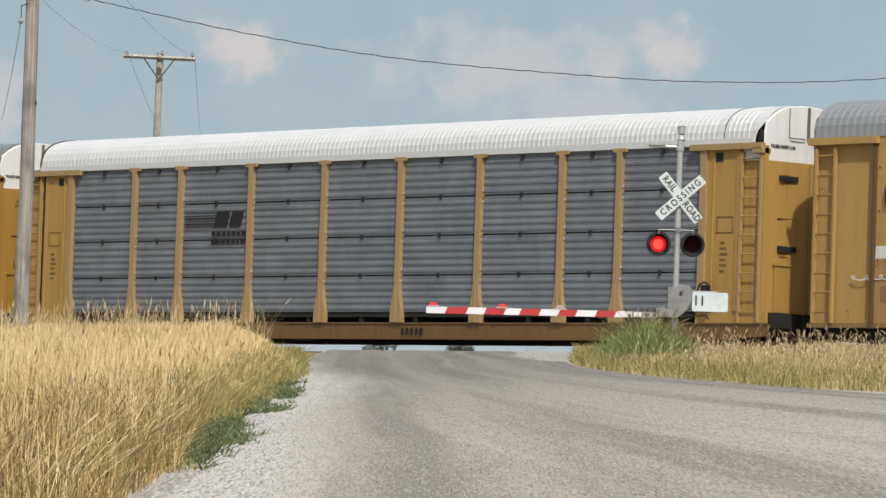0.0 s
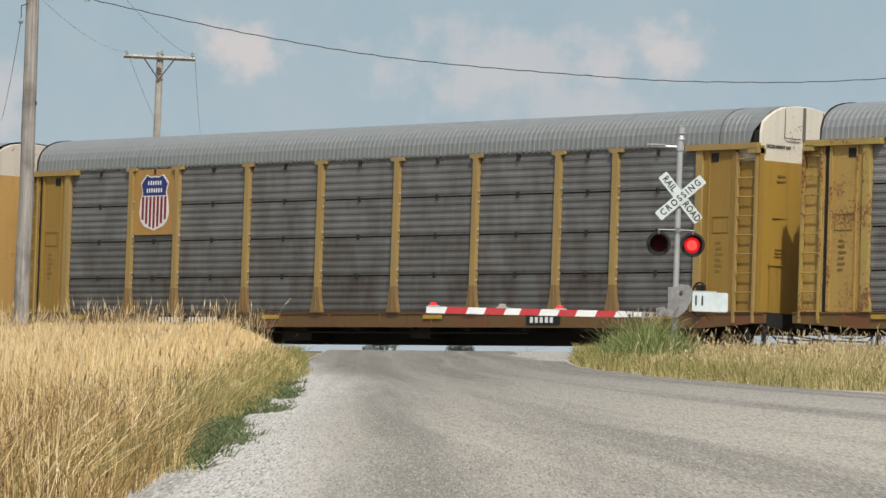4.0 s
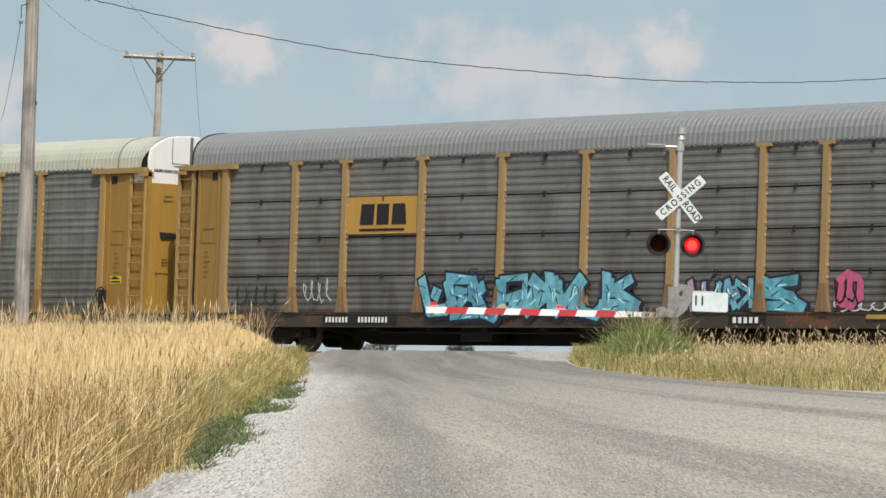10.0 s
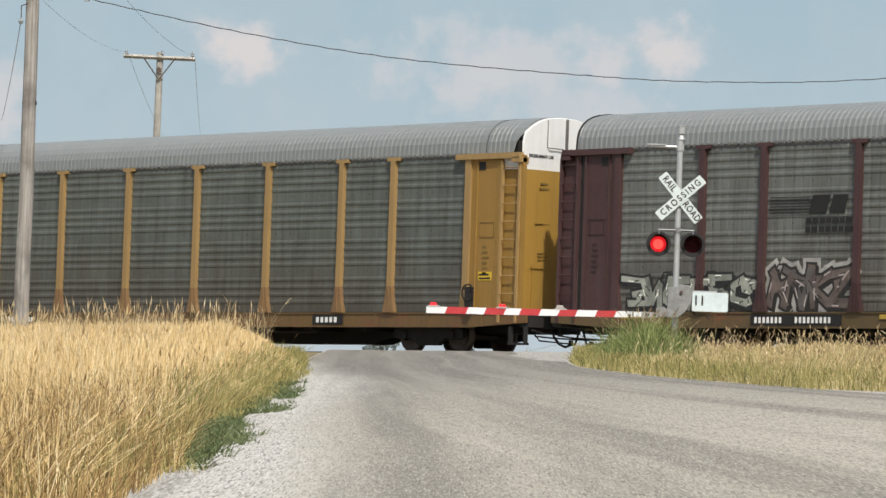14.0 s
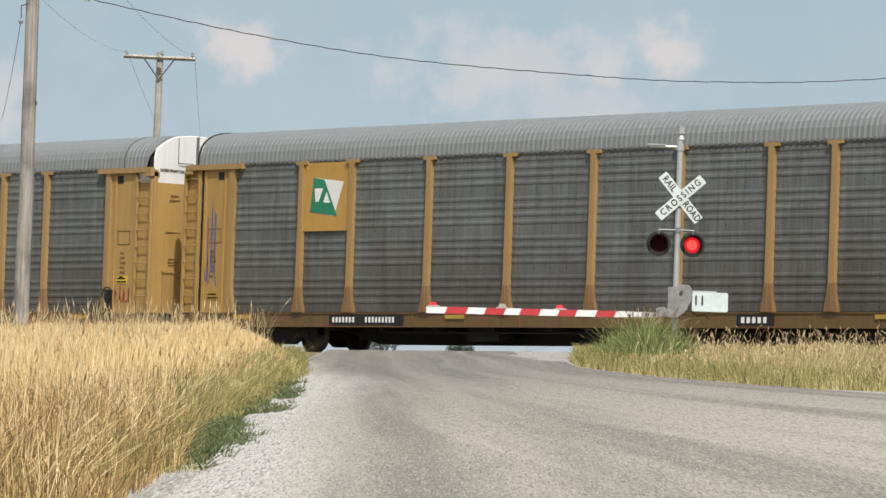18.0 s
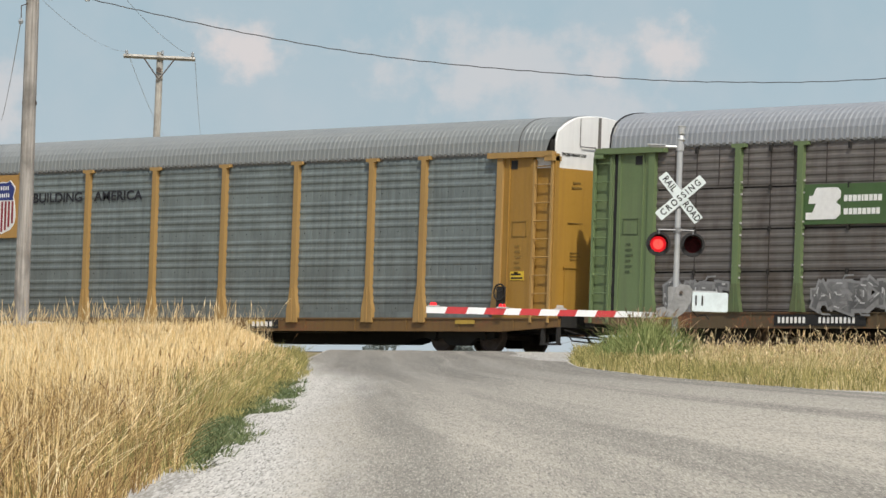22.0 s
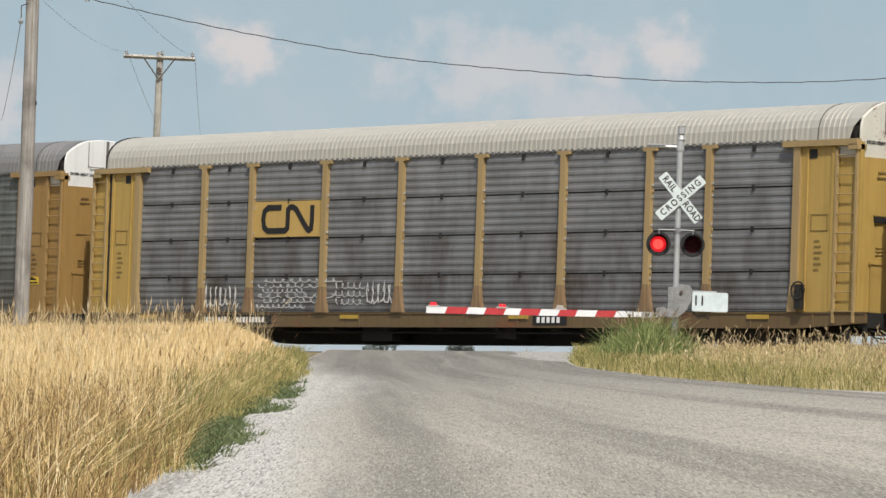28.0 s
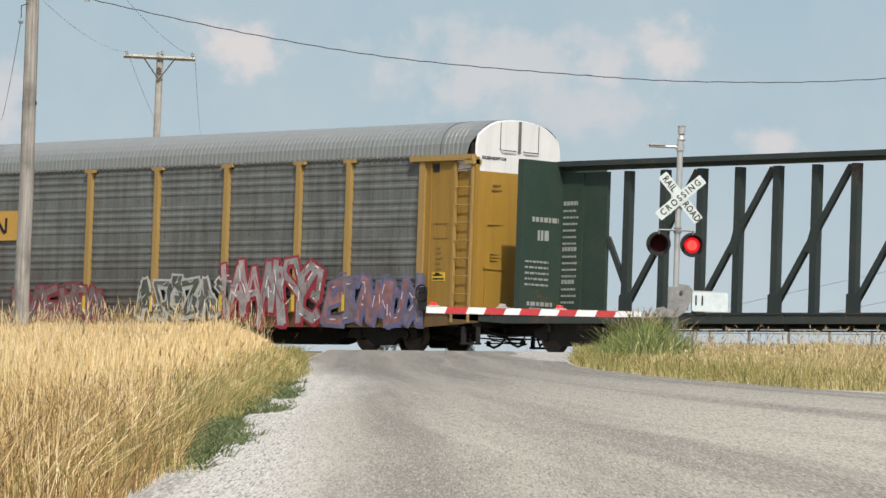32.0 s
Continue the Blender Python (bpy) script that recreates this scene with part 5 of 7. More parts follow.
def train():
    autorack(0, "yellow-posted grey autorack car with a grey roof", "fine", panels=DARKGALV, roof=GREY_ROOF)
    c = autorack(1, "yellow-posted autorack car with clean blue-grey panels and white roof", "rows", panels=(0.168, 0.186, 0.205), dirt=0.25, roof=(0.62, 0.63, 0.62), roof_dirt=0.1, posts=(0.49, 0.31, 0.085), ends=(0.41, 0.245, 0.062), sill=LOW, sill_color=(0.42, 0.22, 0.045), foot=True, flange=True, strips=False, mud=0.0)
    g = Geo()
    for i in range(6):
        g.box(-6.95, -5.75 + i * 0.03, -1.487, -1.48, 3.22 + i * 0.07, 3.245 + i * 0.07)
    g.slab([(-5.76, 3.22), (-5.24, 3.22), (-5.12, 3.62), (-5.64, 3.62)], -1.487, -1.48)
    g.slab([(-5.16, 3.22), (-4.70, 3.22), (-4.58, 3.62), (-5.04, 3.62)], -1.487, -1.48)
    bars(g, -5.85, 2.98, [0.16, 0.18, 0.16, 0.14, 0.18, 0.14, 0.16], 0.12, -1.48, 0.04)
    bars(g, -5.85, 2.78, [0.14, 0.18, 0.16, 0.15, 0.16, 0.14, 0.18, 0.16], 0.12, -1.48, 0.04)
    part("emblem_bar", g, BLACK, c, "black slanted lines and bars of a railway emblem")
    marks(c, LOW, False, -9.3, 1.5)
    door_bars(c, (4.0, 2.38))
    enclosed_car()
    c = autorack(3, "yellow-posted autorack car with dark grey panels and a shield", "rows", panels=DARKGALV, roof=GREY_ROOF, hood=(0.66, 0.62, 0.52), hood_rust=0.1, posts=(0.46, 0.30, 0.06), foot=False, sill_rust=0.5)
    shield(c, 0.3), marks(c)
    c = autorack(4, "rust-stained yellow autorack car with grey panels and a faded shield", "rows", panels=(0.17, 0.17, 0.165), roof=(0.25, 0.265, 0.265), rust=0.55, posts=(0.52, 0.36, 0.06), ends=(0.42, 0.275, 0.075), hood=(0.55, 0.42, 0.28), hood_rust=0.9, sill_rust=0.6, sill_color=(0.40, 0.26, 0.05))
    shield(c, 0.7), marks(c)
    g = Geo()
    g.box(HALF + 1.90, HALF + 2.30, -1.05, -0.15, 3.02, 3.10)
    g.box(HALF + 1.90, HALF + 2.30, -1.05, -1.02, 2.90, 3.10)
    g.box(HALF + 1.95, HALF + 2.20, -0.55, -0.25, 3.10, 3.38)
    part("brake_platform", g, BLACK, c, "black brake platform on the end door")
    c = autorack(5, "maroon-posted autorack car with grey panels and white emblems", "rows", posts=MAROON, panels=(0.165, 0.165, 0.16), roof=(0.25, 0.275, 0.285), hood=(0.62, 0.55, 0.48), hood_rust=0.9, sill_color=(0.36, 0.25, 0.07), sill_rust=0.4)
    for bay, kind in ((3, 0), (8, 1)):
        m = plate(c, bay, 2.90, 3.83, (0.075, 0.018, 0.02), "emblem_plate", "maroon plate with a white emblem")
        g = Geo()
        if kind == 0:
            bars(g, m - 1.15, 3.32, [0.16] * 7, 0.22, -1.50, 0.04)
            g.box(m - 1.2, m + 0.75, -1.51, -1.50, 3.12, 3.18)
            g.box(m - 1.2, m + 0.75, -1.51, -1.50, 3.02, 3.07)
            stroke(g, [(m + 0.60 + 0.36 * math.cos(a), 3.34 + 0.26 * math.sin(a)) for a in [math.radians(200 - i * 22) for i in range(11)]], 0.16, -1.51, -1.50)
        else:
            bars(g, m - 1.0, 3.38, [0.12, 0.1, 0.12, 0.1, 0.12, 0.05, 0.1, 0.1, 0.12], 0.09, -1.50, 0.03)
            g.box(m - 1.05, m + 0.4, -1.51, -1.50, 3.24, 3.30)
            stroke(g, [(m + 0.66 + 0.27 * math.cos(a), 3.38 + 0.25 * math.sin(a)) for a in [math.radians(i * 30 - 60) for i in range(13)]], 0.14, -1.51, -1.50)
            stroke(g, [(m + 0.72, 3.26), (m + 1.0, 3.08)], 0.14, -1.51, -1.50)
        part("emblem_bar", g, WHITE, c, "white bars and ring of the emblem")
    marks(c)
    scrawl(c, 31, -2.2, 3.8, 1.25, 1.65, (0.03, 0.03, 0.03), 0.04, 8)
    c = autorack(6, "yellow-posted autorack car with grey mesh panels and cream roof", "fine", panels=(0.15, 0.155, 0.145), roof=(0.45, 0.455, 0.37), roof_dirt=0.1, posts=(0.46, 0.28, 0.06), sill_color=(0.30, 0.19, 0.06), gaps=True)
    worm(c)
    marks(c, black=False)
    door_bars(c, (3.0,))
    backing(c, 44, -1.25, 1.35, 0.66, 1.72, (0.26, 0.38, 0.48), -1.568), backing(c, 45, -1.12, 1.22, 0.74, 1.64, (0.05, 0.12, 0.22), -1.574)
    word(c, "EXPO", 0.05, 1.19, 0.96, (0.30, 0.50, 0.66), (0.012, 0.02, 0.05), -1.582, 0.98)
    for a in (41, 42):
        scrawl(c, a, -11.3 + (a - 41) * 7.4, -8.2 + (a - 41) * 7.4, 1.1, 1.7, (0.05, 0.055, 0.05), 0.035, 6)
    scrawl(c, 43, 5.9, 8.6, 0.66, 0.90, (0.03, 0.03, 0.03), 0.035, 8, -1.53)
    c = autorack(7, "dark weathered autorack car with yellow posts and turquoise graffiti", "rows", panels=(0.138, 0.136, 0.130), grime=(0.058, 0.047, 0.040), dirt=0.5, roof=GREY_ROOF, posts=(0.44, 0.28, 0.07), sill_color=(0.10, 0.075, 0.05), hood=(0.62, 0.58, 0.52), hood_rust=0.5)
    m = plate(c, 2, 2.95, 3.88, (0.47, 0.27, 0.06), "emblem_plate", "yellow plate with dark block marks")
    g = Geo()
    g.slab([(m - 0.84, 3.18), (m - 0.34, 3.18), (m - 0.30, 3.70), (m - 0.78, 3.70)], -1.511, -1.50)
    g.slab([(m - 0.22, 3.18), (m + 0.22, 3.18), (m + 0.24, 3.70), (m - 0.20, 3.70)], -1.511, -1.50)
    g.slab([(m + 0.34, 3.18), (m + 0.88, 3.18), (m + 0.82, 3.70), (m + 0.38, 3.70)], -1.511, -1.50)
    g.box(m - 0.85, m + 0.8, -1.511, -1.50, 3.02, 3.08)
    part("emblem_bar", g, BLACK, c, "dark block marks over a thin line")
    marks(c)
    tag(c, 51, -4.0, 3.2, 0.80, 1.95, 6, [(0.10, 0.32, 0.42), (0.14, 0.38, 0.46)], (0.01, 0.015, 0.03), None, -1.57)
    tag(c, 52, 4.9, 6.9, 1.0, 1.75, 3, [(0.42, 0.30, 0.40), (0.12, 0.34, 0.42)], (0.02, 0.02, 0.03))
    tag(c, 53, 7.3, 8.3, 0.9, 1.8, 1, [(0.10, 0.35, 0.45)], (0.02, 0.02, 0.03))
    g = Geo()
    g.slab(blob(random.Random(5), 9.75, 1.45, 0.95, 0.95, 16), -1.495, -1.486)
    part("graffiti_fill", g, plain((0.50, 0.10, 0.20), 0.6), c, "pink sprayed disc")
    scrawl(c, 55, 9.3, 10.2, 1.1, 1.8, (0.02, 0.015, 0.02), 0.05, 3, -1.502)
    scrawl(c, 56, 9.2, 11.6, 0.98, 1.2, (0.6, 0.6, 0.62), 0.03, 6)
    scrawl(c, 57, -8.7, -7.5, 1.2, 1.85, (0.45, 0.46, 0.48), 0.03, 4)
    scrawl(c, 58, -11.4, -9.4, 1.1, 1.7, (0.03, 0.03, 0.03), 0.035, 5)
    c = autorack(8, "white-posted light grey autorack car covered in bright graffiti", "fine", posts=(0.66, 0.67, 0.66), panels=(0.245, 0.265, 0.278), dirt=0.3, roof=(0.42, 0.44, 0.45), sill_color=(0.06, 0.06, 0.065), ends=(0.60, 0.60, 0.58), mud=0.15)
    m = plate(c, 2, 3.02, 3.68, (0.66, 0.66, 0.64), "emblem_plate", "white plate with a black slanted emblem")
    g = Geo()
    g.box(m - 1.15, m - 0.5, -1.511, -1.50, 3.40, 3.45)
    stroke(g, [(m - 0.42, 3.24), (m - 0.30, 3.60), (m - 0.02, 3.56), (m - 0.12, 3.40), (m - 0.36, 3.38)], 0.07, -1.511, -1.50)
    stroke(g, [(m + 0.02, 3.50), (m + 0.06, 3.30), (m + 0.24, 3.46), (m + 0.28, 3.30), (m + 0.50, 3.56), (m + 1.15, 3.56)], 0.07, -1.511, -1.50)
    g.box(m + 0.45, m + 1.1, -1.511, -1.50, 3.42, 3.47)
    g.box(m + 0.40, m + 1.05, -1.511, -1.50, 3.30, 3.35)
    bars(g, m - 1.1, 3.08, [0.18, 0.22, 0.15, 0.2, 0.08, 0.2, 0.25, 0.2, 0.18], 0.07, -1.50, 0.05)
    part("emblem_bar", g, BLACK, c, "black slanted lines and bars")
    tag(c, 61, -11.6, -7.0, 0.72, 1.95, 5, [(0.50, 0.09, 0.14), (0.34, 0.07, 0.16), (0.12, 0.20, 0.40)], (0.035, 0.02, 0.09), (0.24, 0.26, 0.20), -1.575)
    tag(c, 62, -5.9, 0.6, 0.66, 1.95, 6, [(0.46, 0.045, 0.06), (0.40, 0.05, 0.07)], (0.02, 0.012, 0.015), (0.13, 0.035, 0.045), -1.575)
    tag(c, 63, 1.2, 8.1, 0.66, 2.1, 5, [(0.17, 0.34, 0.09), (0.10, 0.24, 0.08), (0.03, 0.10, 0.05)], (0.01, 0.015, 0.015), (0.12, 0.38, 0.55), -1.575)
    tag(c, 64, 8.4, 11.3, 0.66, 2.15, 3, [(0.60, 0.62, 0.66), (0.46, 0.52, 0.60)], (0.02, 0.02, 0.03), (0.12, 0.38, 0.55), -1.575)
    scrawl(c, 65, 11.9, 12.6, 0.9, 2.2, (0.04, 0.04, 0.04), 0.025, 4, -1.51)
    marks(c, black=False, x=-6.8)
    c = autorack(9, "yellow-posted autorack car with brown-grey mesh panels and a shield", "fine", panels=(0.108, 0.113, 0.104), roof=GREY_ROOF, posts=(0.44, 0.27, 0.06), strips=False)
    shield(c), marks(c)
    c = autorack(10, "dark maroon-posted autorack car with grey mesh panels and graffiti", "fine", posts=(0.06, 0.026, 0.026), panels=(0.135, 0.135, 0.128), roof=GREY_ROOF, sill_color=(0.26, 0.17, 0.05))
    g = Geo()
    for i in range(6):
        g.box(-6.95, -5.75 + i * 0.03, -1.487, -1.48, 3.22 + i * 0.07, 3.245 + i * 0.07)
    g.slab([(-5.76, 3.22), (-5.24, 3.22), (-5.12, 3.62), (-5.64, 3.62)], -1.487, -1.48)
    g.slab([(-5.16, 3.22), (-4.70, 3.22), (-4.58, 3.62), (-5.04, 3.62)], -1.487, -1.48)
    bars(g, -5.85, 2.98, [0.16, 0.18, 0.16, 0.14, 0.18, 0.14, 0.16], 0.12, -1.48, 0.04)
    bars(g, -5.85, 2.78, [0.14, 0.18, 0.16, 0.15, 0.16, 0.14, 0.18, 0.16], 0.12, -1.48, 0.04)
    part("emblem_bar", g, BLACK, c, "black slanted lines and bars of a railway emblem")
    tag(c, 71, -11.4, -7.4, 1.02, 1.85, 5, [(0.26, 0.27, 0.23), (0.20, 0.21, 0.18)], (0.02, 0.02, 0.02))
    tag(c, 72, -6.9, -4.4, 1.02, 2.0, 3, [(0.11, 0.085, 0.075), (0.09, 0.08, 0.075)], (0.02, 0.018, 0.016), (0.32, 0.31, 0.29))
    marks(c, x=-7.4)
    c = autorack(11, "yellow-posted autorack car with dark mesh panels and red plate", "fine", panels=(0.125, 0.128, 0.125), roof=GREY_ROOF, posts=(0.47, 0.29, 0.07), ends=(0.42, 0.265, 0.085))
    m = plate(c, 2, 2.72, 4.72, (0.42, 0.035, 0.025), "emblem_plate", "bright red plate with three rows of white bars")
    for z, ws in ((4.0, [0.2, 0.17, 0.2, 0.17, 0.18, 0.08, 0.17, 0.19]), (3.5, [0.2, 0.17, 0.18, 0.08, 0.17, 0.08, 0.17]), (3.02, [0.2, 0.17, 0.08, 0.16, 0.22, 0.17, 0.17])):
        part("emblem_bar", bars(Geo(), m - 1.12, z, ws, 0.24, -1.50, 0.05), WHITE, c, "white bars where a name is painted")
    marks(c, x=-7.2)
    tag(c, 86, -3.2, 0.6, 0.74, 1.95, 4, [(0.44, 0.385, 0.24), (0.38, 0.33, 0.21)], (0.02, 0.016, 0.012), (0.25, 0.235, 0.19), -1.575)
    scrawl(c, 81, -5.0, -3.9, 0.7, 1.6, (0.5, 0.5, 0.4), 0.05, 4)
    scrawl(c, 82, 0.9, 1.9, 1.2, 1.8, (0.4, 0.45, 0.3), 0.04, 4)
    scrawl(c, 83, -11.6, -9.9, 1.0, 1.5, (0.6, 0.62, 0.66), 0.03, 7)
    scrawl(c, 84, 12.1, 12.9, 1.2, 1.7, (0.3, 0.05, 0.04), 0.03, 4, -1.51)
    c = autorack(12, "yellow-posted autorack car with dark mesh panels and flag emblem", "fine", panels=(0.13, 0.132, 0.128), roof=GREY_ROOF, posts=(0.46, 0.28, 0.06), ends=(0.40, 0.245, 0.07))
    m = plate(c, 1, 3.05, 4.80, YELLOW, "emblem_plate", "yellow plate with a green and white flag")
    part("flag_field", Geo().slab([(m - 0.62, 3.55), (m + 0.30, 3.42), (m + 0.62, 4.30), (m - 0.50, 4.42)], -1.508, -1.50), paint((0.72, 0.72, 0.70), 0.1), c, "white flag field")
    part("flag_stripe", Geo().slab([(m - 0.62, 3.55), (m + 0.42, 3.42), (m - 0.10, 4.36), (m - 0.50, 4.42)], -1.512, -1.508), paint((0.02, 0.20, 0.11), 0.1), c, "green half of the flag")
    g = Geo()
    g.slab([(m - 0.42, 3.80), (m - 0.30, 3.80), (m - 0.14, 4.14), (m - 0.46, 4.14)], -1.516, -1.512)
    g.slab([(m - 0.12, 3.78), (m + 0.14, 3.76), (m + 0.0, 4.04)], -1.516, -1.512)
    part("emblem_bar", g, WHITE, c, "white blocks on the flag")
    marks(c)
    scrawl(c, 91, -12.9, -12.3, 1.5, 4.0, (0.10, 0.10, 0.22), 0.03, 4, -1.51)
    c = autorack(13, "yellow-posted autorack car with grey mesh panels, shield and graffiti", "fine", panels=(0.14, 0.142, 0.14), roof=GREY_ROOF, posts=(0.46, 0.28, 0.06))
    shield(c), marks(c, x=-9.0, second=5.4)
    tag(c, 101, -4.2, -1.0, 0.72, 1.75, 4, [(0.46, 0.45, 0.45), (0.30, 0.30, 0.31)], (0.13, 0.05, 0.05), None, -1.575)
    tag(c, 102, 1.5, 6.0, 1.0, 1.95, 5, [(0.14, 0.145, 0.15), (0.34, 0.37, 0.42)], (0.58, 0.60, 0.63), None, -1.575)
    scrawl(c, 103, 5.8, 7.3, 1.2, 1.8, (0.6, 0.62, 0.66), 0.04, 4)
    scrawl(c, 104, -6.6, -4.3, 1.2, 1.8, (0.05, 0.05, 0.05), 0.04, 5)
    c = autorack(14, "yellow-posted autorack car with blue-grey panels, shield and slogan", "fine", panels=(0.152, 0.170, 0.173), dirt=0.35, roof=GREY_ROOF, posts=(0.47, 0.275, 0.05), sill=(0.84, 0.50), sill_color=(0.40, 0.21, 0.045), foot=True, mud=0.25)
    shield(c), marks(c, (0.84, 0.50), x=-8.0, second=2.6)
    word(c, "BUILDING", -5.68, 4.12, 0.36, (0.015, 0.015, 0.02), None, -1.468, 1.35)
    word(c, "AMERICA", -3.05, 4.12, 0.36, (0.015, 0.015, 0.02), None, -1.468, 1.35)
    c = autorack(15, "green-posted autorack car with dark brown-grey panels and chalk graffiti", "rows", posts=GREEN, panels=(0.120, 0.110, 0.102), dirt=0.7, grime=(0.045, 0.035, 0.03), roof=(0.27, 0.285, 0.30), hood=(0.60, 0.58, 0.52), hood_rust=0.5, sill_color=(0.22, 0.15, 0.06), sill_rust=0.5)
    m = plate(c, 2, 2.95, 3.86, (0.055, 0.11, 0.036), "emblem_plate", "green plate with a white block emblem")
    g = Geo()
    g.slab([(m - 1.25, 3.06), (m - 0.35, 3.06), (m - 0.22, 3.18), (m - 0.22, 3.36), (m - 0.36, 3.44), (m - 0.22, 3.54), (m - 0.22, 3.70), (m - 0.32, 3.78), (m - 0.95, 3.78), (m - 1.05, 3.60), (m - 1.15, 3.60), (m - 1.18, 3.42), (m - 0.95, 3.42), (m - 1.05, 3.22), (m - 1.25, 3.22)][::1], -1.51, -1.50)
    bars(g, m - 0.12, 3.46, [0.1, 0.1, 0.11, 0.09, 0.05, 0.11, 0.1, 0.1, 0.11], 0.14, -1.50, 0.03)
    bars(g, m - 0.12, 3.16, [0.12, 0.1, 0.11, 0.1, 0.11, 0.1, 0.11, 0.1], 0.14, -1.50, 0.03)
    part("emblem_bar", g, WHITE, c, "white block emblem and bars")
    marks(c)
    seam_mat = plain((0.035, 0.028, 0.024), 0.8)
    for i in range(9):
        x = (BAYS[i] + BAYS[i + 1]) / 2
        if i != 2:
            part("panel_seam", shared("seam_long", lambda: Geo().box(-0.012, 0.012, -1.468, -1.455, 0.99, 4.80).mesh("panel_seam")), seam_mat, c, "dark upright seam between sheets", (x, 0, 0))
        for dx in (-0.7, 0.7):
            part("panel_seam", shared("seam_short", lambda: Geo().box(-0.010, 0.010, -1.466, -1.455, 3.9, 4.82).mesh("panel_seam")), seam_mat, c, "", (x + dx, 0, 0))
    tag(c, 111, -11.3, -9.4, 1.0, 1.7, 4, [(0.11, 0.11, 0.11), (0.15, 0.15, 0.15)], (0.20, 0.20, 0.20))
    tag(c, 112, -6.6, -2.4, 1.0, 1.7, 6, [(0.12, 0.12, 0.12), (0.17, 0.17, 0.17)], (0.22, 0.22, 0.22), None, -1.575)
    scrawl(c, 113, 9.6, 11.2, 1.2, 2.1, (0.55, 0.55, 0.54), 0.035, 5)
    c = autorack(16, "nearly new autorack car with pale grey panels and bright white roof", "rows", posts=(0.52, 0.42, 0.22), panels=(0.43, 0.455, 0.47), dirt=0.12, roof=(0.66, 0.69, 0.69), roof_dirt=0.05, ends=(0.45, 0.275, 0.055), sill=(0.92, 0.60), sill_color=(0.12, 0.085, 0.05), mud=0.0)
    shield(c, tint=(0.52, 0.37, 0.13)), marks(c, (0.92, 0.60), black=False)
    scrawl(c, 121, 7.4, 8.9, 1.15, 1.8, (0.10, 0.14, 0.22), 0.03, 5)
    c = autorack(17, "yellow-posted autorack car with dark mesh panels and teal graffiti", "fine", panels=(0.12, 0.122, 0.118), roof=(0.21, 0.205, 0.195), posts=(0.41, 0.25, 0.055), ends=(0.30, 0.18, 0.055))
    worm(c, 2, 2.98, 3.80, 0.62)
    tag(c, 131, -10.9, -7.4, 1.05, 1.9, 4, [(0.035, 0.07, 0.055), (0.05, 0.10, 0.08)], (0.11, 0.14, 0.115))
    tag(c, 132, -3.4, 2.6, 0.72, 1.75, 5, [(0.12, 0.28, 0.40), (0.16, 0.17, 0.12)], (0.05, 0.09, 0.14))
    scrawl(c, 133, 4.0, 9.0, 1.0, 1.7, (0.5, 0.52, 0.5), 0.035, 10)
    marks(c, black=False)
    c = autorack(18, "yellow-posted autorack car with grey panels and pale tan roof", "rows", panels=(0.165, 0.168, 0.17), roof=(0.44, 0.42, 0.365), roof_dirt=0.15, posts=(0.47, 0.32, 0.09), hood=(0.62, 0.60, 0.52), hood_rust=0.15, sill_color=(0.34, 0.22, 0.08), ends=(0.44, 0.295, 0.08))
    worm(c, 2, 2.92, 3.84, 1.0, (0.50, 0.33, 0.10))
    marks(c, black=True, x=-8.9, second=3.4)
    door_bars(c, (3.0,))
    scrawl(c, 141, -9.2, -7.5, 1.05, 1.75, (0.6, 0.6, 0.58), 0.03, 8)
    for j in range(6):
        scrawl(c, 160 + j, -7.0 + 0.25 * (j % 2), -4.9 + 0.7 * (j % 3), 1.08 + 0.13 * j, 1.20 + 0.13 * j, (0.52, 0.53, 0.52), 0.02, 9, -1.47)
    for j in range(3):
        scrawl(c, 170 + j, -3.9, -2.7, 1.15 + 0.2 * j, 1.34 + 0.2 * j, (0.45, 0.46, 0.45), 0.022, 5, -1.47)
    scrawl(c, 143, -2.7, -1.6, 1.1, 1.75, (0.55, 0.55, 0.53), 0.03, 5)
    c = autorack(19, "yellow-posted autorack car with grey mesh panels and bright shield", "fine", panels=(0.13, 0.132, 0.13), roof=GREY_ROOF, posts=(0.45, 0.26, 0.055), ends=(0.37, 0.22, 0.06))
    shield(c), marks(c, x=-8.0)
    c = autorack(20, "yellow-posted autorack car with mesh panels and red and silver graffiti", "fine", panels=(0.14, 0.142, 0.14), roof=GREY_ROOF, posts=(0.47, 0.29, 0.05))
    worm(c, 2, 2.98, 3.80, 0.62)
    tag(c, 151, -9.0, -5.6, 0.72, 1.8, 4, [(0.55, 0.56, 0.55), (0.42, 0.43, 0.42)], (0.06, 0.06, 0.06), None, -1.575)
    tag(c, 152, -4.6, -0.6, 0.72, 1.7, 5, [(0.17, 0.12, 0.12), (0.12, 0.10, 0.10)], (0.20, 0.03, 0.04), None, -1.575)
    tag(c, 153, 0.8, 4.6, 0.80, 1.9, 5, [(0.07, 0.08, 0.065), (0.10, 0.10, 0.09)], (0.42, 0.42, 0.40), None, -1.575)
    tag(c, 154, 4.4, 8.1, 0.66, 2.3, 4, [(0.24, 0.235, 0.235), (0.32, 0.27, 0.27)], (0.27, 0.025, 0.04), None, -1.575)
    tag(c, 155, 8.4, 11.9, 0.68, 1.9, 5, [(0.16, 0.13, 0.15), (0.24, 0.12, 0.12)], (0.12, 0.12, 0.22), None, -1.575)
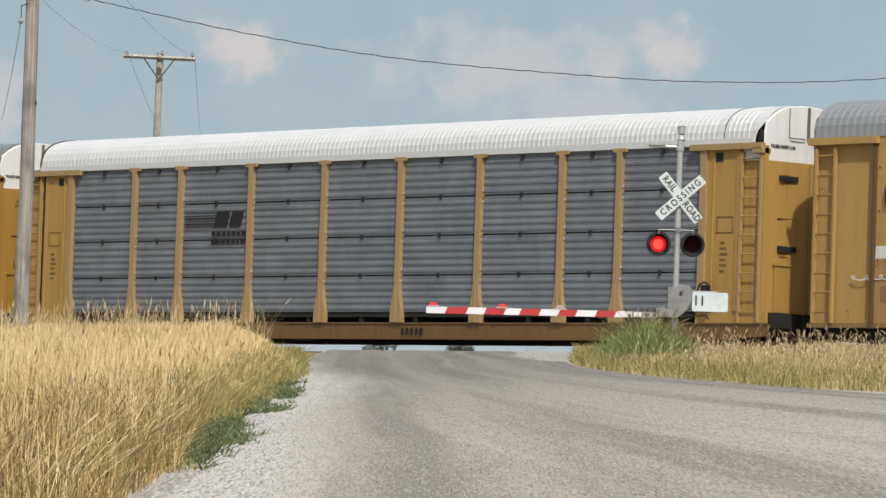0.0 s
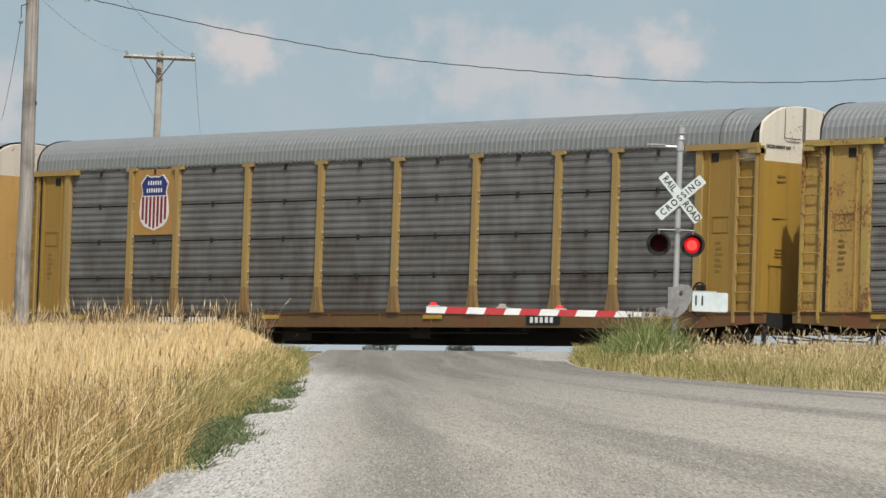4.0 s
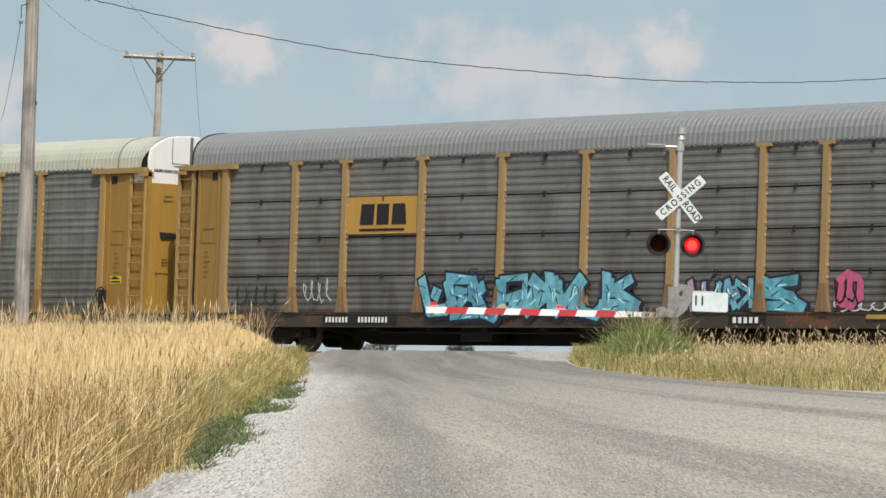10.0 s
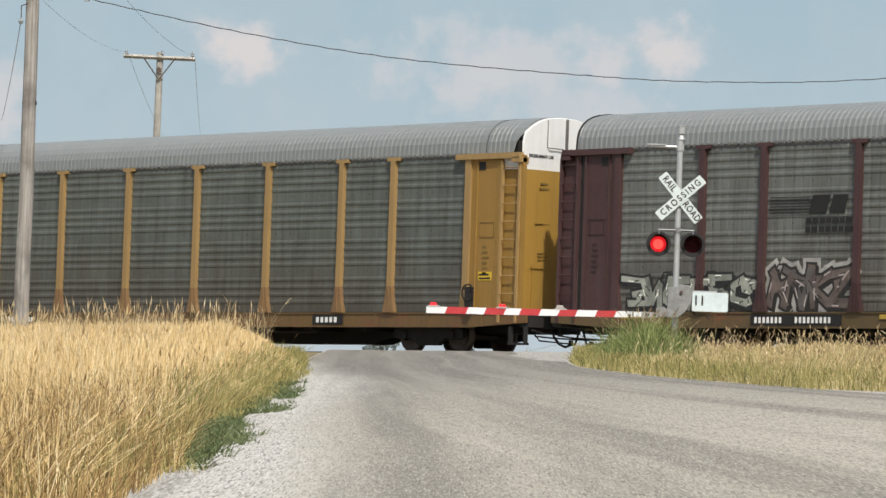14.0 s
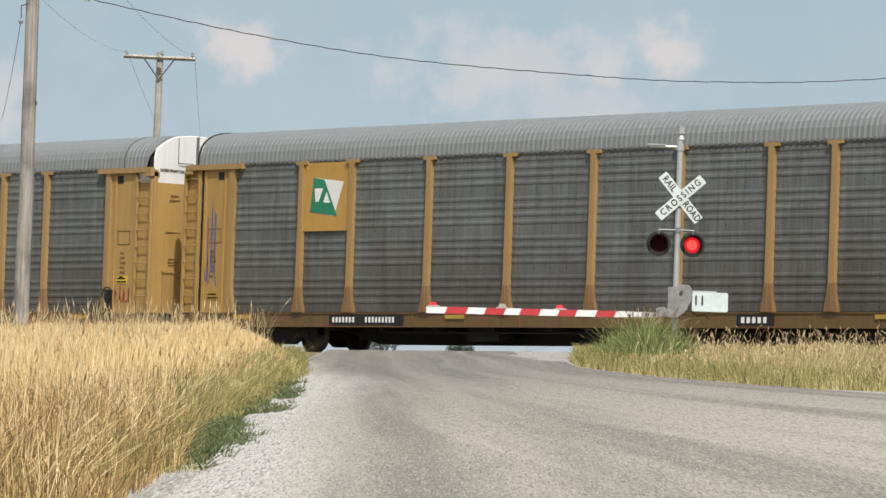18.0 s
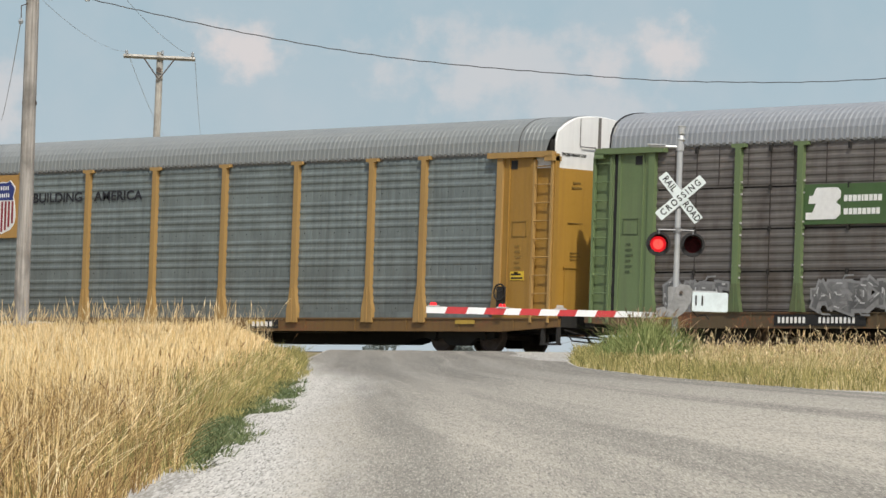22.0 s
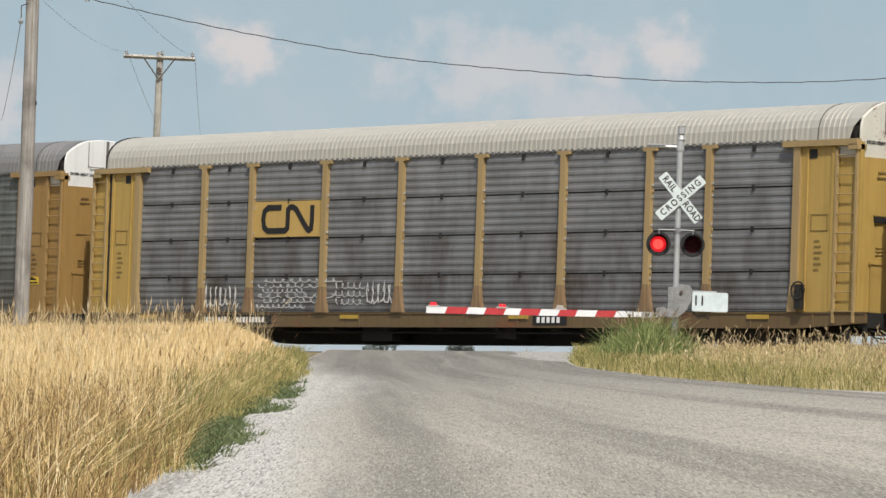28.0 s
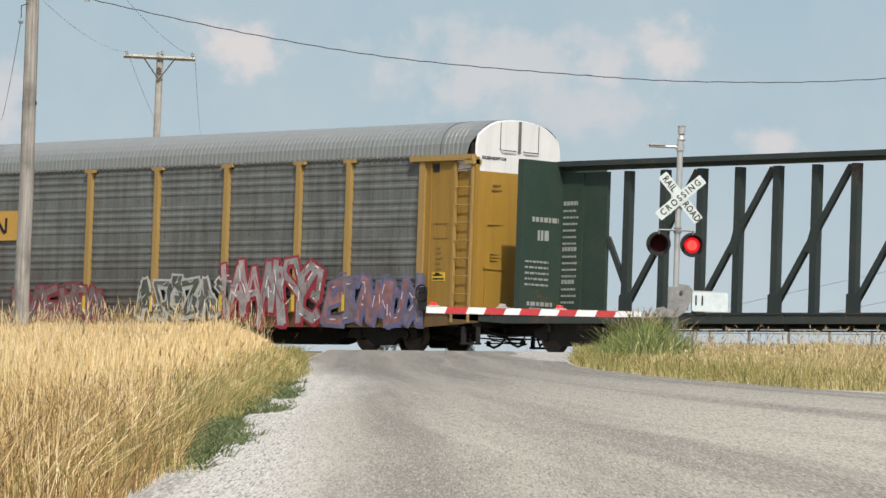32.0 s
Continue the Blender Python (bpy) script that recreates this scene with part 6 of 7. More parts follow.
    for x in BAYS[1:-1]:
        part("reflector", Geo().box(x - 0.04, x + 0.04, -1.612, -1.586, 1.0, 1.42), paint((0.62, 0.42, 0.04), 0.2), c, "upright yellow reflector at the foot of the post")
    centerbeam_car()


train()
# the place of the second wagon's front corner post, second by second
TRAIN = [(0, -14.76), (0.5, -23.89), (1, -33.01), (1.5, -42.12), (2, -51.23), (2.5, -60.35), (3, -69.49), (3.5, -78.62), (4, -87.70), (4.5, -96.74), (5, -105.76), (5.5, -114.76), (6, -123.78), (6.5, -132.81), (7, -141.82), (7.5, -150.80), (8, -159.85), (8.5, -168.88), (9, -177.84), (9.5, -186.78), (10, -195.75), (10.5, -204.75), (11, -213.76), (11.5, -222.77), (12, -231.76), (12.5, -240.74), (13, -249.66), (13.5, -258.55), (14, -267.47), (14.5, -276.49), (15, -285.45), (15.5, -294.35), (16, -303.22), (16.5, -312.10), (17, -321.02), (17.5, -329.94), (18, -338.84), (18.5, -347.73), (19, -356.63), (19.5, -365.44), (20, -374.30), (20.5, -382.90), (21, -391.75), (21.5, -400.76), (22, -409.70), (22.5, -418.51), (23, -427.30), (23.5, -436.13), (24, -444.99), (24.5, -453.85), (25, -462.66), (25.5, -471.49), (26, -480.36), (26.5, -489.22), (27, -497.97), (27.5, -506.52), (28, -514.72), (28.5, -523.40), (29, -532.16), (29.5, -540.90), (30, -549.64), (30.5, -558.37), (31, -567.09), (31.5, -575.80), (32, -584.49)]
PITCH = 28.67


def car_shift(k):
    """How far each car's middle stands behind that corner post."""
    if k == 0:
        return HALF - PITCH
    if k == 1:
        return HALF
    if k == 2:
        return 48.02
    return 72.8 + PITCH * (k - 3) + HALF - (1.95 if k == 21 else 0.0)


def place_at(t):
    for (t0, a), (t1, b) in zip(TRAIN, TRAIN[1:]):
        if t <= t1:
            return a + (b - a) * (t - t0) / (t1 - t0)
    return TRAIN[-1][1]


# ---- the sky behind everything ----
def backdrop():
    """Hazy summer sky with soft, faintly pink clouds, far behind the place."""
    view = math.atan2(AHEAD.y, AHEAD.x)
    g, marks_deg = Geo(), []
    na, ne = 48, 30
    for j in range(ne + 1):
        el = -6 + 26 * j / ne
        for i in range(na + 1):
            az = -16 + 32 * i / na
            a = view - radians(az)
            g.v.append((EYE.x + 2600 * math.cos(a) * math.cos(radians(el)), EYE.y + 2600 * math.sin(a) * math.cos(radians(el)), EYE.z + 2600 * math.sin(radians(el))))
            marks_deg.append((az, el, 0.0))
    g.f = [(j * (na + 1) + i, j * (na + 1) + i + 1, (j + 1) * (na + 1) + i + 1, (j + 1) * (na + 1) + i) for j in range(ne) for i in range(na)]
    me = g.mesh("backdrop", True)
    at = me.attributes.new("bearing", "FLOAT_VECTOR", "POINT")
    at.data.foreach_set("vector", np.array(marks_deg, dtype=np.float32).ravel())
    m = bpy.data.materials.new("hazy_sky")
    m.use_nodes = True
    n, l = m.node_tree.nodes, m.node_tree.links
    n.remove(n["Principled BSDF"])
    src = n.new("ShaderNodeAttribute")
    src.attribute_name = "bearing"
    sep = n.new("ShaderNodeSeparateXYZ")
    l.new(src.outputs["Vector"], sep.inputs[0])
    el = n.new("ShaderNodeMapRange")
    el.inputs["From Min"].default_value, el.inputs["From Max"].default_value = 0.0, 8.0
    l.new(sep.outputs["Y"], el.inputs["Value"])
    blue = ramp(n, l, el.outputs[0], (0.0, (0.50, 0.56, 0.60)), (0.45, (0.415, 0.515, 0.575)), (1.0, (0.34, 0.47, 0.545)))
    wisps = noise_tex(n, l, src.outputs["Vector"], 0.55, 5.0, 0.55)
    sky_color = mix(n, l, ramp(n, l, wisps, (0.40, 0.0), (0.75, 0.40)), blue, (0.54, 0.57, 0.60))
    ragged = noise_tex(n, l, src.outputs["Vector"], 1.6, 6.0, 0.62)
    total = None
    # bearing, elevation, half width, half height, weight of each cloud
    for az, elv, hw, hh, wt in ((-2.95, 5.42, 0.80, 0.45, 0.95), (0.75, 5.25, 2.1, 0.75, 0.55), (3.0, 5.55, 0.60, 0.50, 0.85), (2.1, 5.35, 0.60, 0.45, 0.7), (1.5, 4.75, 1.6, 0.5, 0.45), (-6.1, 4.55, 0.45, 0.7, 0.6), (4.4, 4.35, 0.55, 0.28, 0.75), (-9.5, 6.5, 2.0, 0.8, 0.7), (9.0, 6.0, 2.4, 0.9, 0.7), (0.0, 11.0, 4.0, 1.3, 0.6)):
        sub = n.new("ShaderNodeVectorMath")
        sub.operation = "SUBTRACT"
        sub.inputs[1].default_value = (az, elv, 0)
        l.new(src.outputs["Vector"], sub.inputs[0])
        sc = n.new("ShaderNodeVectorMath")
        sc.operation = "MULTIPLY"
        sc.inputs[1].default_value = (1 / hw, 1 / hh, 0)
        l.new(sub.outputs[0], sc.inputs[0])
        ln = n.new("ShaderNodeVectorMath")
        ln.operation = "LENGTH"
        l.new(sc.outputs[0], ln.inputs[0])
        wob = n.new("ShaderNodeMath")
        wob.operation = "MULTIPLY_ADD"
        wob.inputs[1].default_value = -2.6
        l.new(ragged, wob.inputs[0])
        l.new(ln.outputs["Value"], wob.inputs[2])
        mr = n.new("ShaderNodeMapRange")
        mr.interpolation_type = "SMOOTHSTEP"
        mr.inputs["From Min"].default_value, mr.inputs["From Max"].default_value = -0.15, -1.15
        mr.inputs["To Max"].default_value = wt
        l.new(wob.outputs[0], mr.inputs["Value"])
        if total is None:
            total = mr.outputs[0]
        else:
            mx = n.new("ShaderNodeMath")
            mx.operation = "MAXIMUM"
            l.new(total, mx.inputs[0])
            l.new(mr.outputs[0], mx.inputs[1])
            total = mx.outputs[0]
    color = mix(n, l, total, sky_color, (0.665, 0.625, 0.62))
    em = n.new("ShaderNodeEmission")
    em.inputs["Strength"].default_value = 1.05
    l.new(color, em.inputs["Color"])
    l.new(em.outputs[0], n["Material Output"].inputs["Surface"])
    thing("backdrop", me, m, "hazy pale blue sky with faint pink clouds", "sky", kind="structure")


backdrop()

# ---- poles and wires ----
POLE = wood_mat((0.17, 0.155, 0.138), (0.42, 0.395, 0.36))
PALE_POLE = wood_mat((0.31, 0.29, 0.255), (0.46, 0.435, 0.385))
GLASS_GREY = plain((0.30, 0.32, 0.33), 0.25)


def spot(x, y, depth):
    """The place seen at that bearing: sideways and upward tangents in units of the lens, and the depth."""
    lens = 784 / math.tan(radians(12.096) / 2)
    m = look(EYE, AIM, 1.933).to_3x3()
    return EYE + m @ Vector(((x - 784) / lens, (441 - y) / lens, -1.0)) * depth


def ring_tube(geo, base, top, r0, r1, rings=9, sides=14, wobble=0.01):
    rng = random.Random(4)
    pts, radii = [], []
    for i in range(rings):
        t = i / (rings - 1)
        p = Vector(base).lerp(Vector(top), t)
        pts.append(p + Vector((rng.uniform(-1, 1), rng.uniform(-1, 1), 0)) * wobble)
        radii.append(r0 + (r1 - r0) * t)
    geo.tube(pts, radii, sides)


def near_pole():
    ob = holder("utility_pole", "weathered grey wooden utility pole standing in dry grass", "utility pole", "utility poles")
    g = Geo()
    ring_tube(g, (11.40, -23.30, -1.4), (11.42, -23.32, 8.4), 0.155, 0.12)
    part("pole", g, POLE, ob, "round weathered timber")
    c = Vector((11.41, -23.31, 6.35))
    a = Geo()
    a.tube([c - RIGHT * 1.2 - AHEAD * 0.17, c + RIGHT * 1.2 - AHEAD * 0.17], 0.06, 6)
    part("crossarm", a, POLE, ob, "timber crossarm")
    for s in (-1.05, -0.35, 0.34, 1.05):
        q = c + RIGHT * s - AHEAD * 0.17
        part("insulator", Geo().tube([q + Vector((0, 0, z)) for z in (-0.42, -0.36, -0.33, -0.25, -0.22, -0.05)], [0.05, 0.055, 0.03, 0.055, 0.03, 0.02], 8), GLASS_GREY, ob, "hanging glass insulator")
    band = Geo()
    band.tube([(11.40, -23.30, 3.92), (11.40, -23.30, 3.99)], 0.146, 14)
    part("band", band, STEEL, ob, "steel band")
    g = Geo()
    e = spot(37, 38, 80)
    g.tube([Vector((11.41, -23.31, 5.9)), e + Vector((0, 0, 0.3)), e + Vector((0, 0, 0.06))], 0.012, 5)
    part("bracket_wire", g, STEEL, ob)
    part("insulator", Geo().tube([e + Vector((0, 0, z)) for z in (-0.05, 0.0, 0.05)], [0.03, 0.05, 0.03], 8), GLASS_GREY, ob)


def far_pole():
    ob = holder("utility_pole", "pale wooden utility pole with one crossarm beyond the train", "utility pole", "utility poles")
    base = Vector((-34.62, 17.74, -1.2))
    g = Geo()
    ring_tube(g, base, base + Vector((0, 0, 11.95)), 0.15, 0.115)
    part("pole", g, PALE_POLE, ob, "round pale timber")
    c = base + Vector((0, 0, 11.75)) - AHEAD * 0.16
    tilt = Vector((0, 0, 0.02))
    a = Geo()
    a.tube([c - RIGHT * 1.22 + tilt, c + RIGHT * 1.22 - tilt], 0.075, 4)
    part("crossarm", a, PALE_POLE, ob, "square timber crossarm")
    for s in (-1, 1):
        part("brace", Geo().tube([c + RIGHT * s * 0.55 - AHEAD * 0.06, c - Vector((0, 0, 0.75)) - AHEAD * 0.02], 0.022, 5), STEEL, ob, "flat steel brace")
        for k in (1.12,):
            q = c + RIGHT * s * k
            part("insulator", Geo().tube([q + Vector((0, 0, z)) for z in (0.04, 0.10, 0.13, 0.19, 0.23)], [0.03, 0.06, 0.045, 0.055, 0.02], 8), GLASS_GREY, ob, "glass insulator on a pin")
    q = c + Vector((0, 0, 0.12))
    part("insulator", Geo().tube([q + RIGHT * 0.1, q + RIGHT * 0.1 + Vector((0, 0, 0.12))], 0.045, 8), GLASS_GREY, ob)
    t = Geo()
    t.disc(0, 0, 0.09, -0.02, 0.02, 10)
    k = part("plate", t, STEEL, ob, "round steel plate", c - Vector((0, 0, 0.42)) - AHEAD * 0.02)
    k.rotation_euler = (0, 0, radians(46.58))


def sag_wire(name, ends, r, sag, label, mat=None):
    a, b = (Vector(e) for e in ends)
    n = 24
    pts = [a.lerp(b, i / n) - Vector((0, 0, sag * 4 * (i / n) * (1 - i / n))) for i in range(n + 1)]
    return thing(name, Geo().tube(pts, r, 5), mat or DARK, label, "wire")


def wires():
    twist = Geo()
    keys = [spot(58, -28, 80.0), spot(165, 0, 80.4), spot(430, 58, 81.6), spot(700, 103, 83), spot(1000, 131, 85), spot(1250, 145, 87), spot(1568, 139, 90), spot(2100, 90, 95)]
    pts = []
    for i in range(len(keys) - 1):
        p0, p1, p2, p3 = keys[max(i - 1, 0)], keys[i], keys[i + 1], keys[min(i + 2, len(keys) - 1)]
        for j in range(14):
            t = j / 14
            pts.append(0.5 * ((2 * p1) + (p2 - p0) * t + (2 * p0 - 5 * p1 + 4 * p2 - p3) * t * t + (3 * p1 - p0 - 3 * p2 + p3) * t ** 3) + Vector((0, 0, 0.008 * math.sin((i * 14 + j) * 2.4))))
    twist.tube(pts, 0.0105, 6)
    thing("overhead_cable", twist, plain((0.06, 0.062, 0.065), 0.6), "black twisted overhead cable sagging across the road", "cable")
    thin = plain((0.36, 0.38, 0.40), 0.5, 0.2)
    sag_wire("overhead_wire", (spot(60, -14, 80), spot(224, 92, 142)), 0.005, 0.25, "thin overhead wire running to the far crossarm", thin)
    sag_wire("overhead_wire", (spot(170, -66, 80), spot(341, 100, 142)), 0.005, 0.25, "thin overhead wire running to the far crossarm", thin)
    sag_wire("overhead_wire", (spot(227, 95, 142), spot(300, 250, 260)), 0.008, 0.4, "thin overhead wire running on from the far crossarm", thin)
    sag_wire("overhead_wire", (spot(345, 103, 142), spot(358, 260, 260)), 0.008, 0.4, "thin overhead wire running on from the far crossarm", thin)
    sag_wire("overhead_wire", (spot(37, 38, 80), spot(2, 215, 150)), 0.008, 0.2, "thin overhead wire leaving the near pole", thin)


    for a, b in (((1180, 500), (1640, 395)), ((1140, 575), (1640, 465)), ((1230, 600), (1640, 520))):
        low, high = spot(*a, 420), spot(*b, 300)
        foot = high + (low - high) * ((high.z + 3.3) / (high.z - low.z))
        sag_wire("overhead_wire", (foot, high), 0.022, 0.2, "thin overhead wire far beyond the train", thin)


def far_fence():
    """A wire fence along the field beyond the track."""
    fence = holder("wire_fence", "grey post-and-wire fence in the field beyond the track", "fence")
    a, b = spot(1190, 607, 150), spot(1700, 613, 135)
    post_wood = plain((0.20, 0.18, 0.16), 0.9)
    for i in range(8):
        q = a.lerp(b, i / 7)
        part("fence_post", Geo().tube([Vector((q.x, q.y, height(q.y) - 0.1)), q + Vector((0, 0, 0.45))], 0.05, 6), post_wood, fence)
    for dz in (0.36, 0.0):
        part("fence_wire", Geo().tube([a + Vector((0, 0, dz)), b + Vector((0, 0, dz))], 0.016, 4), thin_wire, fence)


thin_wire = plain((0.25, 0.26, 0.27), 0.5, 0.3)
near_pole()
far_fence()
far_pole()
wires()

# ---- the crossing signal ----
LAMP_RED = glow("lit_red_lens", (0.80, 0.012, 0.02), 0.8)
LAMP_HOT = glow("lit_lens_centre", (1.0, 0.075, 0.06), 1.5)
DARK_LENS = plain((0.030, 0.002, 0.003), 0.55, 0.0, 0.6, 14.0)
DARK_LENS.node_tree.nodes["Principled BSDF"].inputs["Specular IOR Level"].default_value = 0.08
BLINKS = []


def crossing_signal():
    base = Vector((15.85, -9.84, -0.55))
    m = Matrix.Translation(base) @ Euler((0, 0, radians(46.58))).to_matrix().to_4x4()
    ob = holder("crossing_signal", "grey steel level-crossing mast with crossbuck and two red flashers", "crossing signal", "", "", m)
    z = lambda v: v + 0.55
    part("mast", Geo().tube([(0, 0, 0.0), (0, 0, z(4.12))], 0.062, 14), SIGNAL_GREY, ob, "round galvanised steel mast")
    part("foundation", Geo().tube([(0, 0, -0.2), (0, 0, 0.25)], [0.17, 0.13], 12), SIGNAL_GREY, ob)
    bell = Geo()
    bell.tube([(0.02, 0, z(v)) for v in (4.10, 4.13, 4.18, 4.22, 4.25, 4.38, 4.41, 4.42)], [0.065, 0.085, 0.06, 0.045, 0.075, 0.078, 0.085, 0.05], 14)
    part("bell", bell, SIGNAL_GREY, ob, "warning bell on the mast top")
    arm = Geo()
    arm.tube([(-0.64, -0.02, z(3.985)), (0.05, -0.02, z(3.97))], [0.035, 0.03], 8)
    arm.box(-0.68, -0.30, -0.07, 0.03, z(4.0), z(4.025))
    arm.tube([(0, 0, z(3.90)), (0, 0, z(4.03))], 0.085, 12)
    part("bracket_arm", arm, SIGNAL_GREY, ob, "short steel bracket arm")
    # crossbuck
    for ang, y, words in ((-50.0, -0.085, (("RAIL", -0.365), ("ROAD", 0.365))), (42.0, -0.11, (("CROSSING", 0.0),))):
        turn = Matrix.Translation((0.035, y, z(2.925))) @ Matrix.Rotation(-radians(ang), 4, "Y")
        b = Geo()
        b.slab([(-0.605, -0.095), (-0.59, -0.108), (0.59, -0.108), (0.605, -0.095), (0.605, 0.095), (0.59, 0.108), (-0.59, 0.108), (-0.605, 0.095)], -0.008, 0.008)
        blade = part("crossbuck_blade", b, plain((0.58, 0.64, 0.63), 0.4, 0.0, 0.06), ob, "white reflective crossbuck blade")
        blade.matrix_local = turn
        for text, x in words:
            long = text == "CROSSING"
            letters(text, 0.185 if long else 0.195, BLACK, blade, Matrix.Translation((x, -0.011, 0.0)) @ Euler((radians(90), 0, 0)).to_matrix().to_4x4(), "lettering", 0.002, "black capital letters", 0.88 if long else 0.80, heavy=0.020, spread=1.45 if long else 1.12)
    # flashers
    cross = Geo()
    cross.tube([(-0.40, -0.05, z(2.255)), (0.34, -0.05, z(2.255))], 0.019, 8)
    for x in (-0.385, 0.315):
        cross.tube([(x, -0.05, z(2.26)), (x, -0.03, z(2.15))], 0.022, 8)
    cross.tube([(0, 0, z(2.20)), (0, 0, z(2.31))], 0.085, 12)
    part("lamp_arm", cross, plain((0.20, 0.20, 0.20), 0.5, 0.3, 0.2), ob, "steel arm carrying the lamps")
    for x, first in ((-0.385, True), (0.315, False)):
        zc = z(1.965)
        n = 28
        ringp = lambda r, y: [(x + r * math.cos(2 * math.pi * i / n), y, zc + r * math.sin(2 * math.pi * i / n)) for i in range(n)]
        shell = loft([ringp(0.172, -0.04), ringp(0.255, -0.04), ringp(0.255, -0.02), ringp(0.180, -0.02), ringp(0.180, 0.17), ringp(0.02, 0.19)], True)
        lamp = part("flasher", shell, BLACK, ob, "black round flasher with a deep visor")
        vis = Geo()
        arc = [math.radians(a) for a in range(-20, 201, 14)]
        outer = [[(x + 0.200 * math.cos(a), y, zc + 0.200 * math.sin(a)) for a in arc] for y in (-0.04, -0.26)]
        inner = [[(x + 0.193 * math.cos(a), y, zc + 0.193 * math.sin(a)) for a in arc] for y in (-0.26, -0.04)]
        vis = loft(outer + inner)
        part("visor", vis, BLACK, lamp, "black visor")
        bulb = Geo()
        bulb.disc(x, zc, 0.165, 0.140, 0.150, 28)
        part("lens", bulb, LAMP_RED, lamp, "red lamp lens")
        hot = Geo()
        hot.disc(x, zc, 0.105, 0.134, 0.138, 20)
        part("lamp_centre", hot, LAMP_HOT, lamp, "bright centre of the lamp")
        # flap added to hide the lit lens; its colour is the unlit lens
        sh = Geo()
        sh.disc(0, 0, 0.171, -0.001, 0.001, 24)
        shutter = part("shutter", sh, DARK_LENS, lamp, "added flap in unlit-lens red, turned to make the lamp wink", (x, 0.0, zc))
        BLINKS.append((shutter, first))
    # gate mechanism
    px = lambda a, b: ((a - 1196.5 + (b - 441) * 0.0337 - 3.4) / 86.05, z(1.96 - (b - 432.5) / 86.05 + (a - 1196) * 0.00039))
    outline = [(1164, 560), (1163, 545), (1176, 543), (1180, 548), (1192, 530), (1197, 510), (1203, 503), (1220, 505), (1226, 513), (1224, 533), (1213, 552), (1199, 562)]
    part("gate_bracket", Geo().slab([px(a, b) for a, b in outline], -0.20, -0.13), BRACKET_GREY, ob, "grey curved steel gate bracket")
    part("gate_bracket", Geo().slab([px(a, b) for a, b in outline], 0.13, 0.19), BRACKET_GREY, ob)
    part("gate_shaft", Geo().tube([(px(1206, 518)[0], -0.24, px(1206, 518)[1]), (px(1206, 518)[0], 0.24, px(1206, 518)[1])], 0.035, 10), STEEL, ob, "pivot bolt")
    part("gate_gearbox", Geo().box(-0.16, 0.26, -0.12, 0.12, px(1200, 548)[1], px(1200, 508)[1]), BRACKET_GREY, ob, "grey gate mechanism housing")
    x0, z1 = px(1226, 517)
    x1, z0 = px(1288, 553)
    bx = Geo()
    bx.slab([(x0, z0 + 0.03), (x0 + 0.02, z0), (x1 - 0.02, z0), (x1, z0 + 0.02), (x1, z1 - 0.03), (x1 - 0.02, z1), (x0 + 0.02, z1), (x0, z1 - 0.02)], -0.20, 0.12)
    box = part("counterweight_box", bx, plain((0.58, 0.65, 0.66), 0.45, 0.0, 0.1), ob, "white painted counterweight box")
    for a in (0.06, 0.19):
        part("slot", Geo().box(x0 + a, x0 + a + 0.035, -0.204, -0.20, z0 + 0.12, z1 - 0.07), BLACK, box, "dark upright slot")
    part("lid_rim", Geo().box(x0 + 0.0, x0 + 0.50, -0.15, 0.08, z1, z1 + 0.03), SIGNAL_GREY, box)
    wire = Geo()
    wire.tube([(x0 + 0.02, -0.1, z0), (x0 + 0.12, -0.12, z0 - 0.10), (x0 + 0.28, -0.12, z0 - 0.07), (x0 + 0.36, -0.12, z0 - 0.16)], 0.014, 6)
    part("cable", wire, DARK, ob, "short cable loop")
    # striped arm
    arm = holder("gate_arm", "red and white striped crossing gate arm lowered over the road", "gate arm", "", "", m)
    stops = [756, 791, 828, 860, 895, 922, 957, 990, 1021, 1056, 1090]
    red, white = plain((0.46, 0.035, 0.04), 0.4, 0.0, 0.12), plain((0.74, 0.74, 0.74), 0.4, 0.0, 0.05)
    edge = lambda a: (px(a, 0)[0] + 0.0, px(a, 542.3 + (a - 756) * 0.0245)[1], px(a, 554.3 + (a - 756) * 0.0222)[1])
    lean = lambda a: px(a, 548)[0]
    for i in range(len(stops) - 1):
        a, b = stops[i], stops[i + 1]
        za, zb = edge(a), edge(b)
        g = Geo()
        ka, kb = (0.0 if i == 0 else 0.028), 0.028
        g.slab([(lean(a) - ka, za[2]), (lean(b) - kb, zb[2]), (lean(b) + kb, zb[1]), (lean(a) + ka, za[1])], -0.19, -0.155)
        part("stripe", g, white if i % 2 == 0 else red, arm, "white band" if i % 2 == 0 else "red band")
    for a, b, mat, nm in ((1090, 1136, white, "stripe"), (1136, 1166, plain((0.40, 0.40, 0.39), 0.45, 0.3, 0.25), "arm_clamp")):
        za, zb = edge(a), edge(b)
        k = 0.028 if a == 1090 else 0.0
        part(nm, Geo().slab([(lean(a) - k, za[2]), (lean(b), zb[2] + 0.015), (lean(b), zb[1] - 0.01), (lean(a) + k, za[1])], -0.19, -0.155), mat, arm, "white band" if nm == "stripe" else "grey metal clamp at the arm's root")
    for a in (1148, 1160):
        part("clamp_bolt", Geo().disc(lean(a), (edge(a)[1] + edge(a)[2]) / 2, 0.03, -0.21, -0.19, 8), STEEL, arm)
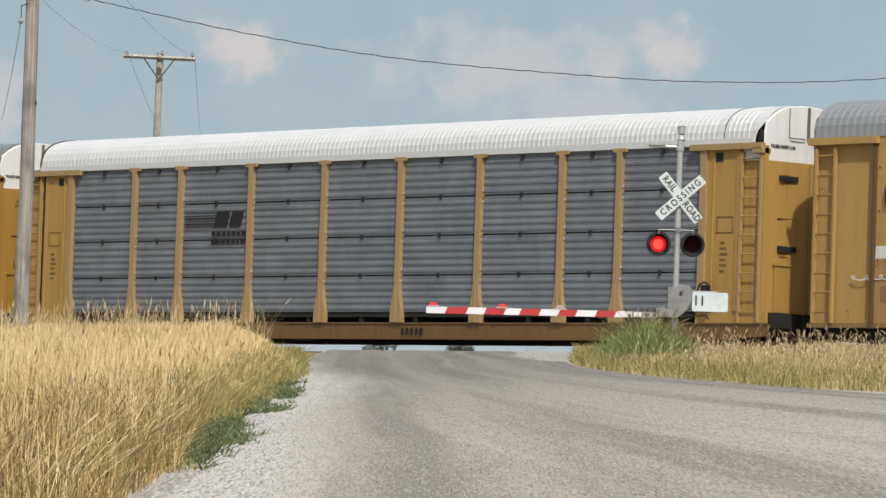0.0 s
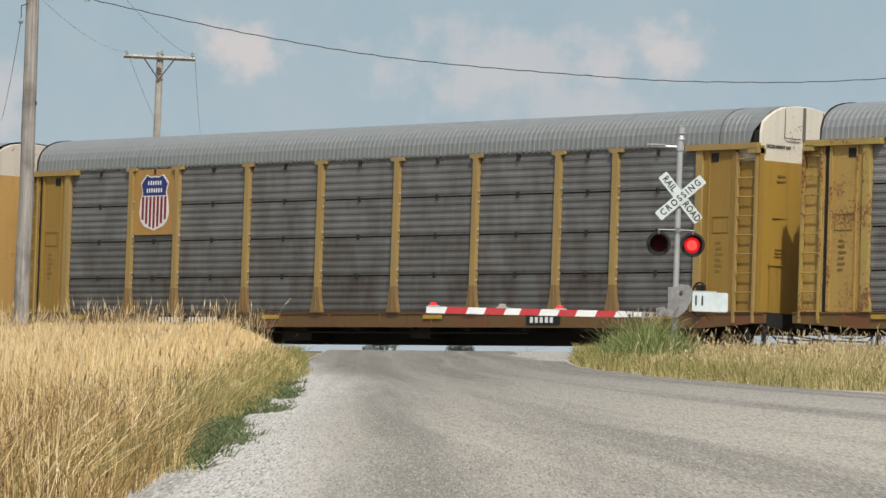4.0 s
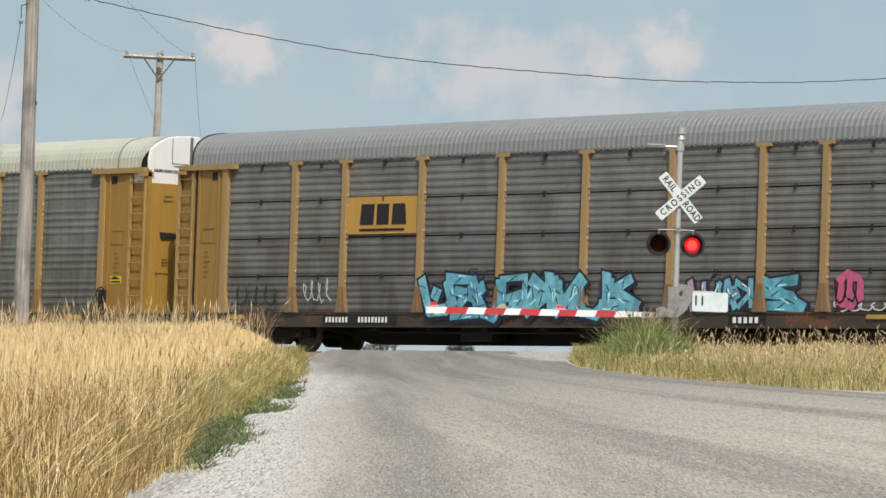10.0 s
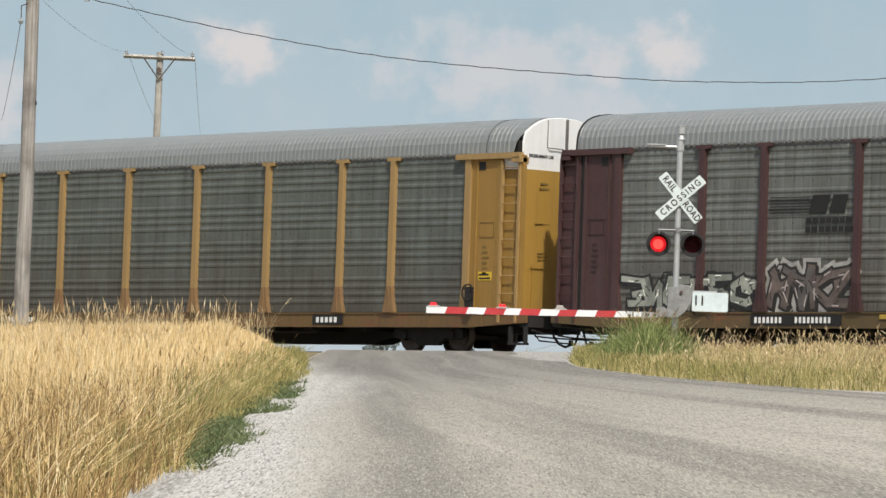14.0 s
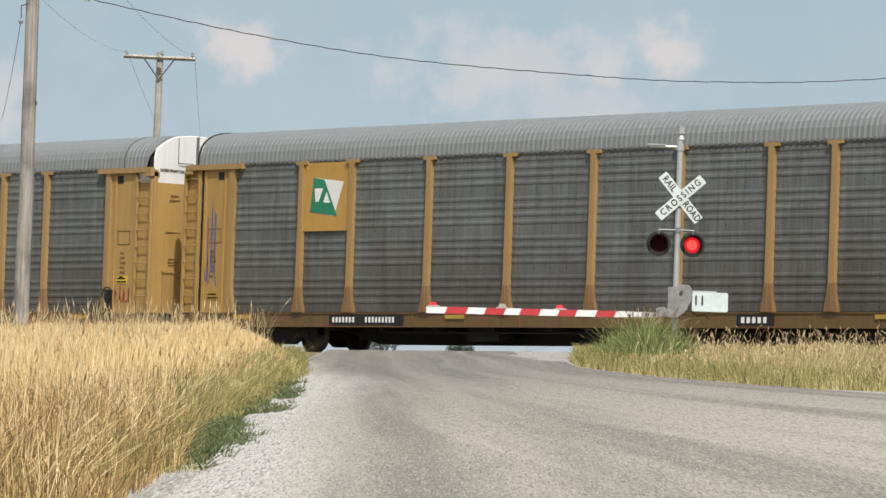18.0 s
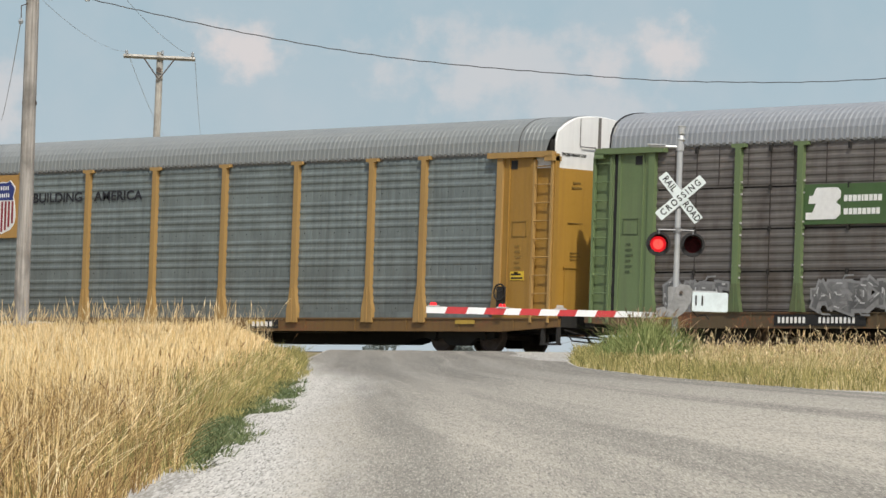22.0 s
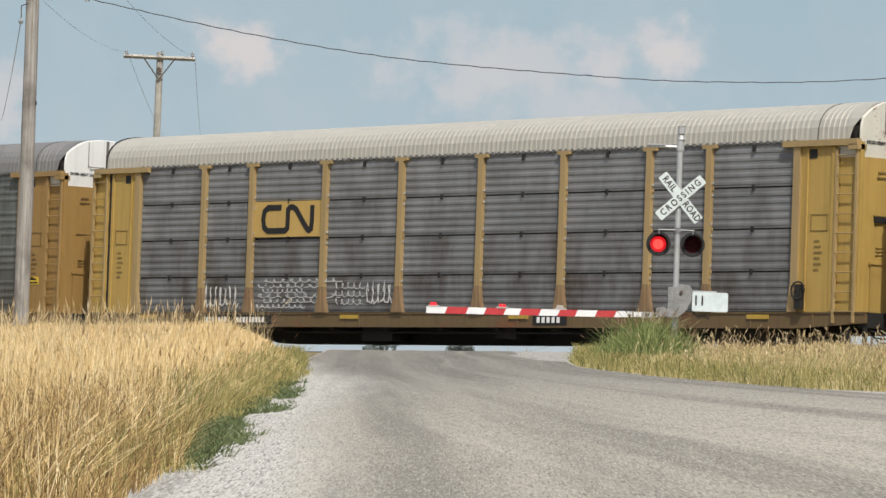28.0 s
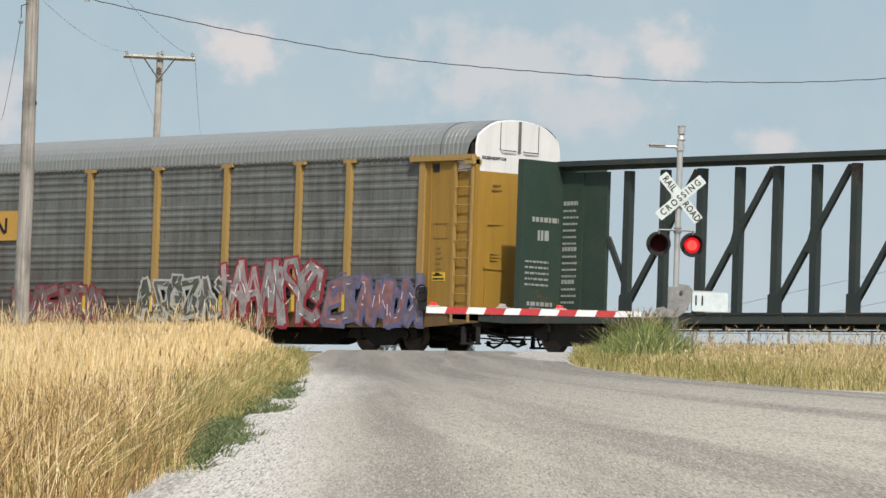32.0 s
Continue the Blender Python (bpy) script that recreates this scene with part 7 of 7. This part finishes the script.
    for a, kind in ((768, 0), (890, 1), (992, 2)):
        zt = edge(a)[1]
        x = lean(a)
        body = Geo()
        body.slab([(x - 0.13, zt - 0.005), (x + 0.15, zt - 0.005), (x + 0.12, zt + 0.025), (x - 0.10, zt + 0.025)], -0.20, -0.13)
        lamp = part("arm_lamp", body, plain((0.42, 0.40, 0.38), 0.4), arm, "small lamp on the arm")
        g = Geo()
        g.slab([(x - 0.075, zt + 0.02), (x + 0.075, zt + 0.02), (x + 0.06, zt + 0.085), (x - 0.06, zt + 0.085)], -0.15, -0.14)
        part("lens", g, LAMP_RED, lamp, "lit red lens")
        if kind:
            # the same kind of added flap, hiding the arm's lit lens
            s = Geo()
            s.slab([(-0.08, -0.036), (0.08, -0.036), (0.065, 0.036), (-0.065, 0.036)], -0.003, 0.003)
            BLINKS.append((part("shutter", s, plain((0.40, 0.36, 0.33), 0.35), lamp, "added flap, turned to make the small lamp wink", (x, -0.20, zt + 0.053)), kind == 1))


crossing_signal()

# ---- far trees ----
def far_tree(name, x, y, depth, wide, tall, seed, label):
    rng = random.Random(seed)
    top = spot(x, y, depth)
    foot = Vector((top.x, top.y, -3.3))
    h = top.z - foot.z
    ob = holder(name, label, "tree", "far trees")
    t = Geo()
    t.tube([foot, foot + Vector((0.1, 0, h * 0.3)), foot + Vector((0.0, 0.1, h * 0.6)), foot + Vector((0, 0, h * 0.85))], [0.28, 0.22, 0.14, 0.05], 8)
    for i in range(6):
        a = rng.uniform(0, 6.28)
        s = foot + Vector((0, 0, h * rng.uniform(0.3, 0.6)))
        t.tube([s, s + Vector((math.cos(a) * wide * 0.25, math.sin(a) * wide * 0.25, h * 0.15)), s + Vector((math.cos(a) * wide * 0.4, math.sin(a) * wide * 0.4, h * 0.25))], [0.1, 0.06, 0.02], 6)
    part("trunk", t, POLE, ob, "trunk and limbs")
    c = Geo()
    clumps = [(rng.uniform(-0.5, 0.5) * wide, rng.uniform(-0.5, 0.5) * wide, h * (1 - 0.55 * rng.random() ** 1.8), rng.uniform(0.35, 0.65)) for _ in range(60)]
    for cx, cy, cz, r in clumps:
        for _ in range(60):
            d = Vector((rng.gauss(0, 1), rng.gauss(0, 1), rng.gauss(0, 0.7))).normalized() * r * rng.uniform(0.5, 1.0)
            p = foot + Vector((cx, cy, cz)) + d
            p.z = min(p.z, top.z + 0.1)
            u = Vector((rng.gauss(0, 1), rng.gauss(0, 1), rng.gauss(0, 1))).normalized() * 0.11
            v = u.orthogonal().normalized() * 0.08
            c.add([p - u, p + v, p + u, p - v], [(0, 1, 2, 3)])
    # distance haze is painted into the leaf colour: paler and greyer
    part("crown", c, blade_mat("hazed_leaves", ((0.2, (0.14, 0.17, 0.17)), (0.8, (0.22, 0.25, 0.24)))), ob, "leafy crown with the haze's pale grey put into its colour")


far_tree("far_tree", 673, 592, 340, 2.5, 10, 1, "hazy grey-green tree far beyond the crossing")
far_tree("far_tree", 818, 612, 340, 1.5, 10, 2, "hazy grey-green tree far beyond the crossing")


# ---- grass ----
def blades(name, base, tall, width, mat, label, seed, lean=0.25, heads=0.0, head_mat=None, category="grass", bend=1.0):
    """Many thin blades as one mesh. base: n x 3, tall and width: n."""
    rng = np.random.default_rng(seed)
    n = len(base)
    turn = rng.uniform(0, 2 * np.pi, n)
    side = np.stack([np.cos(turn), np.sin(turn), np.zeros(n)], 1)
    # mostly face the road so that they read as stems
    side = 0.45 * side + np.array([RIGHT.x, RIGHT.y, 0.0])[None, :] * np.where(rng.random(n) < 0.5, 1, -1)[:, None]
    side /= np.linalg.norm(side, axis=1)[:, None]
    way = rng.uniform(0, 2 * np.pi, n)
    drift = np.stack([np.cos(way), np.sin(way), np.zeros(n)], 1) * (lean * np.abs(rng.normal(0.6, 0.6, n)) * tall)[:, None]
    up = np.array([0, 0, 1.0])[None, :]
    w = width[:, None] * side
    p0 = base
    p1 = base + up * (0.55 * tall)[:, None] + drift * 0.30 * bend
    p2 = base + up * tall[:, None] + drift
    p3 = p2 + drift * 0.35 + up * (0.06 * tall)[:, None]
    v = np.stack([p0 - w * 0.5, p0 + w * 0.5, p1 - w * 0.42, p1 + w * 0.42, p2 - w * 0.22, p2 + w * 0.22, p3], 1).reshape(-1, 3)
    k = (np.arange(n) * 7)[:, None]
    quads = np.concatenate([k + np.array([0, 1, 3, 2]), k + np.array([2, 3, 5, 4])]).tolist()
    tris = (k + np.array([4, 5, 6])).tolist()
    me = bpy.data.meshes.new(name)
    me.from_pydata(v.tolist(), [], quads + tris)
    me.materials.append(mat)
    ob = tagged(new(name, me), label, category, kind="stuff")
    if heads > 0:
        sel = np.nonzero(rng.random(n) < heads)[0]
        c, d, hw = p2[sel], (drift[sel] * 0.30 + up * (0.13 * tall[sel])[:, None]), np.maximum(width[sel] * 1.5, 0.006)[:, None] * side[sel]
        across = np.cross(d / np.linalg.norm(d, axis=1)[:, None], side[sel]) * np.maximum(width[sel] * 1.5, 0.006)[:, None]
        hv = np.stack([c - d * 0.25, c + hw + d * 0.3, c + across + d * 0.3, c - hw + d * 0.3, c - across + d * 0.3, c + d * 1.1], 1).reshape(-1, 3)
        kk = (np.arange(len(sel)) * 6)[:, None]
        f = np.concatenate([kk + np.array(t) for t in ((0, 1, 2), (0, 2, 3), (0, 3, 4), (0, 4, 1), (5, 2, 1), (5, 3, 2), (5, 4, 3), (5, 1, 4))]).tolist()
        me = bpy.data.meshes.new(name + "_head")
        me.from_pydata(hv.tolist(), [], f)
        me.materials.append(head_mat or mat)
        tagged(new("grass_seed_head", me), "drooping dry seed heads on the grass", "grass", kind="stuff")
    return ob


def sow(n, d0, d1, lo, hi, seed, keep=None):
    """n random points on the ground between two lines beside the road; returns d, w and the places."""
    rng = np.random.default_rng(seed)
    d = rng.uniform(d0, d1, n * 3)
    a, b = np.array([lo(x) for x in d]), np.array([hi(x) for x in d])
    widest = (b - a).max()
    ok = rng.random(len(d)) * widest < (b - a)
    d, a, b = d[ok][:n], a[ok][:n], b[ok][:n]
    w = a + (b - a) * rng.random(len(d))
    if keep is not None:
        k = keep(d, w, rng)
        d, w = d[k], w[k]
    pts = np.empty((len(d), 3))
    pts[:, 0] = 75.0 + AHEAD.x * d + RIGHT.x * w
    pts[:, 1] = -72.433 + AHEAD.y * d + RIGHT.y * w
    q = np.abs(pts[:, 1])
    pts[:, 2] = np.where(q < 2.8, 0.0, -np.minimum((q - 2.8) * SLOPE, 4.1)) - 0.05
    return d, w, pts, rng


STRAW = ((0.12, (0.17, 0.10, 0.04)), (0.30, (0.52, 0.355, 0.145)), (0.52, (0.79, 0.585, 0.285)), (0.82, (0.92, 0.79, 0.50)))
BROWN = ((0.16, (0.055, 0.032, 0.014)), (0.36, (0.17, 0.10, 0.040)), (0.60, (0.39, 0.255, 0.10)), (0.85, (0.70, 0.51, 0.235)))
GREENISH = ((0.2, (0.09, 0.095, 0.030)), (0.5, (0.24, 0.225, 0.075)), (0.8, (0.52, 0.43, 0.175)))


def clump_wave(d, w, seed):
    return np.array([noise.noise(Vector((a * 0.55 + seed, b * 1.1, seed))) for a, b in zip(d, w)])


def grass():
    straw, green, brown = blade_mat("dry_grass", STRAW), blade_mat("green_grass", GREENISH), blade_mat("brown_grass", BROWN)
    seed_mat = blade_mat("seed_heads", ((0.15, (0.20, 0.12, 0.06)), (0.4, (0.48, 0.33, 0.15)), (0.85, (0.76, 0.60, 0.33))))
    far_left = lambda d: -(0.112 * d + 0.55)
    verge = lambda d: left_edge(d) - 0.02 - 0.06 * max(0.0, d - 74)
    # tall dry grass on the near verge; thinner towards the near foot of the bank
    d, w, p, rng = sow(80000, 26, 97, far_left, verge, 1, lambda d, w, r: r.random(len(d)) < np.clip((d - 36) / 26, 0.08, 1.0) + 0.25 * clump_wave(d * 2, w * 2, 21.0))
    inset = np.array([verge(x) for x in d]) - w
    rise = np.clip(inset / 1.15, 0, 1) ** 0.65
    wave = clump_wave(d, w, 2.0)
    tall = (0.17 + 0.66 * rise) * (0.50 + 0.56 * rng.random(len(d)) ** 0.7 + 0.24 * wave) * np.where(d > 80, 0.88, 1.0)
    thick = 0.0035 + 0.00010 * d + 0.0035 * rng.random(len(d))
    blades("dry_grass", p, tall, thick, straw, "tall straw-coloured dry grass beside the road", 5, 0.17, 0.02, seed_mat)
    # thin pale stems standing above the rest
    feather = blade_mat("pale_stems", ((0.15, (0.36, 0.26, 0.13)), (0.5, (0.64, 0.50, 0.28)), (0.85, (0.82, 0.71, 0.47))))
    d, w, p, rng = sow(2800, 44, 92, far_left, lambda d: -3.6, 3, lambda d, w, r: clump_wave(d, w, 12.0) + 0.35 * r.random(len(d)) > 0.02)
    blades("dry_grass", p, 0.78 + 0.50 * rng.random(len(d)) ** 1.8, 0.004 + 0.004 * rng.random(len(d)), feather, "taller loose stems above the dry grass", 4, 0.22, 0.25, feather)
    d, w, p, rng = sow(620, 34, 74, far_left, lambda d: left_edge(d) - 0.25, 91, lambda d, w, r: clump_wave(d * 0.9, w * 1.4, 52.0) + 0.3 * r.random(len(d)) > 0.12)
    dock = blade_mat("dark_seed_stalks", ((0.15, (0.07, 0.035, 0.018)), (0.5, (0.15, 0.075, 0.035)), (0.85, (0.30, 0.17, 0.08))))
    blades("seed_stalk", p, 0.40 + 0.34 * rng.random(len(d)), np.full(len(d), 0.0032), dock, "dark brown seed stalks scattered in the dry grass", 92, 0.30, 1.0, dock, "weeds")
    # brown and leaning stems low down
    d, w, p, rng = sow(42000, 26, 70, far_left, lambda d: left_edge(d) - 0.05, 6, lambda d, w, r: r.random(len(d)) < np.clip((60 - d) / 26, 0.06, 1.0))
    inset = np.clip((np.array([left_edge(x) for x in d]) - w) / 0.9, 0.25, 1)
    blades("brown_grass", p, (0.22 + 0.48 * rng.random(len(d))) * (0.45 + 0.55 * inset), 0.004 + 0.005 * rng.random(len(d)), brown, "brown stems tangled at the foot of the tall grass", 7, 0.75, 0.03, seed_mat)
    d, w, p, rng = sow(2600, 26, 56, far_left, lambda d: left_edge(d) - 0.3, 61)
    blades("dry_grass", p, 0.35 + 0.35 * rng.random(len(d)), 0.005 + 0.004 * rng.random(len(d)), straw, "bent straw-coloured stems among the tall grass", 62, 0.9)
    # olive tufts among the brown stems
    d, w, p, rng = sow(8000, 26, 52, far_left, lambda d: left_edge(d) - 0.05, 71, lambda d, w, r: clump_wave(d * 1.8, w * 2.2, 41.0) + 0.2 * r.random(len(d)) > 0.12)
    blades("green_grass", p, 0.18 + 0.34 * rng.random(len(d)), 0.004 + 0.004 * rng.random(len(d)), green, "olive tufts among the brown stems", 72, 0.5)
    # olive grass at the foot of the verge
    d, w, p, rng = sow(42000, 34, 92, lambda d: left_edge(d) - 1.15, lambda d: left_edge(d) + 0.22 - 0.05 * max(0.0, d - 74), 8, lambda d, w, r: (r.random(len(d)) < 0.9 * np.exp(-((w + 2.55) / 0.55) ** 2) + 0.06) & (clump_wave(d * 1.4, w * 1.6, 31.0) + 0.5 * r.random(len(d)) > 0.08))
    edge = np.clip((np.array([left_edge(x) for x in d]) + 0.25 - w) / 0.7, 0.25, 1)
    blades("green_grass", p, (0.14 + 0.30 * rng.random(len(d))) * edge * np.where(d > 75, 0.85, np.where(d > 46, 1.45, 1.0)), 0.004 + 0.00010 * d, green, "low olive grass at the verge's foot", 9, 0.55)
    d, w, p, rng = sow(8000, 40, 78, lambda d: left_edge(d) - 0.70, lambda d: left_edge(d) - 0.02, 81, lambda d, w, r: clump_wave(d * 1.1, w * 1.8, 61.0) + 0.5 * r.random(len(d)) > 0.05)
    margin = blade_mat("olive_margin", ((0.2, (0.07, 0.075, 0.024)), (0.45, (0.20, 0.20, 0.065)), (0.75, (0.50, 0.43, 0.175))))
    blades("green_grass", p, 0.12 + 0.30 * rng.random(len(d)), 0.003 + 0.00006 * d, margin, "green grass mixed into the verge's edge", 82, 0.45)
    # a patch of low green weeds
    d, w, p, rng = sow(56000, 34.0, 66, lambda d: -3.05, lambda d: -1.50 - 0.018 * (d - 34), 10, lambda d, w, r: np.where(d < 49, ((d - 41.5) / 6.0) ** 2 + ((w + 2.26 + 0.02 * (d - 36)) / 0.55) ** 2 + 1.5 * clump_wave(d * 2.5, w * 3, 4.0) + 0.5 * r.random(len(d)) < 0.95, clump_wave(d * 1.6, w * 2.5, 9.0) + 0.25 * r.random(len(d)) > 0.30))
    weeds = blade_mat("green_weeds", ((0.15, (0.05, 0.075, 0.028)), (0.5, (0.10, 0.135, 0.055)), (0.85, (0.22, 0.235, 0.11))))
    blades("low_weeds", p, 0.04 + 0.12 * rng.random(len(d)) ** 1.5, 0.009 + 0.010 * rng.random(len(d)), weeds, "low green weeds creeping onto the gravel", 11, 1.0, category="weeds")
    # the strip across the road
    near = lambda d: right_edge(d) + (0.9 if d < 57.6 else 0.9 - 0.85 * min(1.0, (d - 57.6) / 1.6) if d < 82 else 0.35 + 0.09 * (d - 82))
    far = lambda d: 0.118 * d + 0.8
    bank = lambda d, w: (-72.433 + 0.6873 * d + 0.7264 * w) < -3.2
    d, w, p, rng = sow(52000, 50, 93, near, far, 12, lambda d, w, r: bank(d, w))
    inset = w - np.array([near(x) for x in d])
    tall = (0.20 + 0.23 * np.clip(inset / 0.8, 0, 1)) * np.where(d > 76, 0.58, 0.72) * (0.50 + 0.65 * rng.random(len(d)) + 0.62 * clump_wave(d, w, 6.0))
    mixed = blade_mat("mixed_grass", ((0.14, (0.085, 0.092, 0.028)), (0.34, (0.25, 0.225, 0.08)), (0.58, (0.52, 0.41, 0.19)), (0.88, (0.78, 0.66, 0.40))))
    blades("verge_grass", p, tall, 0.007 + 0.006 * rng.random(len(d)), mixed, "half-dry grass between the road and the track", 13, 0.32, 0.04, seed_mat)
    d, w, p, rng = sow(15000, 52, 92, near, lambda d: near(d) + 1.2, 14, lambda d, w, r: clump_wave(d * 1.2, w * 1.4, 17.0) + 0.8 * r.random(len(d)) > 0.15)
    blades("green_grass", p, 0.11 + 0.25 * rng.random(len(d)), 0.007 + 0.005 * rng.random(len(d)), green, "short green grass along the road's far edge", 15, 0.55)
    # brown weeds gone to seed along the ballast
    stalk = blade_mat("dead_stalks", ((0.15, (0.075, 0.045, 0.026)), (0.5, (0.24, 0.155, 0.09)), (0.85, (0.52, 0.40, 0.27))))
    d, w, p, rng = sow(620, 64, 93, lambda d: near(d) + 0.9, far, 16, lambda d, w, r: bank(d, w) & (clump_wave(d * 0.8, w * 1.3, 23.0) + 0.6 * r.random(len(d)) > 0.22))
    blades("tall_weeds", p, 0.24 + 0.44 * rng.random(len(d)) ** 1.8, np.full(len(d), 0.008), stalk, "scattered tall brown weeds gone to seed", 17, 0.38, 1.0, stalk, "weeds")
    d, w, p, rng = sow(1000, 64, 93, lambda d: near(d) + 0.7, far, 26, lambda d, w, r: bank(d, w))
    blades("tall_weeds", p, 0.22 + 0.40 * rng.random(len(d)) ** 1.8, np.full(len(d), 0.008), feather, "pale feathery stems standing over the verge grass", 27, 0.45, 0.9, feather, "weeds")
    # the green clump beside the mast
    round_clump = lambda d, w, r: ((d - 80.5) / 3.4) ** 2 + ((w - 3.95) / 1.0) ** 2 < r.uniform(0.3, 1.2, len(d))
    d, w, p, rng = sow(15000, 74, 87, lambda d: 2.7, lambda d: 5.3, 18, round_clump)
    hump = 1.0 - 0.55 * np.abs(w - 3.95) / 1.0
    leaf = blade_mat("bright_weeds", ((0.15, (0.05, 0.075, 0.022)), (0.45, (0.145, 0.195, 0.058)), (0.8, (0.36, 0.37, 0.15))))
    blades("green_weed_clump", p, np.clip(0.90 * hump, 0.12, 1.1) * (0.45 + 0.62 * rng.random(len(d)) + 0.45 * clump_wave(d * 1.6, w * 3.0, 33.0)), 0.005 + 0.008 * rng.random(len(d)), leaf, "bushy green weeds growing beside the signal mast", 19, 0.62, 0.0, None, "weeds")
    d, w, p, rng = sow(520, 75, 86, lambda d: 2.9, lambda d: 5.1, 28, round_clump)
    blades("green_weed_clump", p, (0.80 + 0.32 * rng.random(len(d))) * (1.0 - 0.45 * np.abs(w - 3.95)), np.full(len(d), 0.007), leaf, "seeding tops of the green weeds", 29, 0.45, 1.0, stalk, "weeds")
    # sparse stems beyond the track and on the bank
    d, w, p, rng = sow(260, 112, 118, lambda d: 1.4, lambda d: 3.4, 20)
    blades("dry_grass", p, 0.35 + 0.3 * rng.random(len(d)), np.full(len(d), 0.02), seed_mat, "sparse weeds beyond the track", 21, 0.3)


def pebbles():
    """Loose stones on the gravel shoulder."""
    d, w, p, rng = sow(4200, 28, 60, lambda d: left_edge(d) - 0.5, lambda d: left_edge(d) + 1.5, 30, lambda d, w, r: r.random(len(d)) < np.clip((60 - d) / 30, 0.05, 1))
    n = len(d)
    p[:, 2] += 0.05
    size = (0.004 + 0.014 * rng.random(n) ** 3)[:, None]
    corners = np.array([(1, 0, 0), (0, 1, 0), (-1, 0, 0), (0, -1, 0), (0, 0, 0.8), (0, 0, -0.8)])
    v = (p[:, None, :] + size[:, None, :] * corners[None] * rng.uniform(0.6, 1.3, (n, 6, 1))).reshape(-1, 3)
    k = (np.arange(n) * 6)[:, None]
    f = np.concatenate([k + np.array(t) for t in ((0, 1, 4), (1, 2, 4), (2, 3, 4), (3, 0, 4), (1, 0, 5), (2, 1, 5), (3, 2, 5), (0, 3, 5))]).tolist()
    me = bpy.data.meshes.new("pebbles")
    me.from_pydata(v.tolist(), [], f)
    me.materials.append(blade_mat("limestone_chips", ((0.2, (0.10, 0.09, 0.075)), (0.5, (0.40, 0.38, 0.34)), (0.9, (0.70, 0.68, 0.63)))))
    tagged(new("pebbles", me), "loose pale limestone chips on the shoulder", "gravel", kind="stuff")


grass()
pebbles()


# ---- what moves ----
def motions():
    for k, car in CARS.items():
        walk(car, [(t, pose(s + car_shift(k), 0, 0)) for t, s in TRAIN])
        # the wheels roll while they pass over the crossing
        for truck in [o for o in car.children if o.name.startswith("truck")]:
            for w in truck.children:
                home = Vector(w.location)
                offset = car_shift(k) + truck.location.x + home.x
                turns = [(0.0, 0.0)]
                for i in range(1, int(32 * FPS)):
                    t = i / FPS
                    x = place_at(t) + offset
                    if -13.0 < x < 11.0:
                        turns.append((t, math.degrees((x - 11.0) / 0.42)))
                if len(turns) > 1:
                    first = turns[1][1]
                    turns = [(t, a - first) if t else (0.0, 0.0) for t, a in turns]
                    turns.append((32.0, turns[-1][1]))
                    if turns[-2][0] >= 32.0:
                        turns.pop(-2)
                    walk(w, [(t, pose(home.x, home.y, home.z, 0, a, 0)) for t, a in turns])
    # the lamps wink in turn: each added flap stands edge-on while its lamp shows
    for flap, first in BLINKS:
        home = Vector(flap.location)
        rows, t, lit = [], 0.0, first
        angle = lambda on: pose(home.x, home.y, home.z, 0, 0, 86.8 if on else 0)
        rows.append((0.0, angle(lit)))
        t = 0.45
        while t < 31.95:
            q = -0.015 if lit else 0.015
            rows += [(t + q - 0.022, angle(lit)), (t + q + 0.022, angle(not lit))]
            lit = not lit
            t += 0.576
        rows.append((32.0, angle(lit)))
        walk(flap, rows)


motions()
